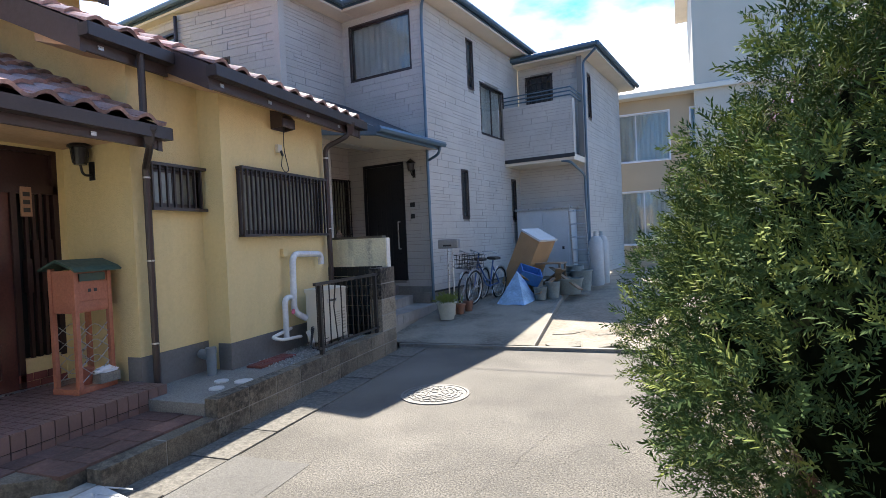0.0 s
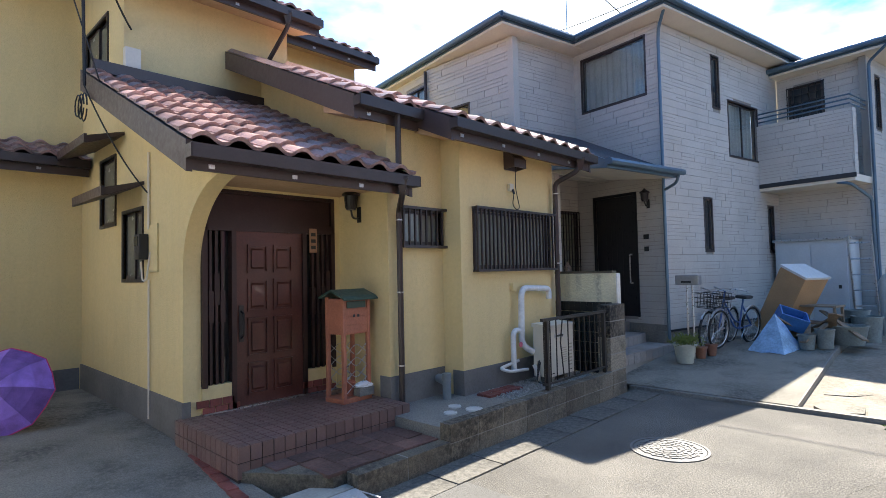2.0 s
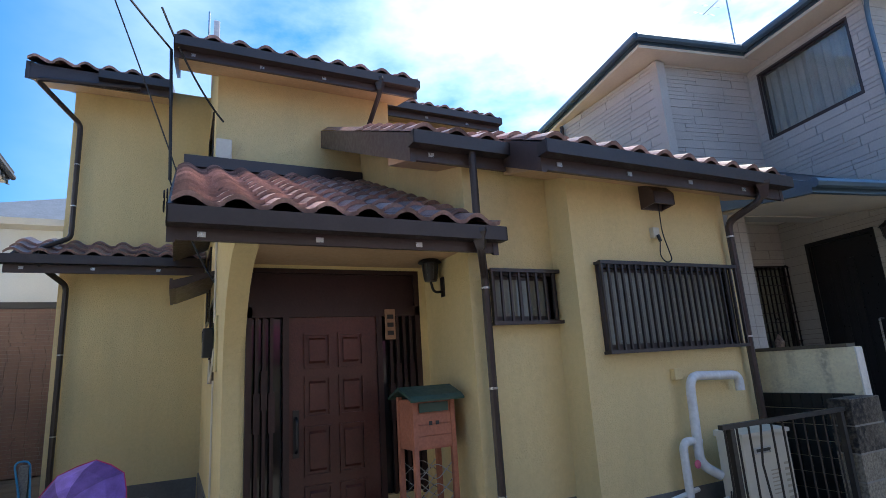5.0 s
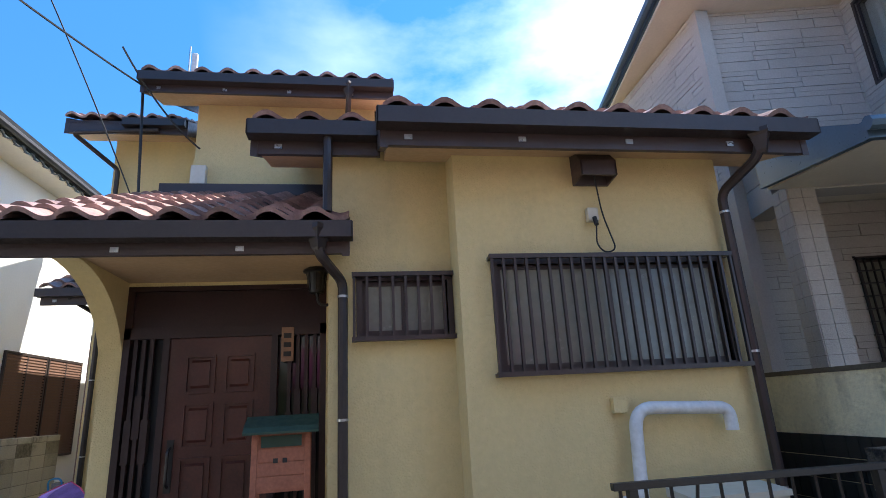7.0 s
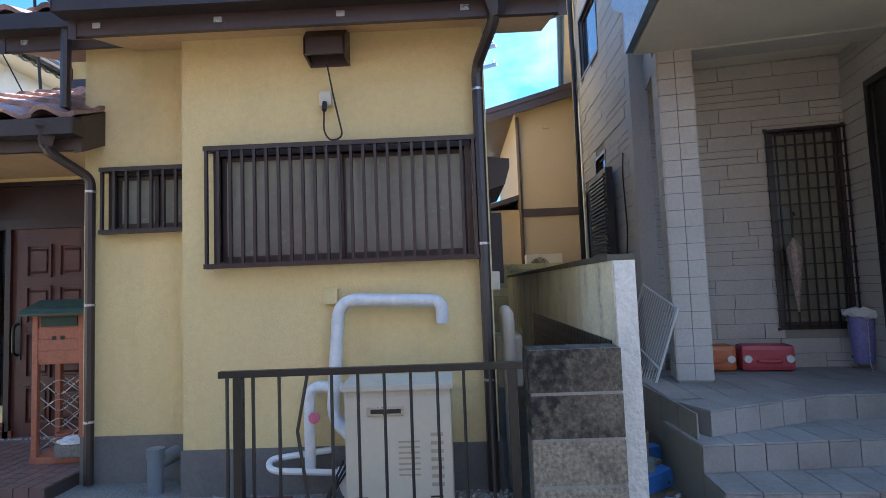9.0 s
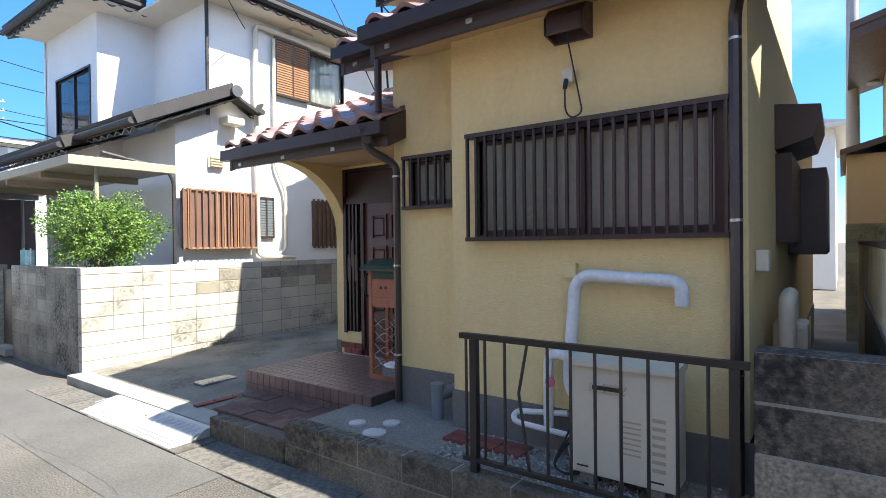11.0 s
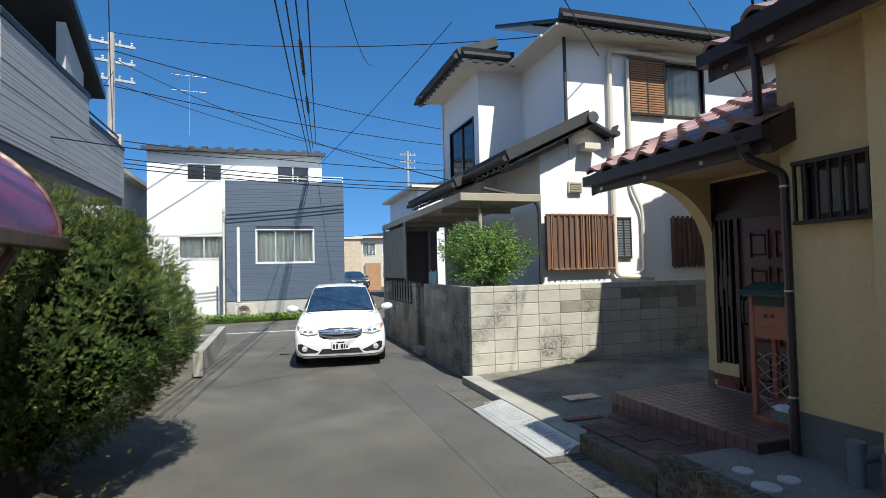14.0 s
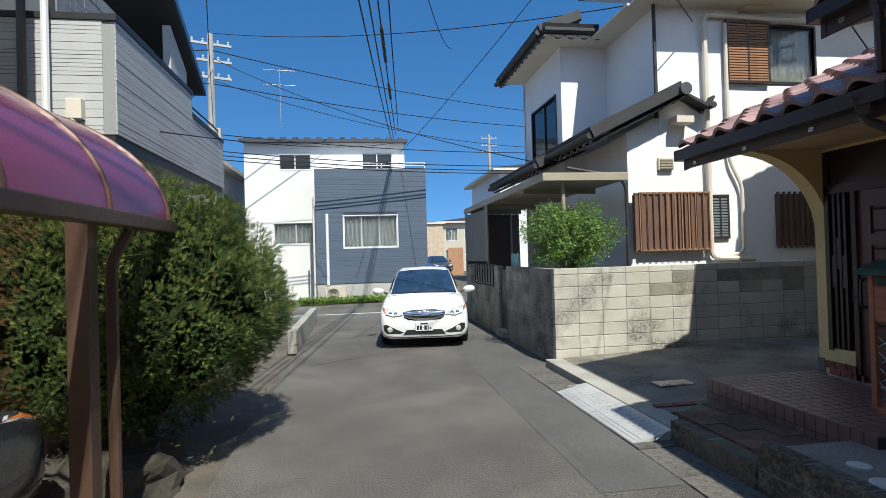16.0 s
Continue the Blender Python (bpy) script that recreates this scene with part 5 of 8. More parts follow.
# ---- cars ----
# the blue in the base colour stands for sky mirrored in the glass
GLASS_CAR = mat("car_glass", (0.018, 0.035, 0.065), 0.03, 0.3, 4, 10, spec=1.0)
CHROME = mat("chrome", (0.62, 0.62, 0.62), 0.12, 0.02, metal=1.0)
TYRE = mat("tyre_rubber", (0.02, 0.02, 0.02), 0.85, 0.1, 6, 60)
LENS = mat("headlight_lens", (0.5, 0.52, 0.54), 0.08, 0.25, 9, 30, spec=0.8)
BIKE_BLUE = mat("bike_blue", (0.03, 0.08, 0.22), 0.35, 0.1, 4, 40)
LEDR = mat("amber_lens", (0.5, 0.16, 0.04), 0.15, 0.1)


def laid(tree, poly, thick, out):
    """A plate with the outline poly (x, z), bent onto a body that is met from the front, and given thickness."""
    b = bmesh.new()
    b.faces.new([b.verts.new((x, 1.0, z)) for x, z in poly])
    bmesh.ops.triangulate(b, faces=list(b.faces))
    bmesh.ops.subdivide_edges(b, edges=list(b.edges), cuts=4, use_grid_fill=True)
    for v in b.verts:
        hit = tree.ray_cast(Vector((v.co.x, 1.0, v.co.z)), Vector((0, -1, 0)))[0]
        v.co.y = (hit.y if hit else -0.35) + out
    back = bmesh.ops.extrude_face_region(b, geom=list(b.faces))["geom"]
    for v in [q_ for q_ in back if isinstance(q_, bmesh.types.BMVert)]:
        v.co.y -= thick
    return b


def car(m, paint, label):
    """A four-door saloon; the nose at y = 0, the tail at y = -4.4."""
    c = thing("car", label, "car", m)
    st = [(0.0, 0.7, 0.27, 0.6), (-0.03, 0.775, 0.2, 0.67), (-0.1, 0.82, 0.185, 0.735), (-0.25, 0.843, 0.18, 0.8), (-0.5, 0.847, 0.18, 0.86), (-0.8, 0.847, 0.18, 0.91), (-1.15, 0.847, 0.18, 0.97), (-2.4, 0.847, 0.18, 0.99), (-3.5, 0.845, 0.2, 1.0), (-4.15, 0.8, 0.24, 0.98), (-4.4, 0.7, 0.34, 0.84)]
    b = bmesh.new()
    rings = []
    for y, w, zb, zt in st:
        h = zt - zb
        half = [(0.0, zb), (0.8 * w, zb), (0.95 * w, zb + 0.06), (w, zb + 0.35 * h), (w * 0.995, zb + 0.66 * h), (w * 0.97, zb + 0.86 * h), (w * 0.9, zb + 0.96 * h), (w * 0.6, zt + 0.01), (0.0, zt + 0.035)]
        ring = [(x, z) for x, z in half] + [(-x, z) for x, z in half[-2:0:-1]]
        rings.append([b.verts.new((x, y, z)) for x, z in ring])
    for r0, r1 in zip(rings, rings[1:]):
        for i in range(len(r0)):
            j = (i + 1) % len(r0)
            b.faces.new((r0[i], r0[j], r1[j], r1[i]))
    b.faces.new(rings[0])
    b.faces.new(rings[-1][::-1])
    bmesh.ops.subdivide_edges(b, edges=list(b.edges), cuts=1, use_grid_fill=True, smooth=0.6)
    tree = BVHTree.FromBMesh(b)
    body = part("body", b, paint, c, smooth=True)
    body.data.set_sharp_from_angle(angle=radians(60))
    cab = [(-0.98, 0.70, 0.70, 0.93, 0.95), (-1.45, 0.73, 0.62, 0.95, 1.24), (-1.85, 0.74, 0.56, 0.96, 1.425), (-2.4, 0.74, 0.56, 0.96, 1.475), (-3.05, 0.73, 0.55, 0.97, 1.44), (-3.6, 0.71, 0.56, 0.98, 1.24), (-4.0, 0.68, 0.62, 0.98, 1.02)]
    b = bmesh.new()
    rr = []
    for y, wb, wt, zb, zt in cab:
        rr.append([b.verts.new(p) for p in ((-wb, y, zb), (-wt - 0.02, y, zt - 0.06), (-wt + 0.08, y, zt), (0, y, zt + 0.02), (wt - 0.08, y, zt), (wt + 0.02, y, zt - 0.06), (wb, y, zb))])
    for r0, r1 in zip(rr, rr[1:]):
        for i in range(6):
            b.faces.new((r0[i], r0[i + 1], r1[i + 1], r1[i]))
    part("cabin", b, paint, c, smooth=True)
    b = bmesh.new()  # windscreen
    g_ = [[b.verts.new(p) for p in ((-w, y, z), (-w * 0.5, y + 0.015, z + k), (0, y + 0.02, z + k + 0.006), (w * 0.5, y + 0.015, z + k), (w, y, z))] for y, w, z, k in ((-1.0, 0.675, 0.975, 0.02), (-1.43, 0.6, 1.25, 0.022), (-1.77, 0.54, 1.415, 0.024))]
    for r0, r1 in zip(g_, g_[1:]):
        for i in range(4):
            b.faces.new((r0[i], r0[i + 1], r1[i + 1], r1[i]))
    part("windscreen", b, GLASS_CAR, c, smooth=True)
    for s in (-1, 1):
        b = bmesh.new()
        q = [(s * 0.752, -1.35, 1.0), (s * 0.61, -1.9, 1.36), (s * 0.6, -3.0, 1.36), (s * 0.745, -3.3, 1.01)]
        b.faces.new([b.verts.new(p) for p in q])
        b.faces.new([b.verts.new((p[0] - s * 0.02, p[1], p[2])) for p in q])
        part("side_window", b, GLASS_CAR, c)
        b = laid(tree, [(s * 0.4, 0.64), (s * 0.58, 0.62), (s * 0.72, 0.66), (s * 0.8, 0.73), (s * 0.82, 0.8), (s * 0.6, 0.735), (s * 0.42, 0.685)], 0.06, 0.008)
        hl = part("headlight", b, LENS, c)
        for q_, r_ in ((0.53, 0.03), (0.63, 0.034)):
            hit = tree.ray_cast(Vector((s * q_, 1.0, 0.668)), Vector((0, -1, 0)))[0]
            b = bmesh.new()
            lathe(b, [(r_, -0.02), (r_, 0.014), (r_ * 0.8, 0.016), (r_ * 0.5, 0.008)], 12)
            o = part("bulb", b, CHROME, hl, smooth=True)
            o.matrix_basis = pose(s * q_, (hit.y if hit else 0.0) + 0.0, 0.668, -90, 0, 0)
        part("turn_lens", laid(tree, [(s * 0.735, 0.69), (s * 0.785, 0.725), (s * 0.8, 0.775), (s * 0.74, 0.755)], 0.02, 0.014), LEDR, hl)
        part("lamp_trim", laid(tree, [(s * 0.4, 0.625), (s * 0.58, 0.605), (s * 0.725, 0.645), (s * 0.72, 0.66), (s * 0.58, 0.62), (s * 0.4, 0.64)], 0.02, 0.009), BLACKP, hl)
        fr = part("fog_recess", laid(tree, [(s * 0.38, 0.315), (s * 0.46, 0.29), (s * 0.7, 0.3), (s * 0.76, 0.36), (s * 0.765, 0.46), (s * 0.7, 0.47), (s * 0.52, 0.375)], 0.03, 0.004), BLACKP, c)
        hit = tree.ray_cast(Vector((s * 0.64, 1.0, 0.375)), Vector((0, -1, 0)))[0]
        b = bmesh.new()
        lathe(b, [(0.045, -0.02), (0.05, 0.012), (0.03, 0.02), (0.01, 0.022)], 14)
        o = part("fog_lamp", b, LENS, fr, smooth=True)
        o.matrix_basis = pose(s * 0.64, hit.y if hit else 0.0, 0.375, -90, 0, 0)
        b = bmesh.new()
        bmesh.ops.create_icosphere(b, subdivisions=3, radius=1.0)
        for v in b.verts:
            v.co = Vector((v.co.x * 0.125, v.co.y * 0.07 - 0.03 * abs(v.co.x), v.co.z * (0.075 + 0.012 * s * v.co.x)))
        mi = part("mirror", b, paint, c, smooth=True)
        mi.matrix_basis = pose(s * 0.96, -1.3, 1.02)
        bar_part("mirror_arm", [(-s * 0.12, 0, -0.03), (-s * 0.2, 0.02, -0.06)], 0.02, BLACKP, mi)
        for y in (-0.86, -3.4):
            b = bmesh.new()
            lathe(b, [(0.21, -0.1), (0.295, -0.1), (0.305, -0.07), (0.305, 0.07), (0.295, 0.1), (0.21, 0.1)], 24)
            ty = part("wheel", b, TYRE, c, smooth=True)
            ty.matrix_basis = pose(s * 0.755, y, 0.305, 0, 90, 0)
            b = bmesh.new()
            lathe(b, [(0.2, -0.09), (0.21, -0.09), (0.21, 0.09), (0.2, 0.09)], 24)
            for k in range(7):
                a_ = k * 2 * math.pi / 7
                bx(b, 0.0, -0.022, -0.1 if s < 0 else 0.07, 0.2, 0.022, -0.07 if s < 0 else 0.1, Matrix.Rotation(a_, 4, "Z"))
            part("rim", b, CHROME, ty)
    gr = part("grille", laid(tree, [(-0.4, 0.69), (-0.38, 0.6), (-0.3, 0.545), (0.3, 0.545), (0.38, 0.6), (0.4, 0.69), (0.2, 0.73), (-0.2, 0.73)], 0.03, 0.005), BLACKP, c)
    for z0, z1, w, h_ in ((0.655, 0.675, 0.4, 0.048), (0.618, 0.65, 0.38, 0.012), (0.55, 0.6, 0.37, 0.022)):
        part("chrome_bar", laid(tree, [(-w, z1), (-w * 0.5, z0), (0.0, z0 - 0.006), (w * 0.5, z0), (w, z1), (w, z1 + h_ * 0.6), (w * 0.5, z0 + h_), (0.0, z0 + h_), (-w * 0.5, z0 + h_), (-w, z1 + h_ * 0.6)], 0.03, 0.018), CHROME, gr)
    part("badge", laid(tree, [(-0.06, 0.615), (0.06, 0.615), (0.065, 0.71), (-0.065, 0.71)], 0.04, 0.03), CHROME, gr)
    part("badge_field", laid(tree, [(-0.045, 0.63), (0.045, 0.63), (0.05, 0.7), (-0.05, 0.7)], 0.01, 0.032), BIKE_BLUE, gr)
    part("lower_grille", laid(tree, [(-0.4, 0.27), (0.4, 0.27), (0.33, 0.36), (-0.33, 0.36)], 0.03, 0.004), BLACKP, c)
    part("hood_line", laid(tree, [(-0.55, 0.742), (0.0, 0.752), (0.55, 0.742), (0.55, 0.746), (0.0, 0.757), (-0.55, 0.746)], 0.01, 0.002), BLACKP, c)
    part("bumper_lip", laid(tree, [(-0.7, 0.24), (-0.3, 0.215), (0.3, 0.215), (0.7, 0.24), (0.7, 0.25), (0.3, 0.228), (-0.3, 0.228), (-0.7, 0.25)], 0.02, 0.006), BLACKP, c)
    b = bmesh.new()
    bx(b, -0.165, -0.02, 0.34, 0.165, 0.028, 0.505)
    pl = part("number_plate", b, WFRAME, c, "white number plate", bevel=0.004)
    for x0, x1, z0, z1 in ((-0.07, 0.07, 0.45, 0.475), (-0.13, -0.1, 0.36, 0.4), (-0.08, -0.06, 0.35, 0.43), (-0.045, 0.0, 0.35, 0.43), (0.015, 0.03, 0.385, 0.395), (0.045, 0.085, 0.35, 0.43), (0.1, 0.14, 0.35, 0.43)):
        box_part("bar", (x0, 0.028, z0 + 0.01, x1, 0.0305, z1 + 0.01), BLACKP, pl)
    for s in (-1, 1):
        bar_part("wiper", [(s * 0.1 - 0.35, -1.0, 1.0), (s * 0.1 + 0.15, -1.04, 1.03)], 0.008, BLACKP, c)
    b = bmesh.new()
    bx(b, -0.5, -1.5, 0.18, 0.5, -0.2, 0.22)
    part("underbody", b, BLACKP, c)
    return c


WHITEPAINT = mat("white_paint", (0.8, 0.81, 0.82), 0.3, 0.01, 1, 10, coat=0.6)
GREYPAINT = mat("dark_paint", (0.04, 0.042, 0.048), 0.25, 0.05, 1, 10, coat=0.8)
car(pose(-1.85, -3.0, 0.0, 0, 0, -7), WHITEPAINT, "white saloon car standing in the lane")
car(pose(-7.6, -37.5, 0.25, 0, 0, 8), GREYPAINT, "dark grey car parked beyond the cross street")
car(pose(2.05, 3.3, 0.12, 0, 0, 178), GREYPAINT, "dark car parked under the purple canopy")

# ---- bushes ----
LEAF = mat("yew_leaf", (0.058, 0.092, 0.03), 0.85, 0.35, 1.2, 9, spec=0.06)
# paler leaf; on the yew's tuft tops it stands for sunlight
LEAF_PALE = mat("yew_pale", (0.17, 0.205, 0.055), 0.85, 0.3, 1.2, 9, spec=0.06)
LEAF_BROWN = mat("yew_brown", (0.15, 0.075, 0.025), 0.6, 0.3, 2, 9)
BARK = mat("bark", (0.085, 0.06, 0.045), 0.9, 0.3, 5, 40, 0.8, 50)


def sprig(n, length, needle, width, rng_):
    """One twig with needles to both sides, as vertices and faces."""
    vs, fs = [], []
    for k in range(n):
        t = (k + 0.5) / n
        base = np.array([0, 0, t * length])
        a_ = k * 2.4 + rng_.uniform(-0.3, 0.3)
        d = np.array([math.cos(a_), math.sin(a_), 0.75 + 0.5 * t])
        d /= np.linalg.norm(d)
        s_ = np.cross(d, [0.3, 0.2, 1.0])
        s_ /= np.linalg.norm(s_)
        ln = needle * (1 - 0.35 * t) * rng_.uniform(0.8, 1.15)
        i0 = len(vs)
        vs += [base - s_ * width * 0.35, base + d * ln * 0.5 - s_ * width, base + d * ln, base + d * ln * 0.5 + s_ * width]
        fs.append((i0, i0 + 1, i0 + 2, i0 + 3))
    return np.array(vs), np.array(fs)


def foliage(name, places, ways, sizes, template, material, parent, label=""):
    """Many twigs in one mesh."""
    tv, tf = template
    n, k = len(places), len(tv)
    w = ways / np.linalg.norm(ways, axis=1)[:, None]
    ref = np.where(np.abs(w[:, 2:3]) < 0.9, np.array([[0, 0, 1.0]]), np.array([[1.0, 0, 0]]))
    u = np.cross(ref, w)
    u /= np.linalg.norm(u, axis=1)[:, None]
    v = np.cross(w, u)
    spin = np.random.RandomState(n).uniform(0, 6.283, n)
    u2 = u * np.cos(spin)[:, None] + v * np.sin(spin)[:, None]
    v2 = -u * np.sin(spin)[:, None] + v * np.cos(spin)[:, None]
    co = places[:, None, :] + sizes[:, None, None] * (tv[None, :, 0:1] * u2[:, None, :] + tv[None, :, 1:2] * v2[:, None, :] + tv[None, :, 2:3] * w[:, None, :])
    faces = (tf[None] + (np.arange(n) * k)[:, None, None]).reshape(-1, 4)
    me = bpy.data.meshes.new(name)
    me.vertices.add(n * k)
    me.vertices.foreach_set("co", co.reshape(-1))
    me.loops.add(faces.size)
    me.loops.foreach_set("vertex_index", faces.reshape(-1).astype(np.int32))
    me.polygons.add(len(faces))
    me.polygons.foreach_set("loop_start", np.arange(0, faces.size, 4, dtype=np.int32))
    me.update(calc_edges=True)
    me.materials.append(material)
    ob_ = new(name, me)
    ob_.parent = parent
    return tagged(ob_, label, kind="stuff")


rs = np.random.RandomState(7)
prng = random.Random(7)
bush = thing("yew_bush", "large clipped yew bush with dense dark green needles, tuft tops coloured as sunlit", "bush", pose(1.42, 1.75, 0.0))


def crown(d, lumps):
    """The radius of the lumpy crown, and its places, for outward ways d."""
    near = (d @ lumps.T).max(axis=1)
    r = 1.0 + 0.06 * np.clip((near - 0.972) / 0.02, -1.6, 1.2) + 0.08 * np.array([noise.noise(Vector(q_) * 3.6) for q_ in d])
    z = d[:, 2]
    wide = np.where(z < 0, 1.0 - 0.42 * np.clip(-z, 0, 1) ** 1.3, 1.0 - 0.3 * z ** 2)
    return np.stack([d[:, 0] * 1.33 * r * wide, d[:, 1] * 1.42 * r * wide, 1.36 + z * 1.17 * r], axis=1)


# tufts of twigs that fan out from the crown, dark gaps between them
lumps = rs.normal(size=(150, 3))
lumps /= np.linalg.norm(lumps, axis=1)[:, None]
TUFTS, TWIGS = 3100, 22
d = rs.normal(size=(TUFTS, 3))
d /= np.linalg.norm(d, axis=1)[:, None]
c = crown(d, lumps) * (1 - rs.uniform(0, 0.1, TUFTS))[:, None]
keep = (c[:, 2] > 0.75) | ((c[:, 2] > 0.2) & (rs.uniform(size=TUFTS) < 0.15 + 0.75 * np.clip((c[:, 2] - 0.2) / 0.55, 0, 1)))
c, d = c[keep], d[keep]
way = d * 0.8 + rs.normal(size=d.shape) * 0.34 + np.array([0, 0, 0.6])
way /= np.linalg.norm(way, axis=1)[:, None]
big = rs.uniform(0.7, 1.25, len(c))
off = rs.normal(size=(len(c), TWIGS, 3)) * 0.052
off -= (off * way[:, None, :]).sum(axis=2, keepdims=True) * way[:, None, :]
rho = np.linalg.norm(off, axis=2)
dome = 0.115 - 9.0 * rho ** 2 + rs.uniform(-0.03, 0.0, rho.shape)
p = (c[:, None, :] + big[:, None, None] * (off + dome[:, :, None] * way[:, None, :])).reshape(-1, 3)
ways = (way[:, None, :] * 0.8 + off * 6 + rs.normal(size=off.shape) * 0.3).reshape(-1, 3)
sz = (np.repeat(big, TWIGS) * rs.uniform(0.8, 1.25, len(p)))
tmpl = sprig(16, 0.045, 0.021, 0.0021, prng)
u_ = rs.uniform(size=len(p))
brown = (p[:, 1] > 0.55) & (p[:, 0] > 0.1) & (u_ < 0.4)
# tops of tufts, more of them higher up, get the sunlit leaf colour
lit_top = (dome.reshape(-1) > 0.05) & (u_ < 0.25 + 0.3 * np.clip((p[:, 2] - 0.9) / 1.3, 0, 1)) & ~brown
foliage("needles", p[~brown & ~lit_top], ways[~brown & ~lit_top], sz[~brown & ~lit_top], tmpl, LEAF, bush)
foliage("pale_growth", p[lit_top], ways[lit_top], sz[lit_top], tmpl, LEAF_PALE, bush)
foliage("brown_needles", p[brown], ways[brown], sz[brown], tmpl, LEAF_BROWN, bush)
# solid near-black filler whose colour stands for the shade between the tufts
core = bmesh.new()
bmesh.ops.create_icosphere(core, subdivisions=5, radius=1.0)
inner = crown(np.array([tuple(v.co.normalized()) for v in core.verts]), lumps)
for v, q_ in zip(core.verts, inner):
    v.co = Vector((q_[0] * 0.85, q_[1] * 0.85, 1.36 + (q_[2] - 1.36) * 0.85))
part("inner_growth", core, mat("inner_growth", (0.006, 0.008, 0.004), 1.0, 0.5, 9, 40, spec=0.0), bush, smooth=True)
for k in range(6):
    a_ = k * 1.05
    bar_part("trunk", rounded([(0.12 * math.cos(a_), 0.12 * math.sin(a_), 0), (0.25 * math.cos(a_), 0.25 * math.sin(a_), 0.5), (0.6 * math.cos(a_), 0.6 * math.sin(a_), 1.1)], 0.3), 0.05, BARK, bush, r1=0.02)
# low fresh shoots at the foot
q = np.stack([rs.uniform(-1.25, -0.3, 60), rs.uniform(-1.1, 0.9, 60), rs.uniform(0.02, 0.45, 60)], axis=1)
foliage("low_growth", q, rs.normal(size=q.shape) * 0.5 + np.array([-0.7, 0.0, 0.5]), rs.uniform(0.5, 1.0, 60), tmpl, LEAF_PALE, bush)
rocks = bmesh.new()
bmesh.ops.create_icosphere(rocks, subdivisions=4, radius=1.0)
for v in rocks.verts:
    k = 1 + 0.25 * noise.noise(v.co * 2.3) + 0.1 * noise.noise(v.co * 6)
    v.co = (v.co.x * 0.6 * k, v.co.y * 0.7 * k, max(-0.05, v.co.z * 0.4 * k))
rk = tagged(part("garden_rock", rocks, mat("dark_rock", (0.045, 0.038, 0.03), 0.9, 0.3, 3, 30, 1.0, 20), smooth=False), "dark rough garden rock below a bush", "rock")
rk.matrix_basis = pose(1.35, 2.45, 0.0)

shrub = thing("garden_shrub", "light green feathery shrub behind a block wall", "shrub", pose(-4.35, -1.95, 0.0))
ns = 2600
d = rs.normal(size=(ns, 3))
d /= np.linalg.norm(d, axis=1)[:, None]
r = rs.uniform(0.25, 1.0, ns) ** 0.5 * (0.85 + 0.25 * np.sin(d[:, 0] * 7 + d[:, 2] * 5))
p = np.stack([d[:, 0] * 0.78 * r, d[:, 1] * 0.75 * r, 1.98 + d[:, 2] * 0.58 * r], axis=1)
leafy = sprig(9, 0.16, 0.055, 0.011, prng)
foliage("leaves", p, d + rs.normal(size=p.shape) * 0.6, rs.uniform(0.6, 1.2, ns), leafy, mat("shrub_leaf", (0.11, 0.2, 0.035), 0.5, 0.3, 2, 9), shrub)
for k in range(9):
    a_ = k * 0.7
    bar_part("stem", [(0.05 * math.cos(a_), 0.05 * math.sin(a_), 0), (0.16 * math.cos(a_), 0.16 * math.sin(a_), 1.2), (0.5 * math.cos(a_), 0.5 * math.sin(a_), 2.1)], 0.014, BARK, shrub, r1=0.005)
grass_p = np.stack([rs.uniform(-3.2, 1.6, 1500), rs.uniform(-14.4, -13.7, 1500), np.zeros(1500)], axis=1)
grass = thing("grass_strip", "strip of bright green weeds along a house foot", "grass", kind="stuff")
foliage("blades", grass_p, rs.normal(size=grass_p.shape) * 0.3 + np.array([0, 0, 1.0]), rs.uniform(1.0, 2.6, 1500), sprig(6, 0.1, 0.08, 0.008, prng), mat("grass_leaf", (0.13, 0.22, 0.03), 0.6, 0.3, 2, 9), grass)


# ---- lane details ----
gs = thing("gutter_strip", "strip of worn concrete gutter slabs between lane and wall", "kerb", kind="structure")
b = bmesh.new()
bx(b, 0.004, 0.004, -0.02, 0.396, 0.596, 0.012)
me = mesh_of(b, "slab", mat("gutter_concrete", (0.13, 0.122, 0.105), 0.9, 0.2, 2, 40, 0.4, 90, dark=(0.04, 0.038, 0.034), stain=0.85, fine=0.4, thr=(0.42, 0.6)), bevel=0.006)
for k in range(14):
    o = new("slab", me)
    o.parent, o.matrix_basis = gs, pose(-3.42, -0.9 + k * 0.6, 0.0 + 0.004 * (k % 3), 0.3 * ((k % 2) - 0.5), 0, 0)
CASTIRON = mat("cast_iron", (0.15, 0.147, 0.138), 0.65, 0.2, 6, 60, 0.4, 120, dark=(0.08, 0.075, 0.07), stain=0.6)


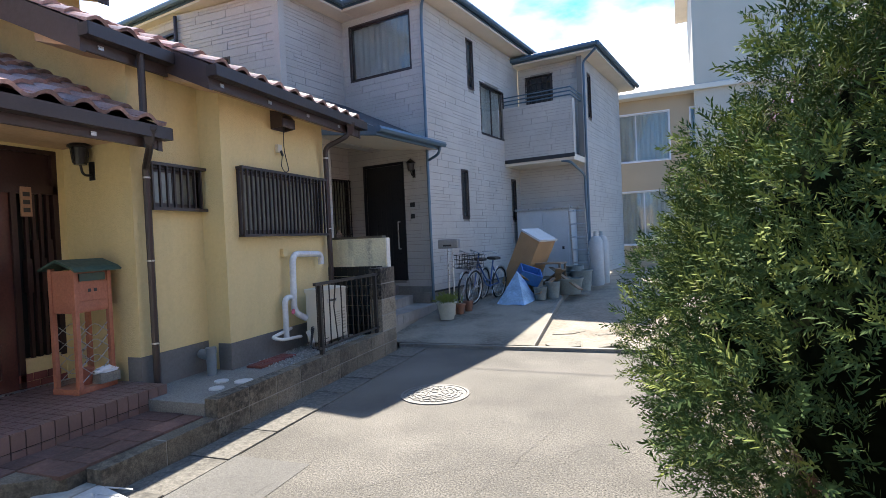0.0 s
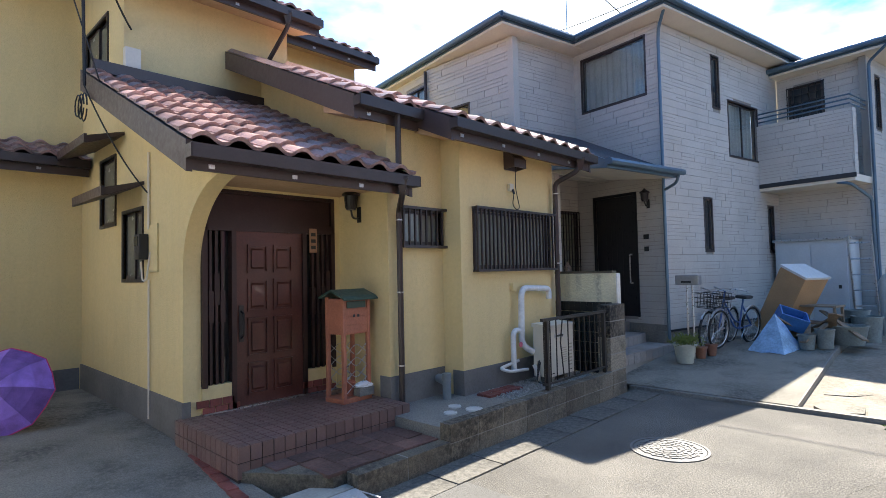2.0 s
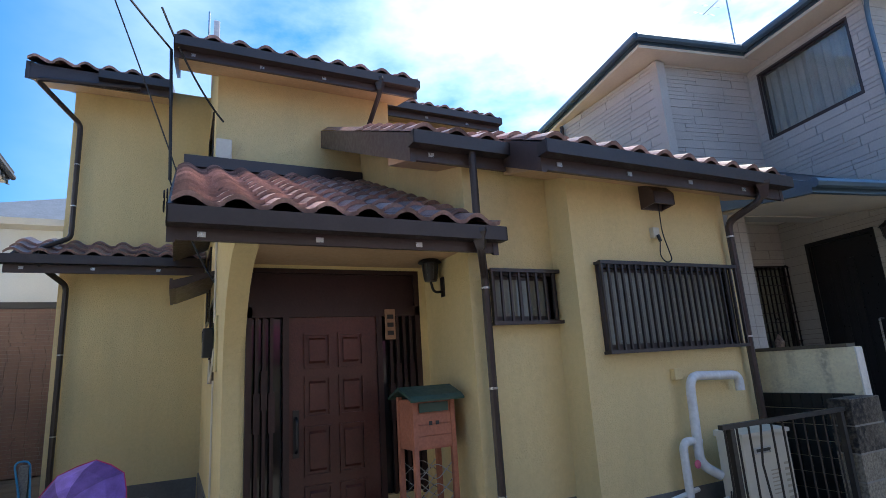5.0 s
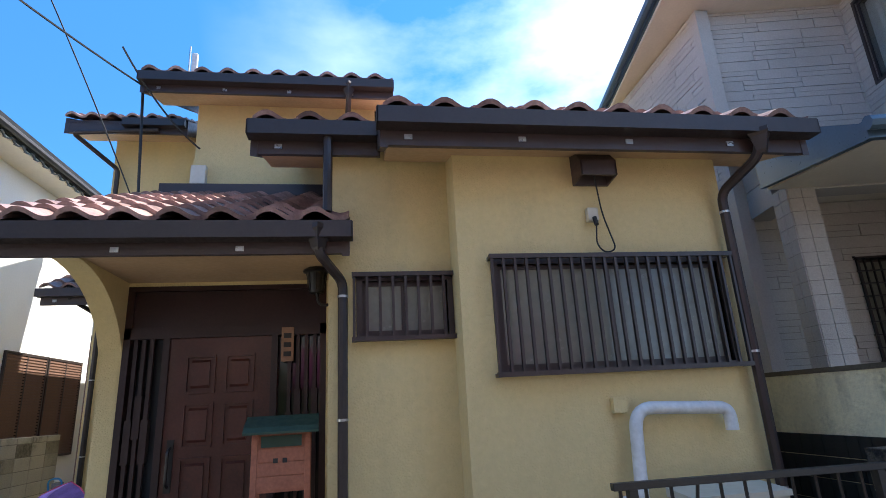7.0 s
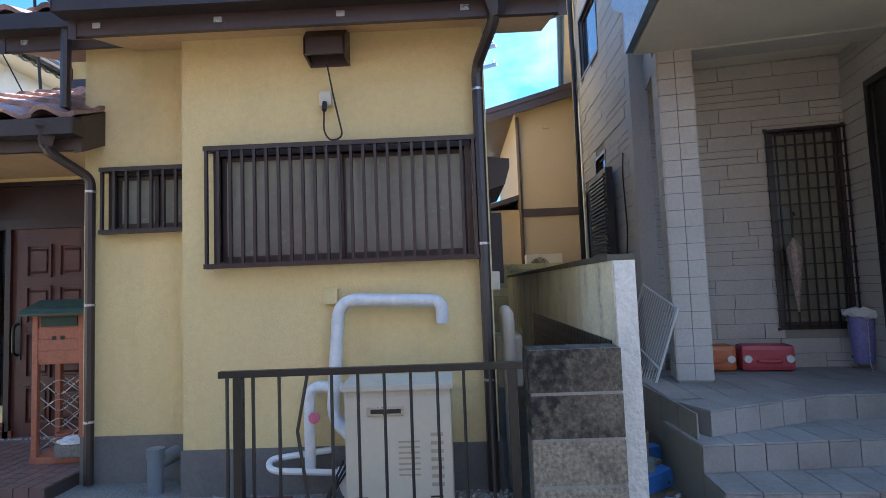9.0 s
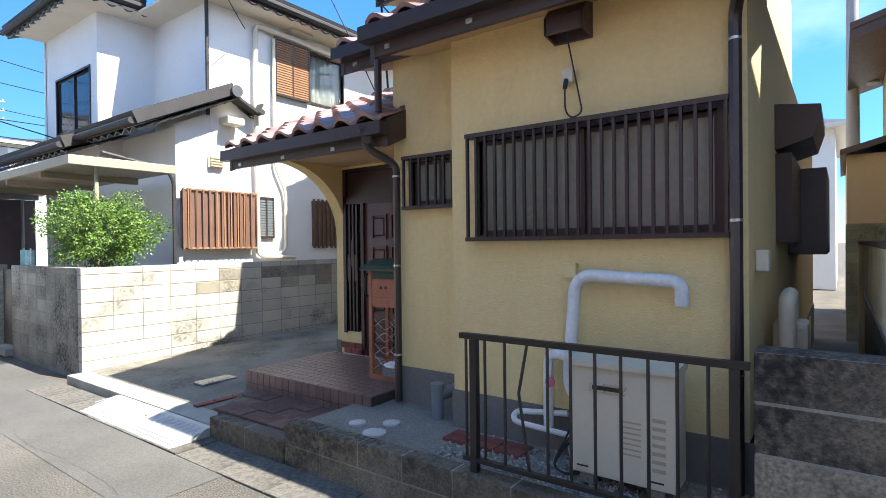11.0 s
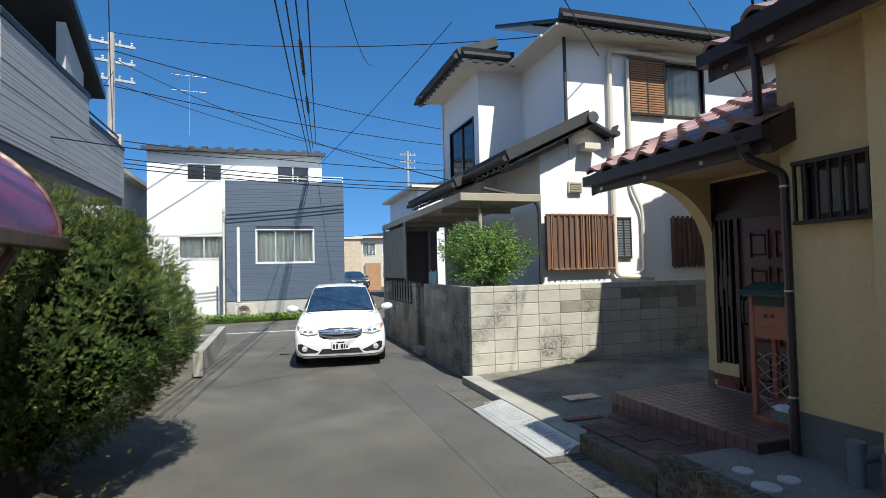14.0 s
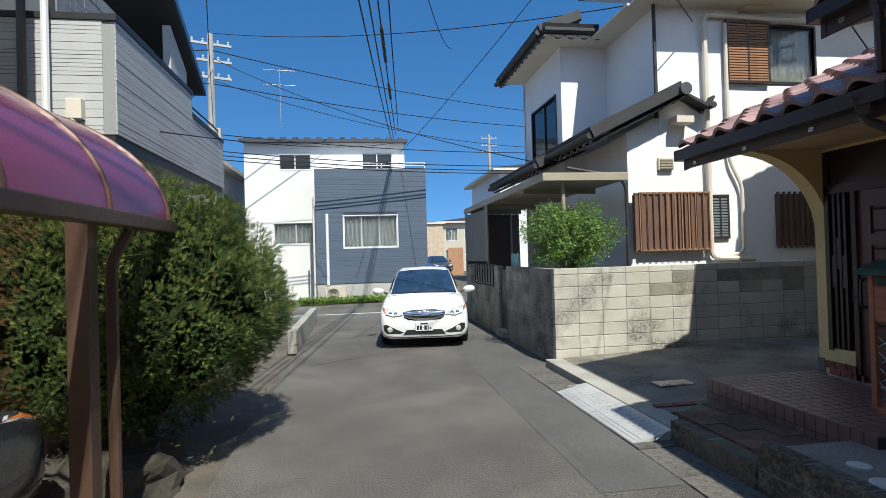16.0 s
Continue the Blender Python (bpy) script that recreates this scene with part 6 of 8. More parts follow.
def manhole(m, r, label):
    mh = thing("manhole_cover", label, "manhole", m)
    b_ = bmesh.new()
    lathe(b_, [(r * 1.1, -0.02), (r * 1.1, 0.006), (r * 1.02, 0.006), (r * 1.02, -0.004)], 40)
    part("rim", b_, CASTIRON, mh)
    b_ = bmesh.new()
    lathe(b_, [(r, -0.02), (r, 0.003), (0.01, 0.004)], 40)
    lid = part("lid", b_, CASTIRON, mh)
    b_ = bmesh.new()
    for ring in range(1, 6):
        rr_ = r * ring / 6.2
        n_ = 5 * ring + 1
        for q_ in range(n_):
            a_ = 2 * math.pi * q_ / n_ + ring
            bx(b_, rr_ - r * 0.05, -r * 0.085, 0.003, rr_ + r * 0.05, r * 0.085, 0.011, Matrix.Rotation(a_, 4, "Z") @ Matrix.Translation((0, 0, 0)) @ Matrix.Translation((rr_, 0, 0)) @ Matrix.Rotation(0.6 * (q_ % 3 - 1), 4, "Z") @ Matrix.Translation((-rr_, 0, 0)))
    tagged(part("raised_pattern", b_, CASTIRON, lid), kind="stuff")
    return mh


manhole(pose(-2.06, 5.28, 0.004), 0.33, "round cast iron manhole cover with a raised pattern")
for x, y, r in ((-3.8, 4.05, 0.07), (-3.95, 4.28, 0.07), (-3.71, 4.32, 0.09)):
    b = bmesh.new()
    lathe(b, [(r, -0.01), (r, 0.012), (r * 0.8, 0.016), (r * 0.75, 0.01), (r * 0.4, 0.012), (0.01, 0.012)], 20)
    cap_ = tagged(part("floor_drain", b, mat("pale_plastic", (0.5, 0.5, 0.48), 0.5, 0.1, 5, 40)), "small round pale drain cap set in cement", "floor drain", "floor drains")
    cap_.matrix_basis = pose(x, y, 0.312)
b = bmesh.new()
bx(b, -4.56, 0.99, 0.12, -4.12, 1.2, 0.142)
gra = thing("drain_grate", "rectangular steel drain cover in the driveway", "grate")
part("plate", b, STEEL, gra, bevel=0.003)
for i in range(9):
    for k in range(5):
        box_part("rib", (-4.54 + i * 0.046, 1.0 + k * 0.038, 0.142, -4.505 + i * 0.046, 1.025 + k * 0.038, 0.146), STEEL, gra)
for y0 in (0.68, 1.63):
    rp = thing("kerb_ramp", "ribbed metal kerb ramp plate laid at the driveway", "ramp", pose(-3.44, y0, 0.0), "kerb ramps")
    b = bmesh.new()
    prism(b, [(0.0, 0.0), (0.0, 0.1), (0.05, 0.1), (0.4, 0.015), (0.4, 0.0)], "y", 0.0, 0.93)
    part("plate", b, PLATE_METAL, rp, bevel=0.004)
    for i in range(20):
        b = bmesh.new()
        mm = Matrix.Translation((0.05, 0.03 + i * 0.046, 0.1)) @ Matrix.Rotation(math.atan2(0.085, 0.35), 4, "Y") @ Matrix.Rotation(0.5 * (1 if i % 2 else -1), 4, "Z")
        bx(b, 0.03, 0, 0.0, 0.2, 0.012, 0.005, mm)
        part("rib", b, PLATE_METAL, rp)
    for k in range(3):
        b = bmesh.new()
        bx(b, 0.25 + k * 0.045, 0.0, 0.001, 0.265 + k * 0.045, 0.93, 0.005, Matrix.Translation((0.05, 0, 0.1)) @ Matrix.Rotation(math.atan2(0.085, 0.35), 4, "Y"))
        part("ridge", b, PLATE_METAL, rp)
# brick edging and pavers of the entry bed
PAVER = mat("paver", (0.13, 0.07, 0.055), 0.85, 0.25, 4, 40, 0.4, 80, dark=(0.03, 0.025, 0.02), stain=0.6, rnd=0.3)
bed = thing("paver_bed", "dark mossy brick pavers below the porch", "paving", kind="structure")
b = bmesh.new()
bx(b, 0.004, 0.004, 0, 0.206, 0.206, 0.03)
me = mesh_of(b, "paver", PAVER, bevel=0.006)
for i in range(3):
    for k in range(8):
        if 2.02 + k * 0.21 > 2.02 + (i + 1) * 0.13:
            o = new("paver", me)
            o.parent, o.location = bed, (-4.18 + i * 0.21, 1.98 + k * 0.204, 0.182 + 0.003 * ((i + k) % 3))
b = bmesh.new()
bx(b, 0.003, 0.003, 0, 0.097, 0.207, 0.03)
me = mesh_of(b, "brick", REDBRICK, bevel=0.005)
for k in range(7):
    o = new("brick", me)
    o.parent, o.matrix_basis = bed, pose(-4.9 + k * 0.205, 1.92 - k * 0.022, 0.125 - 0.006 * k, 0, 0, 86)
for k in range(6):
    o = new("brick", me)
    o.parent, o.location = bed, (-4.1 + (k % 2) * 0.11, 4.82 + (k // 2) * 0.215, 0.305)
stones = np.stack([rs.uniform(-4.15, -3.6, 900), rs.uniform(4.9, 6.8, 900), rs.uniform(0.31, 0.325, 900)], axis=1)
gravel = thing("gravel", "small grey gravel behind the railing", "gravel", kind="stuff")
b = bmesh.new()
bmesh.ops.create_icosphere(b, subdivisions=1, radius=1.0)
tv = np.array([v.co[:] for v in b.verts])
tf = [[v.index for v in f.verts] for f in b.faces]
b.free()
vs, fs = [], []
for i, pnt in enumerate(stones):
    s_ = rs.uniform(0.006, 0.016, 3)
    fs += [[q + len(vs) for q in f] for f in tf]
    vs += [tuple(pnt + t * s_) for t in tv]
me = bpy.data.meshes.new("pebbles")
me.from_pydata(vs, [], fs)
me.materials.append(mat("pebble", (0.3, 0.29, 0.27), 0.85, 0.3, 20, 60))
o = new("pebbles", me)
o.parent = gravel
tagged(o, kind="stuff")
# cracks and patches in the lane
CRACK = mat("crack", (0.085, 0.08, 0.074), 0.95, 0.2)
for seed, (x, y), (dx, dy), n in ((1, (-0.2, 4.3), (-0.045, -0.035), 36), (2, (-1.1, 3.0), (0.012, 0.05), 60), (3, (-2.35, -8.0), (0.0, 0.06), 190), (5, (-3.0, 7.3), (0.06, 0.0), 42), (6, (-2.2, 1.2), (0.05, 0.012), 40), (7, (-1.7, -1.8), (0.03, 0.045), 34), (8, (-0.9, 5.6), (0.02, -0.05), 40), (9, (-2.0, 5.2), (0.035, 0.03), 30)):
    rg = random.Random(seed)
    b = bmesh.new()
    prev = None
    for k in range(n):
        x, y = x + dx + rg.uniform(-0.022, 0.022), y + dy + rg.uniform(-0.022, 0.022)
        w_ = rg.uniform(0.0006, 0.002)
        cur = (b.verts.new((x - w_, y + w_, 0.0075)), b.verts.new((x + w_, y - w_, 0.0075)))
        if prev:
            b.faces.new((prev[0], prev[1], cur[1], cur[0]))
        prev = cur
    tagged(part("crack", b, CRACK), "thin dark crack in the asphalt", "crack", kind="structure")
b = bmesh.new()
bx(b, -3.2, -10.15, 0.0, 6, -10.0, 0.002)
tagged(part("road_line", b, mat("road_paint", (0.55, 0.55, 0.53), 0.8, 0.2, 4, 30)), "worn white line across the lane's mouth", "road line", kind="structure")

# ---- things before the yellow house ----
MAILWOOD = mat("mailbox_wood", (0.36, 0.13, 0.075), 0.6, 0.2, 4, 50, 0.1, 60)
mb = thing("mailbox", "red-brown wooden mailbox on legs with a green sheet roof", "mailbox", pose(-4.82, 3.53, 0.4, 0, 0, 4))
for x in (-0.13, 0.13):
    for y in (-0.17, 0.17):
        box_part("leg", (x - 0.02, y - 0.02, 0.0, x + 0.02, y + 0.02, 1.12), MAILWOOD, mb, bevel=0.004)
box_part("box", (-0.135, -0.18, 0.72, 0.135, 0.18, 1.1), MAILWOOD, mb, bevel=0.005)
for k in range(3):
    box_part("board", (0.135, -0.165, 0.74 + k * 0.085, 0.143, 0.165, 0.82 + k * 0.085), MAILWOOD, mb)
box_part("slot_flap", (0.13, -0.13, 1.0, 0.145, 0.13, 1.07), mat("green_metal", (0.02, 0.06, 0.045), 0.4, 0.1, 4, 40), mb, "dark green slot flap")
for k in range(2):
    box_part("bar", (0.143, -0.05 + k * 0.06, 0.9, 0.145, -0.02 + k * 0.06, 0.93), BLACKP, mb)
b = bmesh.new()
pr = [(-0.2, 1.12), (0.0, 1.2), (0.19, 1.13), (0.23, 1.1), (0.225, 1.085), (0.18, 1.11), (0.0, 1.18), (-0.2, 1.1)]
prism(b, pr, "x", -0.24, 0.24)
roof_ = part("roof", b, mat("green_sheet", (0.03, 0.075, 0.06), 0.5, 0.15, 4, 40), mb, "weathered green sheet roof")
roof_.matrix_basis = pose(0, 0, 0, 0, 0, -90)
box_part("base_rail", (-0.15, -0.2, 0.0, 0.15, 0.2, 0.05), MAILWOOD, mb, bevel=0.004)
for x in (-0.13, 0.13):
    for k in range(4):
        bar_part("wire_scroll", rounded([(x, -0.14, 0.1 + k * 0.14), (x, 0.0, 0.2 + k * 0.14), (x, 0.14, 0.1 + k * 0.14)], 0.06), 0.004, STEEL, mb, seg=5)
        bar_part("wire_scroll", rounded([(x, -0.14, 0.24 + k * 0.12), (x, 0.0, 0.12 + k * 0.12), (x, 0.14, 0.24 + k * 0.12)], 0.06), 0.004, STEEL, mb, seg=5)
b = bmesh.new()
lathe(b, [(0.05, 0), (0.07, 0.14), (0.075, 0.14), (0.07, 0.15), (0.05, 0.13)], 16)
o = tagged(part("clay_pot", b, mat("terracotta", (0.3, 0.1, 0.06), 0.8, 0.15, 5, 50), smooth=True), "small terracotta pot inside a mailbox stand", "pot")
o.matrix_basis = pose(-4.8, 3.52, 0.45)
b = bmesh.new()
bx(b, -0.06, -0.1, 0, 0.06, 0.1, 0.09)
o = tagged(part("concrete_brick", b, CONCRETE, bevel=0.006), "grey concrete brick on a mailbox stand", "brick")
o.matrix_basis = pose(-4.7, 3.64, 0.45)
b = bmesh.new()
bmesh.ops.create_icosphere(b, subdivisions=3, radius=1)
for v in b.verts:
    v.co = Vector((v.co.x * 0.07, v.co.y * 0.11, max(0, v.co.z) * 0.05)) * (1 + 0.35 * noise.noise(v.co * 4))
o = tagged(part("white_cloth", b, mat("white_cloth", (0.7, 0.7, 0.7), 0.9, 0.08), smooth=True), "crumpled white cloth on a brick", "cloth")
o.matrix_basis = pose(-4.7, 3.64, 0.545)

rail = thing("railing", "black iron railing with one bent bar on a block wall", "railing", pose(-3.48, 5.28, 0.36))
box_part("top_rail", (-0.02, 0.0, 0.80, 0.02, 1.56, 0.835), IRON, rail, bevel=0.003)
box_part("bottom_rail", (-0.02, 0.02, 0.06, 0.02, 1.56, 0.085), IRON, rail, bevel=0.003)
for y in (0.1, 1.5):
    box_part("post", (-0.022, y - 0.022, 0.0, 0.022, y + 0.022, 0.8), IRON, rail)
for k in range(11):
    y = 0.04 + k * 0.135
    if k == 3:
        bar_part("baluster", [(0, y + 0.02, 0.08), (0, y - 0.045, 0.52), (0, y + 0.01, 0.8)], 0.009, IRON, rail, "bent iron bar", 6)
    else:
        bar_part("baluster", [(0, y, 0.08), (0, y, 0.8)], 0.009, IRON, rail, seg=6)

ht = thing("water_heater", "cream gas water heater cabinet on the ground by the wall", "water heater", pose(-3.88, 5.86, 0.33))
box_part("case", (-0.12, 0.0, 0.06, 0.12, 0.6, 0.7), HEATER, ht, bevel=0.012)
b = bmesh.new()
prism(b, [(-0.13, 0.69), (0.14, 0.69), (0.14, 0.72), (-0.13, 0.74)], "y", -0.01, 0.61)
part("lid", b, HEATER, ht)
box_part("exhaust", (0.12, 0.13, 0.55, 0.128, 0.34, 0.6), STEEL, ht, "steel exhaust slot", 0.003)
box_part("slot", (0.1285, 0.15, 0.563, 0.131, 0.32, 0.587), BLACKP, ht)
for k in range(7):
    box_part("label_line", (0.121, 0.3, 0.22 + k * 0.03, 0.1225, 0.42, 0.23 + k * 0.03), BEIGE_ALU, ht)
    box_part("label_line", (0.121, 0.48, 0.16 + k * 0.045, 0.1225, 0.55, 0.18 + k * 0.045), BEIGE_ALU, ht)
for k in range(2):
    box_part("foot_slot", (0.121, 0.05 + k * 0.42, 0.1, 0.1225, 0.12 + k * 0.42, 0.11), BLACKP, ht)
    box_part("foot", (-0.1, 0.06 + k * 0.4, 0.0, 0.1, 0.14 + k * 0.4, 0.06), CONCRETE, ht)
pipes = thing("wrapped_pipes", "thick white wrapped pipes on a yellow wall", "pipe")
WRAP = mat("pipe_wrap", (0.62, 0.63, 0.63), 0.5, 0.12, 6, 30, 0.5, 30)
bar_part("pipe", rounded([(-4.1, 6.42, 1.36), (-4.1, 6.42, 1.5), (-4.1, 5.77, 1.53), (-4.08, 5.72, 0.8), (-4.0, 5.86, 0.7)], 0.13, 7), 0.04, WRAP, pipes, seg=12)
bar_part("pipe", rounded([(-4.1, 5.78, 0.98), (-4.1, 5.57, 1.0), (-4.1, 5.57, 0.5)], 0.09, 6), 0.035, WRAP, pipes, seg=12)
bar_part("pipe", rounded([(-4.05, 5.8, 0.48), (-4.0, 5.35, 0.52), (-4.12, 5.3, 0.55), (-4.12, 5.7, 0.6)], 0.08), 0.02, WHITEPIPE, pipes)
bar_part("pipe", rounded([(-3.95, 5.8, 0.55), (-3.9, 5.82, 0.42), (-3.95, 5.9, 0.33)], 0.06), 0.028, WHITEPIPE, pipes)
box_part("pipe_box", (-4.2, 5.66, 1.5, -4.15, 5.75, 1.6), YELLOW, pipes, bevel=0.006)
b = bmesh.new()
lathe(b, [(0.02, -0.006), (0.035, -0.004), (0.035, 0.004), (0.02, 0.006)], 10)
o = part("valve_wheel", b, mat("pink_plastic", (0.55, 0.12, 0.2), 0.5, 0.1), pipes, "pink valve wheel")
o.matrix_basis = pose(-4.02, 5.62, 0.82, 0, 90, 0)
for k in range(3):
    bar_part("cable", rounded([(-3.9, 5.82 + 0.03 * k, 0.6), (-3.85, 5.7, 0.34), (-3.8, 5.85, 0.33), (-3.9, 5.9 + 0.05 * k, 0.4)], 0.1), 0.007, CABLE, pipes, seg=5)
sp = thing("vent_pipe", "short grey plastic vent pipe at the foot of a wall", "pipe")
bar_part("riser", [(-4.27, 4.5, 0.3), (-4.27, 4.5, 0.58)], 0.05, GREYPIPE, sp, seg=14)
bar_part("elbow", rounded([(-4.27, 4.5, 0.5), (-4.45, 4.55, 0.52)], 0.05), 0.05, GREYPIPE, sp, seg=14)
bar_part("collar", [(-4.27, 4.5, 0.54), (-4.27, 4.5, 0.6)], 0.056, GREYPIPE, sp, seg=14)
# vent hood, socket and lead
vh = thing("vent_hood", "dark brown extractor vent hood under the eaves", "vent", pose(-4.2, 5.6, 3.08))
b = bmesh.new()
prism(b, [(0.0, 0.0), (0.0, 0.25), (0.06, 0.25), (0.17, 0.13), (0.17, 0.02), (0.15, 0.02), (0.15, 0.12), (0.05, 0.2), (0.02, 0.0)], "y", 0.0, 0.26)
part("hood", b, BROWN, vh)
for y in (-0.004, 0.25):
    b = bmesh.new()
    prism(b, [(0.0, 0.0), (0.0, 0.25), (0.06, 0.25), (0.17, 0.13), (0.17, 0.02)], "y", y, y + 0.014)
    part("cheek", b, BROWN, vh)
box_part("grille", (0.0, 0.02, 0.02, 0.02, 0.24, 0.2), BLACKP, vh)
sk = thing("outdoor_socket", "pale outdoor socket with a black lead", "socket")
box_part("cover", (-4.2, 5.66, 2.8, -4.15, 5.74, 2.9), HEATER, sk, bevel=0.008)
bar_part("plug", [(-4.14, 5.7, 2.82), (-4.12, 5.7, 2.76)], 0.016, BLACKP, sk)
bar_part("lead", rounded([(-4.12, 5.7, 2.78), (-4.14, 5.69, 2.62), (-4.12, 5.74, 2.55), (-4.12, 5.82, 2.58), (-4.14, 5.76, 2.85), (-4.1, 5.72, 3.12)], 0.08), 0.006, CABLE, sk, seg=5)
# downpipes of the yellow house


def brackets(x, y, zs_):
    for z_ in zs_:
        bar_part("pipe_clip", [(x, y, z_ - 0.008), (x, y, z_ + 0.008)], 0.038, STEEL, house, seg=10)


def hopper(x, y, z):
    b_ = bmesh.new()
    lathe(b_, [(0.03, -0.14), (0.045, -0.12), (0.075, -0.02), (0.09, 0.0), (0.09, 0.03)], 4, (x, y, z))
    part("hopper", b_, BROWN_ALU, house)


bar_part("downpipe", rounded([(-4.3, 3.85, 3.5), (-4.3, 3.85, 2.92)], 0.05), 0.033, BROWN_ALU, house)
bar_part("downpipe", rounded([(-4.19, 3.8, 2.72), (-4.19, 3.8, 2.6), (-4.42, 3.95, 2.45), (-4.42, 3.95, 2.3), (-4.42, 3.95, 0.33)], 0.06), 0.033, BROWN_ALU, house)
brackets(-4.42, 3.95, (2.35, 1.55, 0.75))
hopper(-4.19, 3.8, 2.75)
bar_part("downpipe", rounded([(-3.78, 6.82, 3.3), (-3.8, 6.8, 3.15), (-4.12, 6.7, 3.0), (-4.12, 6.7, 2.8), (-4.12, 6.7, 0.33)], 0.08), 0.035, BROWN_ALU, house)
brackets(-4.12, 6.7, (2.85, 1.85, 1.0))
hopper(-3.78, 6.82, 3.3)
bar_part("downpipe", rounded([(-6.68, 3.95, 5.45), (-6.7, 3.95, 5.3), (-7.2, 3.9, 4.9), (-7.2, 3.9, 4.5)], 0.08), 0.033, BROWN_ALU, house)
hopper(-6.69, 3.95, 5.46)
bar_part("downpipe", rounded([(-8.55, 1.1, 5.8), (-8.6, -0.1, 5.75), (-9.12, 0.35, 5.4), (-9.12, 0.35, 3.75), (-8.7, 0.1, 3.5), (-8.72, 0.1, 3.3), (-9.12, 0.35, 3.1), (-9.12, 0.35, 0.2)], 0.08), 0.035, BROWN_ALU, house)
brackets(-9.12, 0.35, (4.8, 4.2, 2.2, 1.2))
# meter, cabinet and service leads
mt = thing("electricity_meter", "black electricity meter on a cream board with leads", "meter", pose(-6.4, 2.03, 1.85))
box_part("board", (-0.02, -0.02, -0.02, 0.3, 0.0, 0.5), YELLOW, mt, bevel=0.004)
box_part("case", (-0.12, -0.12, 0.12, 0.06, -0.02, 0.4), BLACKP, mt, bevel=0.015)
box_part("dial", (-0.09, -0.126, 0.27, 0.03, -0.12, 0.37), PANE_DARK, mt)
bar_part("lead", rounded([(0.1, -0.02, 0.2), (0.08, -0.05, -0.1), (-0.05, -0.05, -0.12), (-0.1, -0.05, 0.1)], 0.06), 0.01, CREAM, mt, seg=6)
bar_part("conduit", [(0.05, -0.02, 0.45), (0.05, -0.02, 1.3)], 0.012, CREAM, mt, seg=6)
bar_part("conduit", [(0.05, -0.02, -0.1), (0.05, -0.02, -1.6)], 0.01, CREAM, mt, seg=6)
b = bmesh.new()
bx(b, -7.3, 2.02, 4.36, -7.2, 2.2, 4.61)
tagged(part("cable_box", b, CREAM, bevel=0.012), "cream cable box on an upper wall", "cable box")


def wire(name, a, z, sag, r, label, n=16):
    """A hanging line between two points."""
    a, z = Vector(a), Vector(z)
    b_ = bmesh.new()
    tube(b_, [a.lerp(z, i / n) - Vector((0, 0, sag * 4 * (i / n) * (1 - i / n))) for i in range(n + 1)], r, 5)
    return tagged(part(name, b_, CABLE), label, "cable")


KNOT = (-6.9, 1.5, 5.5)
wire("service_cable", (-0.5, -1.6, 6.9), KNOT, 0.35, 0.012, "black service cable hanging to the yellow house")
wire("service_cable", KNOT, (-7.0, 1.55, 3.95), -0.02, 0.018, "grey service lead down to the porch roof")
wire("service_cable", (-6.5, 1.4, 5.75), (-7.25, 2.1, 4.85), 0.12, 0.012, "black lead into an upper wall")
wire("service_cable", (-6.0, 0.6, 6.5), (-6.7, 1.65, 3.85), -0.05, 0.008, "thin twisted lead to the porch roof")
wire("service_cable", (-7.0, 1.55, 3.95), (-6.35, 2.0, 2.7), 0.1, 0.009, "thin lead down to the meter")
for k in range(3):
    b = bmesh.new()
    tube(b, [(-7.05 + 0.12 * math.cos(a_ * 0.5), 1.5 + 0.03 * k, 3.72 + (0.12 + 0.02 * k) * math.sin(a_ * 0.5)) for a_ in range(13)], 0.008, 5)
    tagged(part("cable_loop", b, CABLE), "loop of slack cable at a roof corner", "cable")

# ---- forecourt clutter ----
RUST = mat("rusty_steel", (0.16, 0.09, 0.055), 0.7, 0.25, 6, 40)
BIKE_GREY = mat("bike_grey", (0.4, 0.4, 0.42), 0.35, 0.1, 4, 40, metal=0.5)
zg = lambda y: 0.06 + min(0.34, max(0, (y - 7.62)) * 0.105)


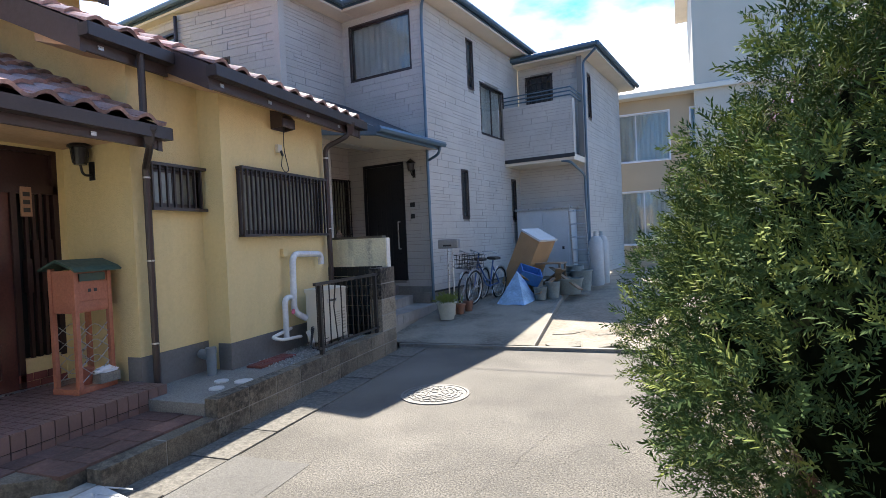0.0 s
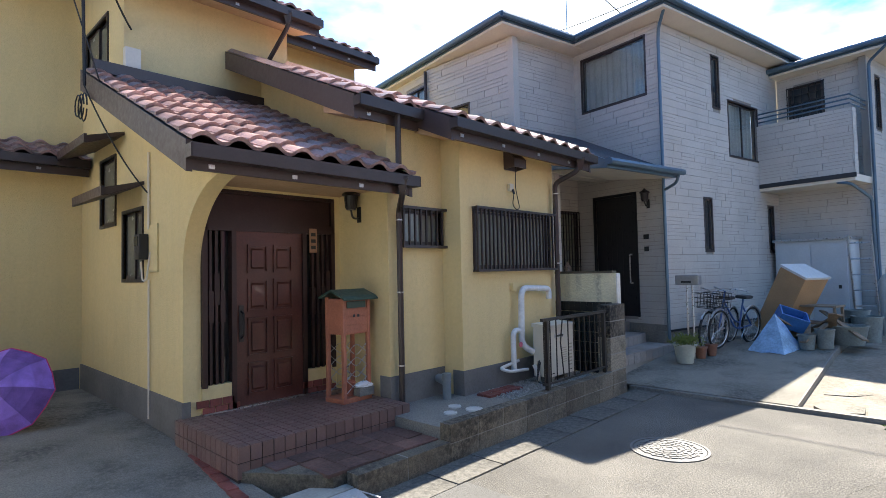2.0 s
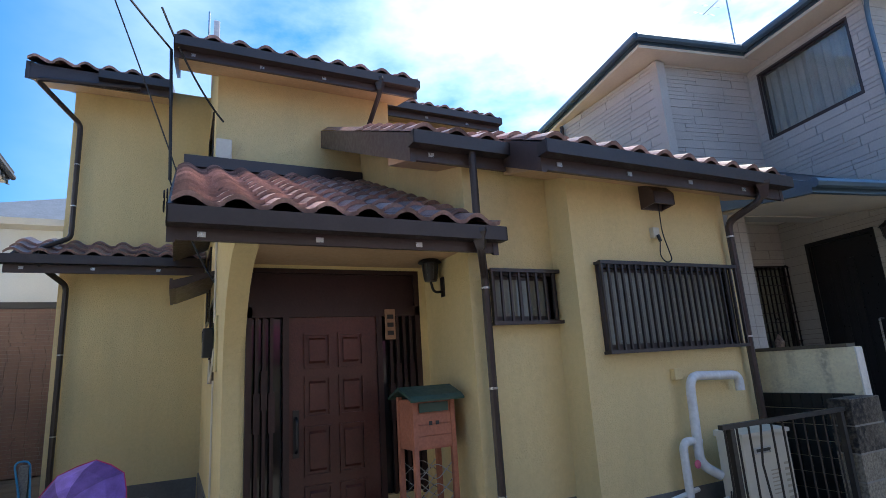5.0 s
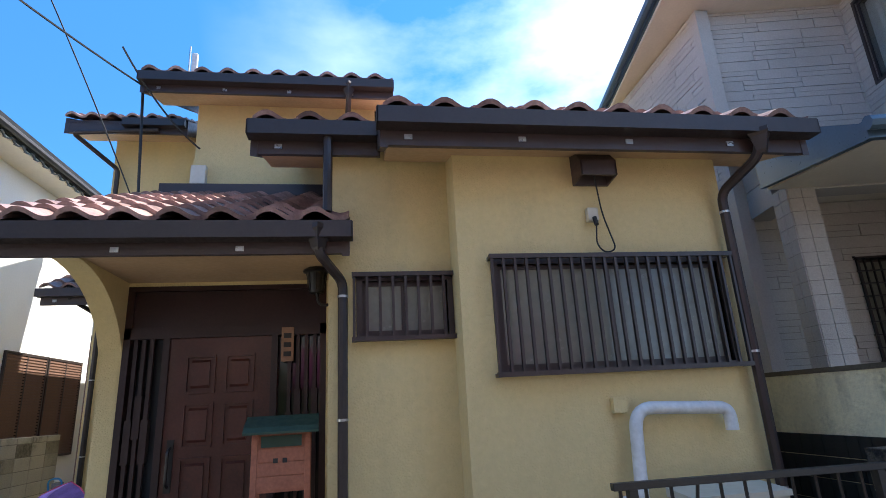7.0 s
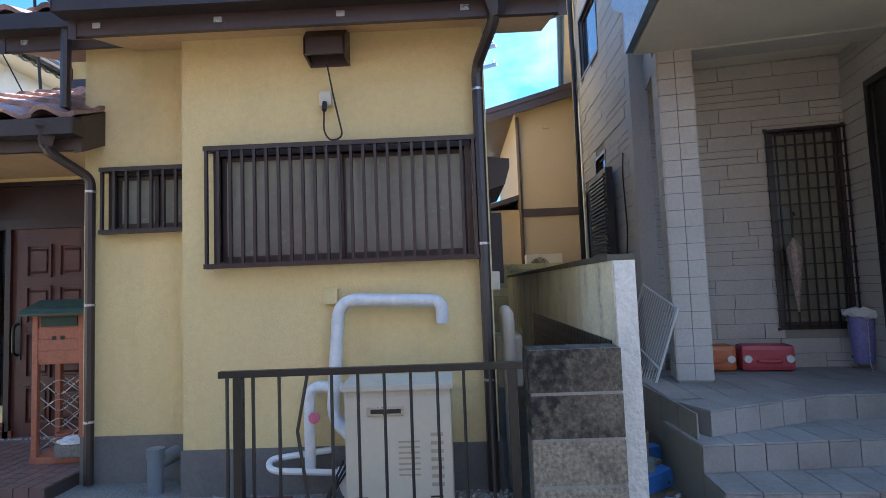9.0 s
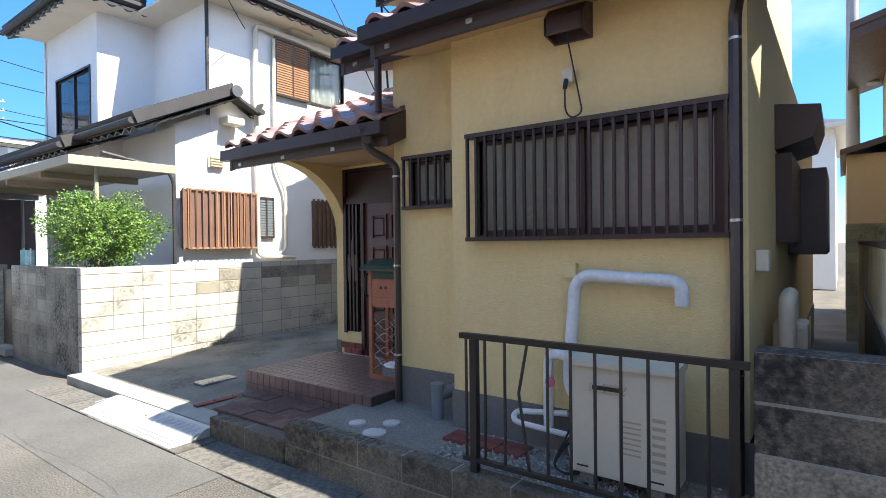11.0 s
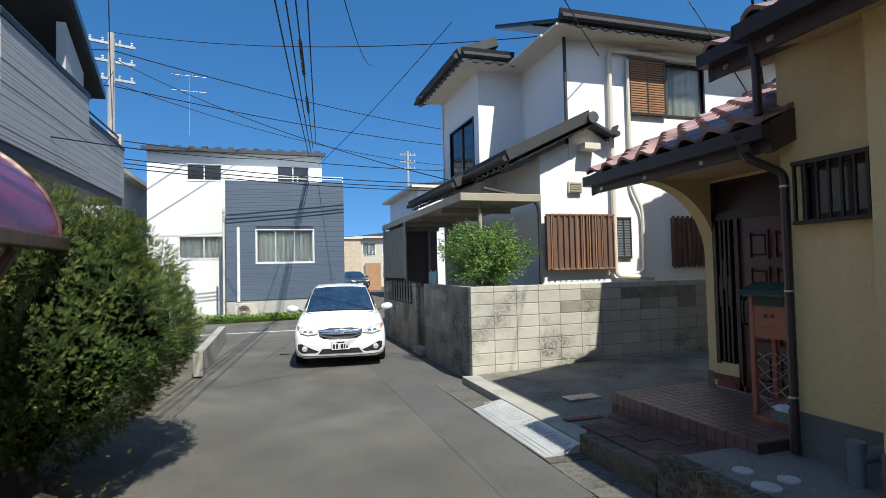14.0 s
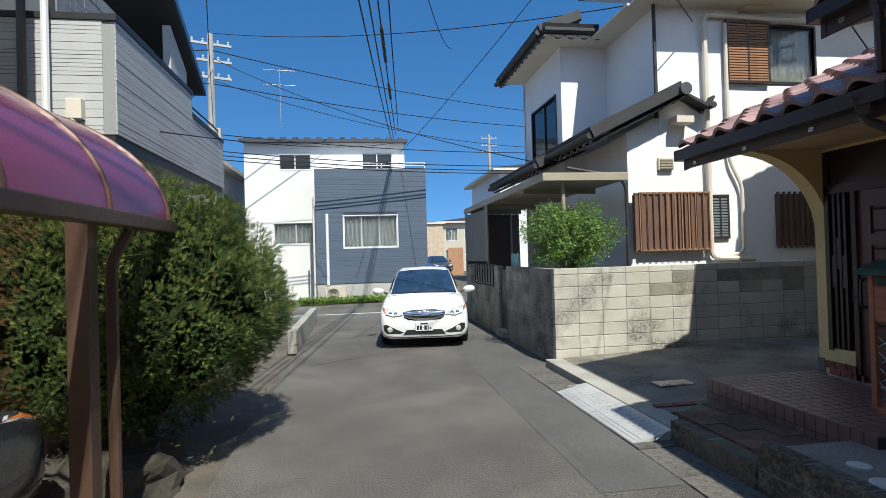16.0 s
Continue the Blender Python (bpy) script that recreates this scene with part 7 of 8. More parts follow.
def bicycle(m, paint, label):
    bk = thing("bicycle", label, "bicycle", m, "bicycles at the wall")
    for y in (0.0, 1.08):
        b_ = bmesh.new()
        tube(b_, [(0, y + 0.31 * math.cos(a_ * math.pi / 14), 0.33 + 0.31 * math.sin(a_ * math.pi / 14)) for a_ in range(29)], 0.02, 7)
        wh = part("wheel", b_, TYRE, bk, smooth=True)
        b_ = bmesh.new()
        tube(b_, [(0, y + 0.285 * math.cos(a_ * math.pi / 14), 0.33 + 0.285 * math.sin(a_ * math.pi / 14)) for a_ in range(29)], 0.01, 6)
        part("rim", b_, STEEL, wh, smooth=True)
        b_ = bmesh.new()
        for q_ in range(18):
            a_ = q_ * math.pi / 9
            tube(b_, [(0.02 * (-1) ** q_, y, 0.33), (0, y + 0.28 * math.cos(a_), 0.33 + 0.28 * math.sin(a_))], 0.0022, 4)
        tagged(part("spokes", b_, STEEL, wh), kind="stuff")
        b_ = bmesh.new()
        tube(b_, [(0, y + 0.345 * math.cos(a_ * math.pi / 14), 0.33 + 0.345 * math.sin(a_ * math.pi / 14)) for a_ in range(3, 14)], 0.018, 6)
        part("mudguard", b_, STEEL, bk, smooth=True)
    for pts in ([(0, 1.0, 0.72), (0, 0.55, 0.32), (0, 0.4, 0.3)], [(0, 0.98, 0.82), (0, 0.6, 0.45), (0, 0.42, 0.4)], [(0, 0.42, 0.28), (0, 0.32, 0.82)], [(0, 0.0, 0.33), (0, 0.42, 0.3)], [(0, 0.0, 0.33), (0, 0.34, 0.7)], [(0, 1.08, 0.33), (0, 1.02, 0.6), (0, 0.94, 0.98)]):
        bar_part("frame_tube", rounded(pts, 0.1), 0.016, paint, bk)
    bar_part("handlebar", rounded([(-0.27, 0.72, 0.98), (-0.22, 0.92, 1.04), (0, 0.96, 0.98), (0.22, 0.92, 1.04), (0.27, 0.72, 0.98)], 0.1), 0.012, STEEL, bk)
    b_ = bmesh.new()
    bx(b_, -0.1, 0.16, 0.82, 0.1, 0.42, 0.88)
    part("saddle", b_, BLACKP, bk, bevel=0.03)
    b_ = bmesh.new()
    for k in range(7):
        x = -0.16 + k * 0.053
        tube(b_, [(x, 1.02, 0.96), (x, 1.05, 0.72), (x, 1.26, 0.72), (x, 1.32, 0.96)], 0.004, 4)
    for z_, e in ((0.96, 0.0), (0.88, 0.01), (0.8, 0.02), (0.72, 0.03)):
        tube(b_, [(-0.16 + e, 1.02 + e, z_), (0.16 - e, 1.02 + e, z_), (0.16 - e, 1.32 - 2 * e, z_), (-0.16 + e, 1.32 - 2 * e, z_), (-0.16 + e, 1.02 + e, z_)], 0.005, 4)
    tagged(part("basket", b_, IRON, bk, "wire basket"), kind="stuff")
    bar_part("crank", [(-0.09, 0.42, 0.3), (-0.09, 0.5, 0.16)], 0.01, STEEL, bk)
    bar_part("kickstand", [(0.05, 0.02, 0.3), (0.18, -0.05, 0.0)], 0.009, STEEL, bk)
    return bk


bicycle(pose(-3.04, 10.74, zg(10.33), 0, -6, 176), BIKE_GREY, "silver city bicycle with a wire basket against the wall")
bicycle(pose(-2.74, 10.87, zg(10.42), 0, -5, 168), BIKE_BLUE, "blue city bicycle with a black basket against the wall")
shed = thing("storage_shed", "white two-door steel storage shed below a balcony", "shed", GH @ pose(0.12, 4.5, 0.3))
SHEDW = mat("shed_enamel", (0.5, 0.52, 0.52), 0.5, 0.06, 2, 30)
box_part("body", (0, 0.0, 0, 1.55, 0.55, 2.0), SHEDW, shed, bevel=0.01)
for k in range(2):
    box_part("door", (0.06 + k * 0.72, -0.02, 0.06, 0.76 + k * 0.72, 0.0, 1.92), SHEDW, shed, bevel=0.006)
box_part("lock", (1.3, -0.035, 0.9, 1.36, -0.02, 0.98), BLACKP, shed)
box_part("roof", (-0.04, -0.06, 2.0, 1.6, 0.6, 2.06), STEEL, shed, bevel=0.01)
CARDB = mat("plywood", (0.36, 0.22, 0.11), 0.7, 0.12, 3, 40, 0.1, 60)
cab = thing("old_cabinet", "tilted brown plywood cabinet with a pale top", "cabinet", pose(-2.49, 11.69, zg(11.69) + 0.1, 0, 28, -25))
box_part("body", (-0.25, -0.3, 0.0, 0.25, 0.3, 1.25), CARDB, cab, bevel=0.008)
box_part("top", (-0.27, -0.32, 1.25, 0.27, 0.32, 1.29), mat("pale_board", (0.55, 0.55, 0.53), 0.6), cab)
box_part("back", (-0.26, -0.29, 0.03, -0.25, 0.29, 1.22), CARDB, cab)
BLUEP = mat("blue_plastic", (0.03, 0.14, 0.4), 0.45, 0.15, 4, 30)
cr_ = thing("crate", "bright blue plastic crate tipped on rubbish", "crate", pose(-2.13, 10.78, zg(10.87) + 0.32, 30, 20, 30))
for c in ((-0.22, -0.15, 0, 0.22, 0.15, 0.02), (-0.22, -0.15, 0.02, -0.2, 0.15, 0.26), (0.2, -0.15, 0.02, 0.22, 0.15, 0.26), (-0.2, -0.15, 0.02, 0.2, -0.13, 0.26), (-0.2, 0.13, 0.02, 0.2, 0.15, 0.26)):
    box_part("panel", c, BLUEP, cr_)
bs = thing("blue_sheet", "faded pale blue plastic sheet folded like a tent", "sheet", pose(-2.31, 10.10, zg(10.15)))
b = bmesh.new()
for q in (((-0.28, 0, 0), (0.28, -0.1, 0), (0.08, 0.3, 0.62)), ((-0.28, 0, 0), (0.08, 0.3, 0.62), (-0.1, 0.6, 0.05)), ((0.28, -0.1, 0), (0.45, 0.5, 0.02), (0.08, 0.3, 0.62))):
    f_ = b.faces.new([b.verts.new(p_) for p_ in q])
bmesh.ops.subdivide_edges(b, edges=list(b.edges), cuts=4, use_grid_fill=True)
for v in b.verts:
    v.co += Vector((0, 0.03, 0.02)) * noise.noise(v.co * 6)
part("sheet", b, mat("pale_blue_sheet", (0.25, 0.4, 0.55), 0.5, 0.25, 5, 30, dark=(0.05, 0.15, 0.4), stain=0.7), bs)
for k in range(6):
    pk = box_part("plank", (-0.06, -0.5, 0, 0.06, 0.5, 0.025), mat("old_plank", (0.2, 0.15, 0.1), 0.85, 0.25, 5, 40, 0.3, 60), bevel=0.003)
    tagged(pk, "weathered grey-brown plank leaning in a rubbish pile", "plank", "planks in the pile")
    pk.matrix_basis = pose(-2.0 + 0.12 * k, 10.78 + 0.15 * (k % 3), zg(10.87) + 0.22 + 0.02 * k, 24 if k % 2 else -30, 10 * (k % 3 - 1), 40 * (k % 3) - 30)
cr2 = thing("wooden_stand", "small grey wooden stand with shelves beside a shed", "stand", pose(-1.77, 11.51, zg(11.51), 0, 0, -10))
OLDW = mat("old_wood", (0.22, 0.17, 0.12), 0.85, 0.2, 5, 40, 0.3, 60)
for x in (-0.28, 0.28):
    for y in (-0.18, 0.18):
        box_part("leg", (x - 0.02, y - 0.02, 0, x + 0.02, y + 0.02, 0.62), OLDW, cr2)
for z_ in (0.3, 0.6):
    box_part("shelf", (-0.32, -0.22, z_, 0.32, 0.22, z_ + 0.03), OLDW, cr2)
GREYTUB = mat("tub_plastic", (0.16, 0.19, 0.18), 0.6, 0.2, 5, 40)
for k, (x, y, r, h_) in enumerate((x * GH_SIZE, y * GH_SIZE, r, h_) for x, y, r, h_ in ((-1.75, 11.75, 0.14, 0.3), (-1.5, 12.35, 0.3, 0.3), (-1.25, 12.95, 0.22, 0.42), (-1.7, 13.05, 0.16, 0.38), (-1.45, 13.3, 0.2, 0.5), (-2.0, 11.6, 0.13, 0.22))):
    b = bmesh.new()
    lathe(b, [(r * 0.8, 0), (r, h_), (r * 1.06, h_), (r * 1.06, h_ + 0.02), (r * 0.95, h_ + 0.02), (r * 0.75, 0.03)], 18)
    o = tagged(part("tub", b, GREYTUB, smooth=True), "grey plastic tub among stacked garden things", "tub", "tubs at the shed")
    o.matrix_basis = pose(x, y, zg(y))
lad = thing("ladder", "aluminium ladder leaning on a house corner", "ladder", pose(-1.40, 12.87, zg(12.87), 8, 0, -11))
for x in (0, 0.36):
    box_part("rail", (x - 0.015, -0.03, 0, x + 0.015, 0.03, 1.9), STEEL, lad)
for k in range(6):
    bar_part("rung", [(0, 0, 0.25 + k * 0.3), (0.36, 0, 0.25 + k * 0.3)], 0.014, STEEL, lad)
for k in range(2):
    b = bmesh.new()
    lathe(b, [(0.14, 0), (0.16, 0.05), (0.16, 1.0), (0.1, 1.12), (0.05, 1.14), (0.05, 1.25)], 18)
    o = tagged(part("gas_cylinder", b, mat("gas_grey", (0.4, 0.4, 0.38), 0.5, 0.1, 4, 30), smooth=True), "grey gas cylinder standing at a house wall", "gas cylinder", "gas cylinders")
    o.matrix_basis = pose(-0.9 + k * 0.1, 12.95 + k * 0.45, zg(13.14))
pm = thing("post_box", "steel letter box on a thin pole by the steps", "letter box", pose(-3.26, 9.31, 0.2))
bar_part("pole", [(0, 0, 0), (0, 0, 1.25)], 0.015, STEEL, pm)
bar_part("pole", [(0.09, 0, 0), (0.09, 0, 1.25)], 0.015, STEEL, pm)
box_part("box", (-0.16, -0.08, 1.25, 0.22, 0.08, 1.42), mat("brushed_steel", (0.3, 0.3, 0.3), 0.4, 0.1, metal=0.6), pm, bevel=0.02)
box_part("bar", (-0.06, -0.085, 1.29, 0.1, -0.08, 1.32), BLACKP, pm)
b = bmesh.new()
lathe(b, [(0.12, 0), (0.17, 0.28), (0.185, 0.28), (0.185, 0.31), (0.16, 0.31), (0.13, 0.2)], 18)
pt_ = thing("potted_plant", "cream pot with a low green plant by the steps", "potted plant", pose(-3.22, 9.01, zg(9.01)))
part("pot", b, mat("cream_pot", (0.42, 0.43, 0.36), 0.6, 0.1), pt_, smooth=True)
q = np.stack([rs.normal(size=160) * 0.1, rs.normal(size=160) * 0.1, rs.uniform(0.28, 0.36, 160)], axis=1)
foliage("plant", q, rs.normal(size=q.shape) * 0.5 + np.array([0, 0, 0.8]), rs.uniform(0.5, 0.9, 160), leafy, LEAF_PALE, pt_)
for x, y, r in ((-3.1, 9.38, 0.1), (-3.0, 9.6, 0.09)):
    b = bmesh.new()
    lathe(b, [(r * 0.7, 0), (r, 0.16), (r * 1.1, 0.16), (r * 1.1, 0.19), (r * 0.9, 0.19)], 14)
    o = tagged(part("clay_pot", b, mat("clay", (0.22, 0.1, 0.06), 0.85, 0.15), smooth=True), "empty clay flower pot by the steps", "pot", "pots by the steps")
    o.matrix_basis = pose(x, y, zg(y))
for k in range(7):
    b = bmesh.new()
    bx(b, -0.16, -0.1, 0, 0.16, 0.1, 0.06)
    o = tagged(part("edging_stone", b, CONCRETE, bevel=0.02), "rough edging stone along a house foot", "stone", "edging stones")
    o.matrix_basis = pose(-3.4 + 0.08 * k, 9.75 + 0.33 * k, zg(9.75 + 0.33 * k), 3 * (k % 3), 0, 60 + 9 * (k % 4))
# broken slabs beside the forecourt
for k in range(9):
    rg = random.Random(50 + k)
    b = bmesh.new()
    pts = [(0.34 * math.cos(a_) * rg.uniform(0.7, 1.2), 0.26 * math.sin(a_) * rg.uniform(0.7, 1.2)) for a_ in [i * math.pi / 3 + rg.uniform(-0.2, 0.2) for i in range(6)]]
    prism(b, pts, "z", 0.0, 0.05)
    o = tagged(part("broken_slab", b, CONCRETE_DRIVE, bevel=0.006), "broken piece of pale concrete paving", "slab", "broken slabs")
    o.matrix_basis = pose(-1.05 + 0.5 * (k % 3), 7.95 + 0.75 * (k // 3), -0.01 + 0.045 * (k // 3), rg.uniform(-2, 2), rg.uniform(-2, 2), rg.uniform(0, 90))
# grey house porch things
um = thing("closed_umbrella", "folded brown patterned umbrella hung on a window grid", "umbrella", GH @ pose(-2.0, -0.62, 1.2))
b = bmesh.new()
lathe(b, [(0.01, 0), (0.02, 0.1), (0.075, 0.62), (0.03, 0.7), (0.008, 0.74)], 9)
part("canopy", b, mat("brown_cloth", (0.3, 0.23, 0.19), 0.9, 0.35, 30, 90), um)
bar_part("handle", rounded([(0, 0, 0.7), (0, 0, 0.95), (0.05, 0, 1.0), (0.08, 0, 0.95)], 0.03), 0.008, BLACKP, um)
us = thing("umbrella_stand", "blue striped umbrella stand in a thin steel frame", "umbrella stand", GH @ pose(-1.98, -0.1, 0.64))
b = bmesh.new()
lathe(b, [(0.08, 0.06), (0.11, 0.5), (0.1, 0.5), (0.07, 0.08)], 16)
part("vase", b, mat("violet_ceramic", (0.2, 0.2, 0.45), 0.4, 0.2, 20, 60), us, smooth=True)
for k in range(4):
    a_ = k * math.pi / 2
    bar_part("frame_leg", rounded([(0.13 * math.cos(a_), 0.13 * math.sin(a_), 0.0), (0.1 * math.cos(a_), 0.1 * math.sin(a_), 0.06), (0.12 * math.cos(a_), 0.12 * math.sin(a_), 0.52)], 0.03), 0.006, STEEL, us, seg=5)
b = bmesh.new()
bmesh.ops.create_icosphere(b, subdivisions=3, radius=0.13)
for v in b.verts:
    v.co = Vector((v.co.x, v.co.y * 1.2, 0.53 + max(-0.02, v.co.z * 0.4))) + Vector((0, 0, 0.05)) * noise.noise(v.co * 14)
part("cloth", b, CURTAIN, us, smooth=True)
REDP = mat("red_plastic", (0.45, 0.06, 0.08), 0.4, 0.1, 4, 40)
ORANGEP = mat("orange_plastic", (0.5, 0.14, 0.05), 0.4, 0.1, 4, 40)
for v0, can_mat, can_label in ((-0.98, REDP, "red plastic fuel can lying in a porch"), (-1.5, ORANGEP, "orange plastic fuel can lying in a porch")):
    rb = thing("fuel_can", can_label, "can", GH @ pose(-1.95, v0, 0.645), "fuel cans")
    box_part("body", (-0.12, -0.24, 0.0, 0.12, 0.24, 0.25), can_mat, rb, bevel=0.045)
    bar_part("handle", rounded([(0.12, -0.1, 0.1), (0.16, -0.1, 0.1), (0.16, 0.1, 0.1), (0.12, 0.1, 0.1)], 0.03), 0.016, can_mat, rb)
    for y in (-0.19, 0.18):
        bar_part("cap", [(0.11, y, 0.12), (0.15, y, 0.12)], 0.036, CURTAIN, rb, seg=12)
for z_, w_ in ((2.35, 0.06), (2.1, 0.05)):
    o = box_part("door_bell", (-0.4 - w_, -0.03, z_, -0.4 + w_, -0.012, z_ + 0.1), BLACKP, bevel=0.005)
    tagged(o, "small dark door bell panel on grey siding", "door bell", "panels at the door")
    o.matrix_basis = GH
# ---- passage between the houses ----
aw = thing("window_hood", "brown hood over a side window", "awning")
b = bmesh.new()
prism(b, [(6.75, 2.8), (7.05, 2.76), (7.05, 2.68), (7.0, 2.52), (6.78, 2.45), (6.75, 2.45)], "x", -6.75, -5.7)
part("hood", b, BROWN, aw)
box_part("shutter_case", (-8.3, 6.75, 1.6, -6.95, 7.06, 2.42), BROWN, aw, bevel=0.01)
box_part("window_frame", (-6.9, 6.75, 1.72, -5.75, 6.86, 2.42), BROWN_ALU, aw)
gm = thing("gas_meter", "pale gas meter with pipes on a side wall", "gas meter", pose(-5.0, 6.75, 0.8))
box_part("case", (-0.2, 0.05, 0.0, 0.12, 0.25, 0.4), HEATER, gm, bevel=0.03)
bar_part("pipe", rounded([(0.2, 0.14, -0.7), (0.2, 0.14, 0.55), (-0.1, 0.14, 0.58), (-0.1, 0.14, 0.4)], 0.08), 0.05, CREAM, gm, seg=10)
box_part("tag", (-0.02, 0.25, 0.3, 0.08, 0.255, 0.44), mat("yellow_tag", (0.6, 0.55, 0.2), 0.6), gm)
o = box_part("small_vent", (-4.6, 6.75, 1.55, -4.48, 6.82, 1.68), CREAM, bevel=0.01)
tagged(o, "small cream vent cowl on the side wall", "vent")
for k, (z_, sx) in enumerate(((1.21, 0.3), (1.36, 0.34))):
    b = bmesh.new()
    bx(b, -0.18, -sx / 2, 0, 0.18, sx / 2, 0.14)
    o = tagged(part("blue_tank", b, BLUEP, bevel=0.035), "blue plastic tank stacked beside a house", "tank", "blue tanks")
    o.matrix_basis = pose(-6.15, 8.08, z_)
bar_part("cap", [(0.18, -0.09, 0.07), (0.2, -0.09, 0.07)], 0.022, BLACKP, bpy.data.objects["blue_tank"])
ts = thing("tank_stand", "dark stand with pots under blue tanks", "stand")
box_part("shelf", (-6.35, 7.92, 1.17, -5.97, 8.24, 1.21), RUST, ts)
for x in (-6.34, -6.02):
    for y in (7.93, 8.2):
        box_part("leg", (x, y, 0.1, x + 0.04, y + 0.03, 1.17), RUST, ts)
tk = thing("wire_rack", "white wire rack leaning on a house wall", "rack", pose(-5.75, 8.02, 0.42, -14, 14, 0))
for x in (-0.4, 0.4):
    bar_part("tube", [(x, 0, 0), (x, 0, 1.1)], 0.011, WHITEPIPE, tk)
for z_ in (0.02, 0.55, 1.08):
    bar_part("cross_bar", [(-0.4, 0, z_), (0.4, 0, z_)], 0.009, WHITEPIPE, tk)
for k in range(15):
    bar_part("wire", [(-0.35 + k * 0.05, 0, 0.02), (-0.35 + k * 0.05, 0, 1.08)], 0.004, WHITEPIPE, tk, seg=5)
ps = thing("blue_pole", "thin blue garden pole leaning in a passage", "pole")
bar_part("shaft", [(-5.35, 7.86, 0.2), (-5.9, 8.0, 1.15)], 0.014, BLUEP, ps)
bh_ = thing("broom_stick", "dark wooden broom stick leaning on a wall", "broom")
bar_part("stick", [(-5.95, 7.95, 0.6), (-6.1, 8.26, 1.75)], 0.013, DARKWOOD, bh_)
# heaped rubbish and earth between garden wall and steps
heap = bmesh.new()
nx, ny = 40, 10
grid_ = [[heap.verts.new((-9.0 + 5.2 * i / nx, 7.47 + (0.52 if i > 22 else 0.85) * j / ny, 0.1 + 0.36 * min(1, max(0, (-4.2 - (-9.0 + 5.2 * i / nx)) / 1.6)) + 0.05 * noise.noise(Vector((i * 0.45, j * 0.6, 2.0))))) for j in range(ny + 1)] for i in range(nx + 1)]
for i in range(nx):
    for j in range(ny):
        heap.faces.new((grid_[i][j], grid_[i + 1][j], grid_[i + 1][j + 1], grid_[i][j + 1]))
tagged(part("ground_passage", heap, DIRT, smooth=True), "dark earth heaped with litter in a passage", "ground", kind="structure")
HEAP = lambda x: 0.12 + 0.36 * min(1, max(0, (-4.2 - x) / 1.6))
for nm, colour, count, seed_ in (("pale_litter", (0.55, 0.56, 0.56), 120, 301), ("brown_litter", (0.13, 0.085, 0.055), 160, 302), ("blue_litter", (0.12, 0.25, 0.42), 50, 303)):
    rg = random.Random(seed_)
    b = bmesh.new()
    for k in range(count):
        x, y = rg.uniform(-8.5, -4.0), 7.5 + rg.uniform(0, 0.45)
        w_ = rg.uniform(0.012, 0.06)
        bx(b, -w_, -w_ * rg.uniform(0.3, 1), 0, w_, w_ * rg.uniform(0.3, 1), rg.uniform(0.003, 0.02), pose(x, y, HEAP(x) + 0.02, rg.uniform(-25, 25), rg.uniform(-25, 25), rg.uniform(0, 180)))
    tagged(part("litter", b, mat(nm, colour, 0.8, 0.3, 8, 40)), "small scraps of litter strewn over the earth of a passage", "litter", kind="stuff")
for k in range(26):
    rg = random.Random(80 + k)
    w_, l_, h_ = rg.uniform(0.06, 0.3), rg.uniform(0.08, 0.4), rg.uniform(0.02, 0.22)
    b = bmesh.new()
    if k % 3 == 0:
        lathe(b, [(w_ * 0.5, 0), (w_ * 0.65, h_ + 0.1), (w_ * 0.68, h_ + 0.1), (w_ * 0.45, 0.02)], 12)
    else:
        bx(b, -w_ / 2, -l_ / 2, 0, w_ / 2, l_ / 2, h_)
    o = tagged(part("scrap_piece", b, (GREYTUB, OLDW, BLUEP, BLACKP, CURTAIN)[k % 5], bevel=0.0 if k % 3 == 0 else 0.008), "odd piece of household scrap in a passage", "scrap", "scrap in the passage")
    x = rg.uniform(-7.2, -4.4)
    o.matrix_basis = pose(x, rg.uniform(7.58, 7.86), HEAP(x) - 0.01, rg.uniform(-8, 8), rg.uniform(-8, 8), rg.uniform(0, 180))
tb_ = thing("planter_tub", "grey plastic planter tub heaped with empty pots", "tub", pose(-6.3, 7.85, 0.42, 0, 0, 80))
b = bmesh.new()
bx(b, -0.2, -0.3, 0.0, 0.2, 0.3, 0.3)
for v in b.verts:
    if v.co.z < 0.1:
        v.co.x *= 0.8
        v.co.y *= 0.85
part("tub", b, GREYTUB, tb_, bevel=0.02)
box_part("rim", (-0.225, -0.325, 0.28, 0.225, 0.325, 0.315), GREYTUB, tb_, bevel=0.01)
for k in range(5):
    b = bmesh.new()
    lathe(b, [(0.06, 0), (0.1, 0.2), (0.11, 0.2), (0.11, 0.22), (0.095, 0.22), (0.055, 0.02)], 14)
    o = part("pot", b, (GREYTUB, CURTAIN, OLDW)[k % 3], tb_, smooth=True)
    o.matrix_basis = pose(0.02 * k - 0.05, -0.22 + 0.11 * k, 0.31 + 0.03 * (k % 2), 40 - 20 * k, 15, 0)
for k, (x, y, w_, l_, rz) in enumerate(((-5.3, 7.72, 0.42, 0.3, 20), (-7.45, 7.9, 0.5, 0.32, 8), (-4.75, 7.75, 0.3, 0.24, 40), (-5.8, 7.65, 0.3, 0.2, 70))):
    b = bmesh.new()
    bx(b, -w_ / 2, -l_ / 2, 0, w_ / 2, l_ / 2, 0.035)
    o = tagged(part("flat_slab", b, CONCRETE, bevel=0.008), "flat grey slab lying among scrap", "slab", "slabs in the passage")
    o.matrix_basis = pose(x, y, HEAP(x) + 0.02, 0, 3 * k - 4, rz)
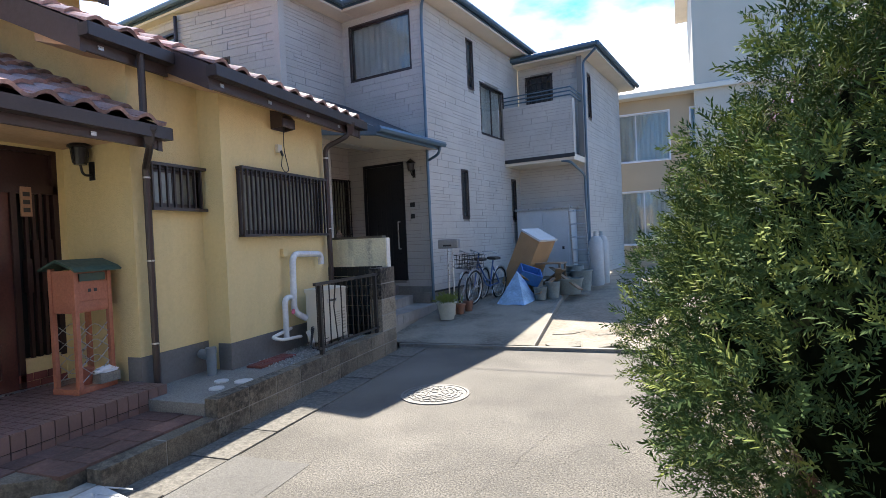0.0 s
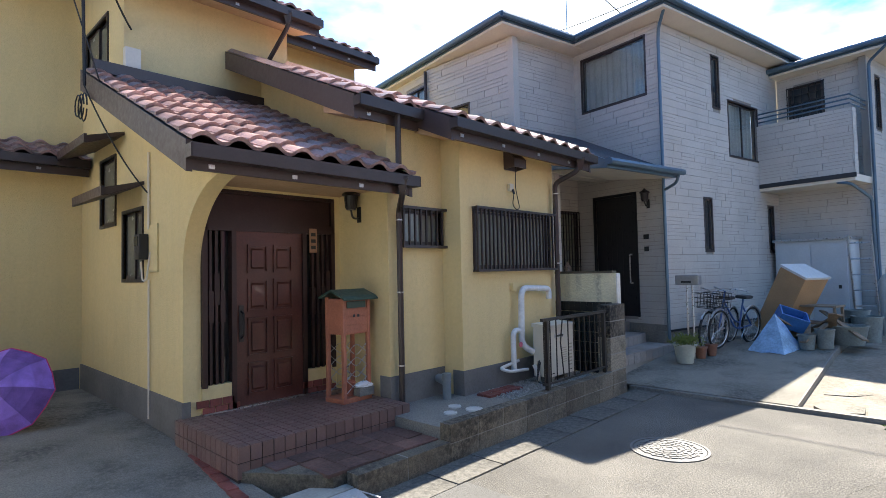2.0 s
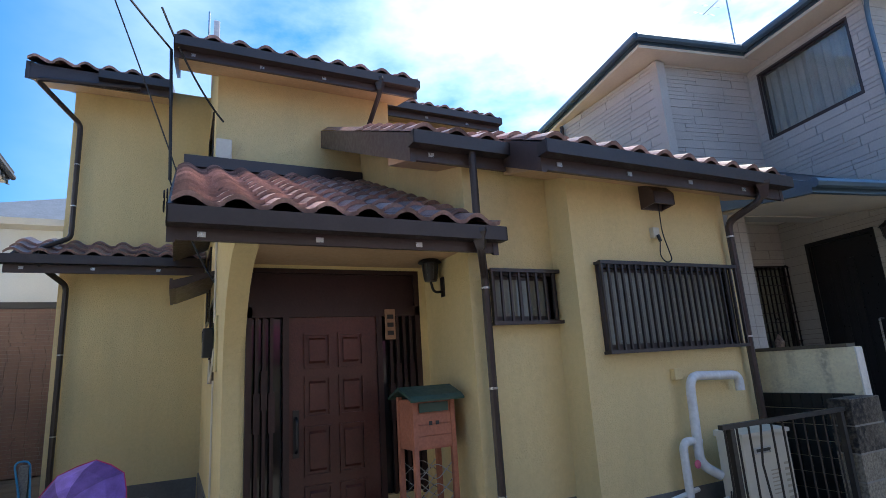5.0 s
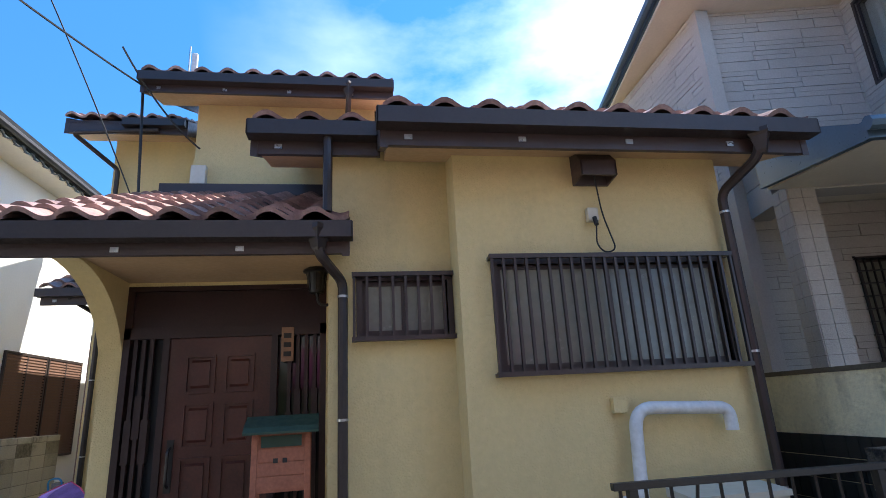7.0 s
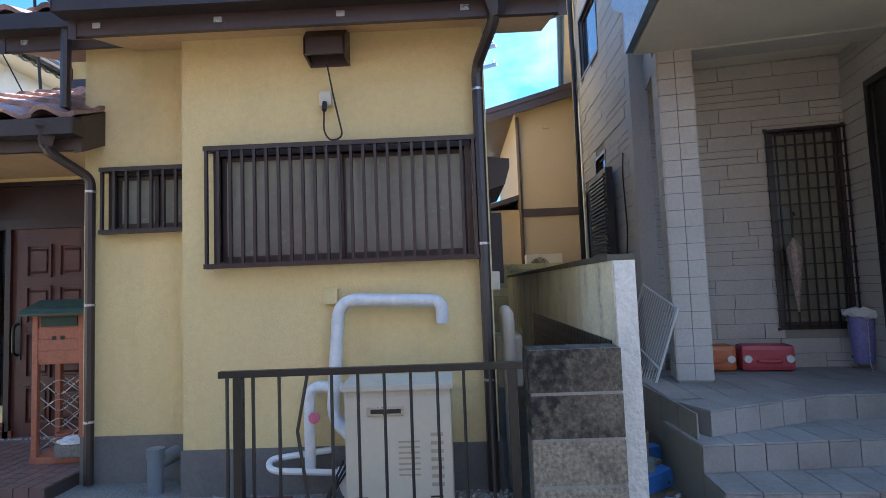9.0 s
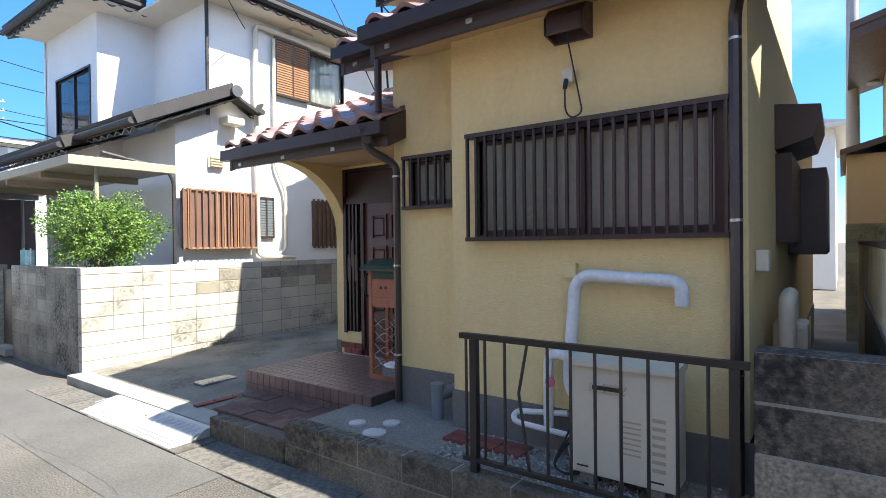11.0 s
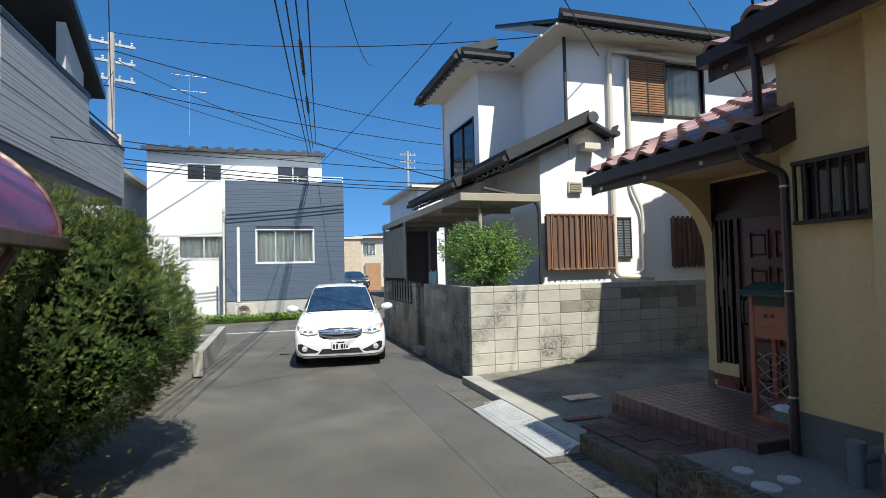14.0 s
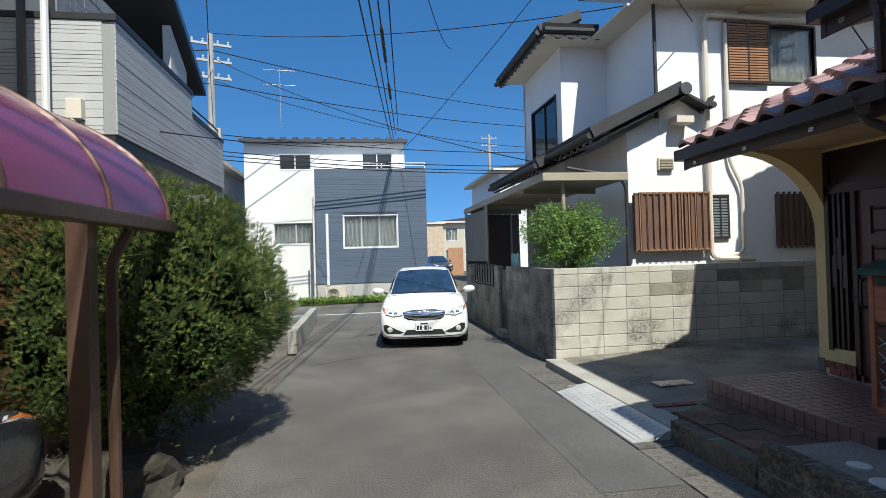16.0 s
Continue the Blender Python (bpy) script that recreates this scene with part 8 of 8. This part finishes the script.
hz = thing("passage_hose", "blue garden hose lying in loops in a passage", "hose", pose(-5.9, 7.72, 0.46))
b = bmesh.new()
tube(b, [(0.35 * math.cos(k * 0.4) * (1 + 0.05 * k) - 0.05 * k, 0.16 * math.sin(k * 0.4) + 0.004 * k, 0.012 + 0.002 * (k % 4)) for k in range(44)], 0.012, 6)
part("hose", b, BLUEP, hz, smooth=True)
# ---- umbrella and garden things on the driveway ----
ub = thing("open_umbrella", "open purple checked umbrella with a pink edge lying on its side", "umbrella", pose(-7.25, 0.85, 0.62, 62, 0, 60))
UMB = [mat("purple_cloth", (0.27, 0.15, 0.55), 0.7, 0.25, 8, 160), mat("dark_purple_cloth", (0.15, 0.075, 0.3), 0.7, 0.3, 8, 160)]
for g_ in range(8):
    b = bmesh.new()
    top = b.verts.new((0, 0, 0.16))
    last = None
    for r_, z_ in ((0.18, 0.135), (0.36, 0.06), (0.5, -0.06)):
        row_ = []
        for k in range(5):
            a_ = (g_ + k / 4) * math.pi / 4
            dip = math.sin(math.pi * k / 4)
            row_.append(b.verts.new((r_ * (1 - 0.05 * dip) * math.cos(a_), r_ * (1 - 0.05 * dip) * math.sin(a_), z_ - 0.02 * dip * r_)))
        for k in range(4):
            b.faces.new((top, row_[k], row_[k + 1]) if last is None else (last[k], row_[k], row_[k + 1], last[k + 1]))
        last = row_
    part("panel", b, UMB[g_ % 2], ub)
b = bmesh.new()
tube(b, [((0.5 if k % 2 == 0 else 0.478) * math.cos(k * math.pi / 8), (0.5 if k % 2 == 0 else 0.478) * math.sin(k * math.pi / 8), -0.06) for k in range(17)], 0.006, 5)
part("edge_trim", b, mat("pink_trim", (0.6, 0.04, 0.15), 0.6), ub)
bar_part("shaft", rounded([(0, 0, 0.22), (0, 0, -0.6), (0.06, 0, -0.66), (0.1, 0, -0.6)], 0.04), 0.008, BLACKP, ub)
for k in range(8):
    a_ = k * math.pi / 4
    bar_part("rib", [(0, 0, 0.15), (0.35 * math.cos(a_), 0.35 * math.sin(a_), 0.05), (0.5 * math.cos(a_), 0.5 * math.sin(a_), -0.065)], 0.003, STEEL, ub, seg=4)
for k in range(2):
    o = thing("stone_planter", "long grooved grey stone block on the driveway", "stone block", pose(-8.85, 1.1 - k * 0.75, 0.2, 0, 0, 6), "stone blocks")
    box_part("block", (-0.14, -0.36, 0, 0.14, 0.36, 0.16), CONCRETE, o, bevel=0.01)
    for q_ in range(4):
        box_part("ridge", (-0.11 + q_ * 0.06, -0.34, 0.16, -0.08 + q_ * 0.06, 0.34, 0.17), CONCRETE, o)
b = bmesh.new()
lathe(b, [(0.1, 0), (0.14, 0.2), (0.15, 0.2), (0.13, 0.2), (0.09, 0.02)], 18)
o = tagged(part("bucket", b, mat("pale_blue_plastic", (0.4, 0.5, 0.55), 0.5), smooth=True), "pale blue plastic bucket on the driveway", "bucket")
o.matrix_basis = pose(-8.75, -0.3, 0.2)
hs = thing("garden_hose", "coiled bright blue garden hose at a tap", "hose")
for k in range(4):
    bar_part("coil", [(-9.0 + 0.16 * math.cos(a_ * 0.4), 0.05 + 0.16 * math.sin(a_ * 0.4), 0.38 + 0.03 * k + 0.004 * a_) for a_ in range(17)], 0.012, mat("hose_blue", (0.03, 0.25, 0.5), 0.4), hs, seg=6)
bar_part("tail", rounded([(-9.0, 0.2, 0.45), (-9.1, 0.15, 0.95), (-9.05, 0.0, 0.95), (-9.0, 0.1, 0.5)], 0.08), 0.012, mat("hose_blue", (0.03, 0.25, 0.5), 0.4), hs, seg=6)
box_part("tap_post", (-9.15, 0.05, 0.15, -9.05, 0.15, 0.9), CONCRETE, hs)

# ---- poles, lines, aerials ----
POLE = mat("pole_concrete", (0.36, 0.35, 0.33), 0.85, 0.1, 2, 40, 0.2, 80)
INSUL = mat("insulator", (0.6, 0.6, 0.58), 0.3)


def utility_pole(x, y, h_, label, arms=3, turn=0):
    u_ = thing("utility_pole", label, "utility pole", pose(x, y, 0, 0, 0, turn))
    bar_part("mast", [(0, 0, 0), (0, 0, h_)], 0.17, POLE, u_, seg=14, r1=0.11)
    for k in range(arms):
        z_ = h_ - 0.4 - k * 0.6
        box_part("cross_arm", (-0.7, -0.05, z_, 0.7, 0.05, z_ + 0.08), STEEL, u_)
        for q_ in (-0.6, -0.25, 0.25, 0.6):
            b_ = bmesh.new()
            lathe(b_, [(0.03, 0), (0.05, 0.03), (0.03, 0.06), (0.05, 0.09), (0.03, 0.12), (0.01, 0.14)], 8, (q_, 0, z_ + 0.08))
            part("insulator", b_, INSUL, u_)
    b_ = bmesh.new()
    lathe(b_, [(0.2, 0), (0.22, 0.05), (0.22, 0.55), (0.18, 0.6)], 12, (0.3, 0.1, h_ * 0.55))
    part("transformer", b_, GREYPIPE, u_, smooth=True)
    return u_


utility_pole(4.4, -13.2, 9.9, "concrete utility pole with cross arms at a street corner", turn=20)
utility_pole(-11.9, -38, 12.0, "distant concrete utility pole with lines")
utility_pole(-17.5, 7.4, 10.0, "concrete utility pole behind the houses", turn=60)
utility_pole(3.0, 22.5, 11.0, "concrete utility pole behind a bush", arms=1)
for k, (z0, z1, dx) in enumerate(((7.6, 6.5, 0.0), (7.3, 6.3, 0.25), (7.0, 6.2, 0.5), (7.9, 6.7, -0.35))):
    wire("overhead_line", (0.35 + dx, 12.0, z0 + 0.8), (-2.2 + dx * 0.3, -14.0, z1), 0.5, 0.016, "black overhead line along the lane", 24)
for k, (t0, t1) in enumerate(((0.64, 0.71), (0.77, 0.82))):
    a_, e_ = Vector((0.35, 12.0, 8.4)), Vector((-2.2, -14.0, 6.5))
    pts = [a_.lerp(e_, t) - Vector((0, 0, 0.5 * 4 * t * (1 - t))) for t in (t0, t1)]
    b = bmesh.new()
    tube(b, pts, 0.04, 8)
    tagged(part("cable_sleeve", b, CABLE), "black sleeve on an overhead line", "cable sleeve", "cable sleeves")
for z0, z1, y1 in ((5.4, 5.3, -13), (5.55, 5.4, -13), (5.7, 5.6, -13), (8.1, 9.2, -22), (9.3, 10.3, -23), (6.3, 6.9, -17)):
    wire("overhead_line", (4.4, -13.1, z0), (-14.0, y1 - 2, z1), 0.35, 0.018, "black overhead line across the far street")
    wire("overhead_line", (4.4, -13.1, z0), (26.0, -14, z0 + 0.4), 0.5, 0.018, "black overhead line across the far street")
wire("overhead_line", (4.4, -13.1, 8.4), (-0.9, 8.5, 9.0), 0.5, 0.014, "black overhead line along the lane")
wire("overhead_line", (2.75, -0.5, 3.6), (-2.2, -14.0, 6.2), 0.25, 0.01, "thin black line to a balcony")
wire("overhead_line", (-0.9, 3.5, 7.4), (-7.0, -2.2, 6.0), 0.3, 0.01, "thin black line to the white house")
wire("overhead_line", (4.3, -13.1, 9.9), (-8.6, -2.3, 6.9), 0.5, 0.012, "thin black line from a pole to the white house")
wire("overhead_line", (4.3, -13.1, 9.0), (-5.2, -6.4, 4.1), 0.35, 0.012, "thin black line from a pole to the white house")
wire("overhead_line", (-5.2, -6.0, 8.2), (-2.4, -14.4, 5.9), 0.1, 0.01, "thin black line across the lane")
wire("overhead_line", (-1.4, 0.0, 6.3), (-3.6, -9.0, 8.0), 0.45, 0.01, "thin slack line over the lane")
wire("overhead_line", (4.3, -13.1, 8.2), (-9.0, -16.0, 6.4), 0.5, 0.012, "thin black line across the far street")
wire("overhead_line", (2.6, -1.6, 3.7), (4.3, -13.1, 8.6), 0.3, 0.01, "thin line from a wall box to a pole")
wire("overhead_line", (-0.2, 13.0, 9.2), (-9.5, 12.0, 8.0), 0.4, 0.012, "thin black line over the grey house")
wire("overhead_line", (-6.0, 3.0, 9.5), (-3.8, 13.0, 5.8), 0.3, 0.01, "thin black line to the grey house")


def aerial(m, label, h_=1.8):
    a_ = thing("aerial", label, "aerial", m)
    bar_part("mast", [(0, 0, 0), (0, 0, h_)], 0.016, STEEL, a_)
    for z_, n_, l_ in ((h_ - 0.1, 9, 0.5), (h_ - 0.75, 6, 0.28)):
        bar_part("boom", [(-0.7, 0, z_), (0.7, 0, z_ + 0.05)], 0.01, STEEL, a_)
        for k in range(n_):
            x_ = -0.66 + k * 1.32 / (n_ - 1)
            bar_part("element", [(x_, -l_, z_), (x_, l_, z_)], 0.005, STEEL, a_, seg=4)
    return a_


aerial(GH @ pose(-3.2, 1.0, 7.9), "television aerial on a slate roof", 2.2)
aerial(GH @ pose(-1.0, 2.4, 7.9), "television aerial on a slate roof", 2.0)
aerial(pose(2.6, -17.5, 7.6), "television aerial on a white house", 2.6)
di = thing("roof_antenna", "small white antenna panel on the ridge", "antenna", pose(-7.2, 1.9, 5.8))
bar_part("rod", [(0, 0, 0), (0, 0, 0.5)], 0.012, STEEL, di)
box_part("panel", (0.03, 0.05, 0.05, 0.08, 0.12, 0.35), INSUL, di, bevel=0.01)

# ---- farther houses ----
BEIGE = mat("beige_render", (0.42, 0.33, 0.22), 0.85, 0.06, 0.8, 30, 0.3, 60)
CREAMWALL = mat("cream_render", (0.5, 0.45, 0.36), 0.85, 0.06, 0.8, 30, 0.3, 60)
BRICKTILE = mat("brick_tile", (0.2, 0.125, 0.1), 0.8, 0.12, 2, 30, 0.3, 60)


def simple_house(m, w, d_, h_, walls, roofm, label, wins, rise=1.4, over=0.5):
    """A plain far house with a hipped roof and framed windows on its -y side."""
    hs_ = thing("far_house", label, "house", m)
    g_ = bmesh.new()
    holed(g_, "y", 0.0, 0.15, 0.0, 0.0, w, h_, [(x, z, x + ww, z + hh) for x, z, ww, hh in wins])
    part("wall", g_, walls, hs_)
    box_part("wall", (0.0, 0.15, 0.0, 0.15, d_, h_), walls, hs_)
    box_part("wall", (w - 0.15, 0.15, 0.0, w, d_, h_), walls, hs_)
    box_part("wall", (0.15, d_ - 0.15, 0.0, w - 0.15, d_, h_), walls, hs_)
    box_part("eave", (-over, -over, h_, w + over, d_ + over, h_ + 0.16), CREAM, hs_)
    g_ = bmesh.new()
    k = min(w, d_) / 2
    v = [g_.verts.new(p_) for p_ in ((-over, -over, h_ + 0.16), (w + over, -over, h_ + 0.16), (w + over, d_ + over, h_ + 0.16), (-over, d_ + over, h_ + 0.16))]
    t = [g_.verts.new(p_) for p_ in ((k, d_ / 2, h_ + rise), (max(w - k, k + 0.1), d_ / 2, h_ + rise))]
    g_.faces.new((v[0], v[1], t[1], t[0]))
    g_.faces.new((v[1], v[2], t[1]))
    g_.faces.new((v[2], v[3], t[0], t[1]))
    g_.faces.new((v[3], v[0], t[0]))
    part("roof", g_, roofm, hs_)
    for x, z, ww, hh in wins:
        window(hs_, pose(x, 0, z), ww, hh, pane=GLASS, back=CURTAIN, frame=WFRAME)
    return hs_


PALEROOF = mat("pale_roof", (0.33, 0.3, 0.28), 0.7, 0.12, 3, 40, 0.3, 40)
simple_house(pose(-1.3, 21.0, 0.2, 0, 0, -4), 7.5, 7, 6.1, BEIGE, PALEROOF, "beige two-storey house with a pale tiled roof", [(0.3, 3.9, 2.2, 1.7), (3.2, 3.9, 2.0, 1.7), (0.4, 0.9, 2.4, 1.9)], 1.6)
tb = simple_house(pose(2.0, 20.4, 0.2, 0, 0, -4), 9.0, 7, 11.0, CREAMWALL, PALEROOF, "tall cream building with a steel shutter window", [(2.6, 6.9, 1.9, 1.3), (5.6, 6.9, 1.9, 1.3)], 1.0)
be = thing("brown_house", "beige rendered house end with brown bands behind a wall", "house")
bm = bmesh.new()
prism(bm, [(8.0, 0.0), (13.5, 0.0), (13.5, 7.1), (8.0, 5.6)], "x", -18.0, -13.0)
part("wall", bm, BEIGE, be)
bm = bmesh.new()
prism(bm, [(7.3, 5.4), (7.3, 5.52), (13.9, 7.32), (13.9, 7.2)], "x", -18.3, -12.6)
part("roof", bm, BROWN, be, "brown sheet roof")
bm = bmesh.new()
prism(bm, [(7.3, 5.22), (7.3, 5.4), (13.9, 7.2), (13.9, 7.02)], "x", -12.68, -12.62)
part("bargeboard", bm, BROWN, be)
box_part("band", (-13.0, 8.05, 3.1, -12.97, 13.5, 3.28), BROWN, be)
box_part("lean_to", (-17.0, 7.25, 0.0, -13.2, 8.0, 3.3), BEIGE, be)
bm = bmesh.new()
prism(bm, [(7.15, 3.28), (7.15, 3.38), (8.0, 3.62), (8.0, 3.5)], "x", -17.2, -13.0)
part("lean_to_roof", bm, BROWN, be)
bar_part("downpipe", [(-12.95, 8.03, 5.4), (-12.95, 8.03, 0.2)], 0.045, BROWN, be)
box_part("vent", (-12.99, 8.62, 5.12, -12.95, 8.74, 5.24), BEIGE, be, bevel=0.01)
aircon(pose(-12.82, 8.45, 1.56, 0, 0, 90), "cream air conditioner unit above a mossy block wall")

simple_house(pose(-24, -1.0, 0.0, 0, 0, 90), 8, 8, 5.6, WS, GREYTILE, "white house with a dark tiled roof", [(1, 3.6, 1.7, 1.2), (4.5, 3.6, 1.7, 1.2)], 1.8)
bh = simple_house(pose(-16.0, -3.6, 0.0, 0, 0, 90), 4.6, 5, 5.55, WS, GREYTILE, "white house with brown brick-tiled lower walls", [(2.95, 2.3, 0.35, 0.75)], 1.6)
clad(bh, "y", -0.16, -1, 0.0, 0.0, 4.6, 3.65, [(2.9, 2.25, 3.35, 3.1)], name="brick", ch=0.085, material=BRICKTILE, gap=MORTAR, long=(0.23, 0.25), seed=41)
box_part("band", (-0.02, -0.2, 3.65, 4.62, -0.002, 3.8), DARKBOARD, bh)
MOSSBLOCK = mat("mossy_block", (0.34, 0.33, 0.2), 0.92, 0.15, 1.3, 50, 0.6, 120, dark=(0.08, 0.078, 0.05), stain=0.7, rnd=0.12, fine=0.18)
wk = thing("wall_back", "mossy yellow-grey block wall closing a passage", "wall", kind="structure")
block_wall(wk, "x", -12.75, -12.55, 7.22, 10.5, 0.0, 10, 0.19, 0.4, MOSSBLOCK, 0.12)
ap = simple_house(pose(-9.3, -50.0, 0.0, 0, 0, 180), 9, 8, 5.2, CREAMWALL, BROWN, "low apartment building far down the street", [(0.5 + 2.1 * k, z, 1.3, 1.4) for k in range(4) for z in (0.9, 3.3)], 0.9)
simple_house(pose(-7.3, -49.5, 0.0, 0, 0, 180), 2.2, 8, 5.1, mat("tan_brick", (0.5, 0.4, 0.29), 0.8, 0.15, 3, 30), BROWN, "tan brick wing of a far building", [], 0.5, 0.2)
simple_house(pose(-9.0, -24.0, 0.0, 0, 0, 180), 6, 8, 6.6, WS, SLATE, "white house beyond the cross street", [(1.0, 4.2, 1.2, 1.1)], 1.2)
simple_house(pose(12.0, -15.0, 0.0, 0, 0, 180), 7, 9, 5.6, WS, SLATE, "white house beside the blue one", [(1.0, 1.0, 1.7, 1.1), (4.0, 1.0, 1.7, 1.1), (1.0, 3.7, 1.7, 1.1)], 1.6)
of = thing("orange_fence", "tan panel fence by a parking place", "fence")
box_part("panel", (-9.75, -40.1, 0.0, -8.4, -40.0, 2.4), mat("tan_panel", (0.4, 0.22, 0.12), 0.7, 0.1), of)
lw = thing("low_wall", "low pale concrete wall along the lane beyond a bush", "wall", kind="structure")
box_part("wall_body", (0.5, -8.0, 0.0, 0.66, -3.2, 0.42), KERB, lw, bevel=0.01)
tow = thing("towel", "pale green cloth on a folded chair by a gate", "cloth", pose(-3.95, -4.0, 0))
b = bmesh.new()
bx(b, -0.02, -0.18, 1.1, 0.02, 0.18, 1.72)
bmesh.ops.subdivide_edges(b, edges=list(b.edges), cuts=4, use_grid_fill=True)
for v in b.verts:
    v.co.x += 0.03 * math.sin(v.co.y * 25)
part("cloth", b, mat("green_cloth", (0.3, 0.5, 0.47), 0.9, 0.2, 6, 30), tow)
for y in (-0.16, 0.16):
    bar_part("rod", [(-0.05, y, 0.0), (0.0, y, 1.75)], 0.012, WS, tow)
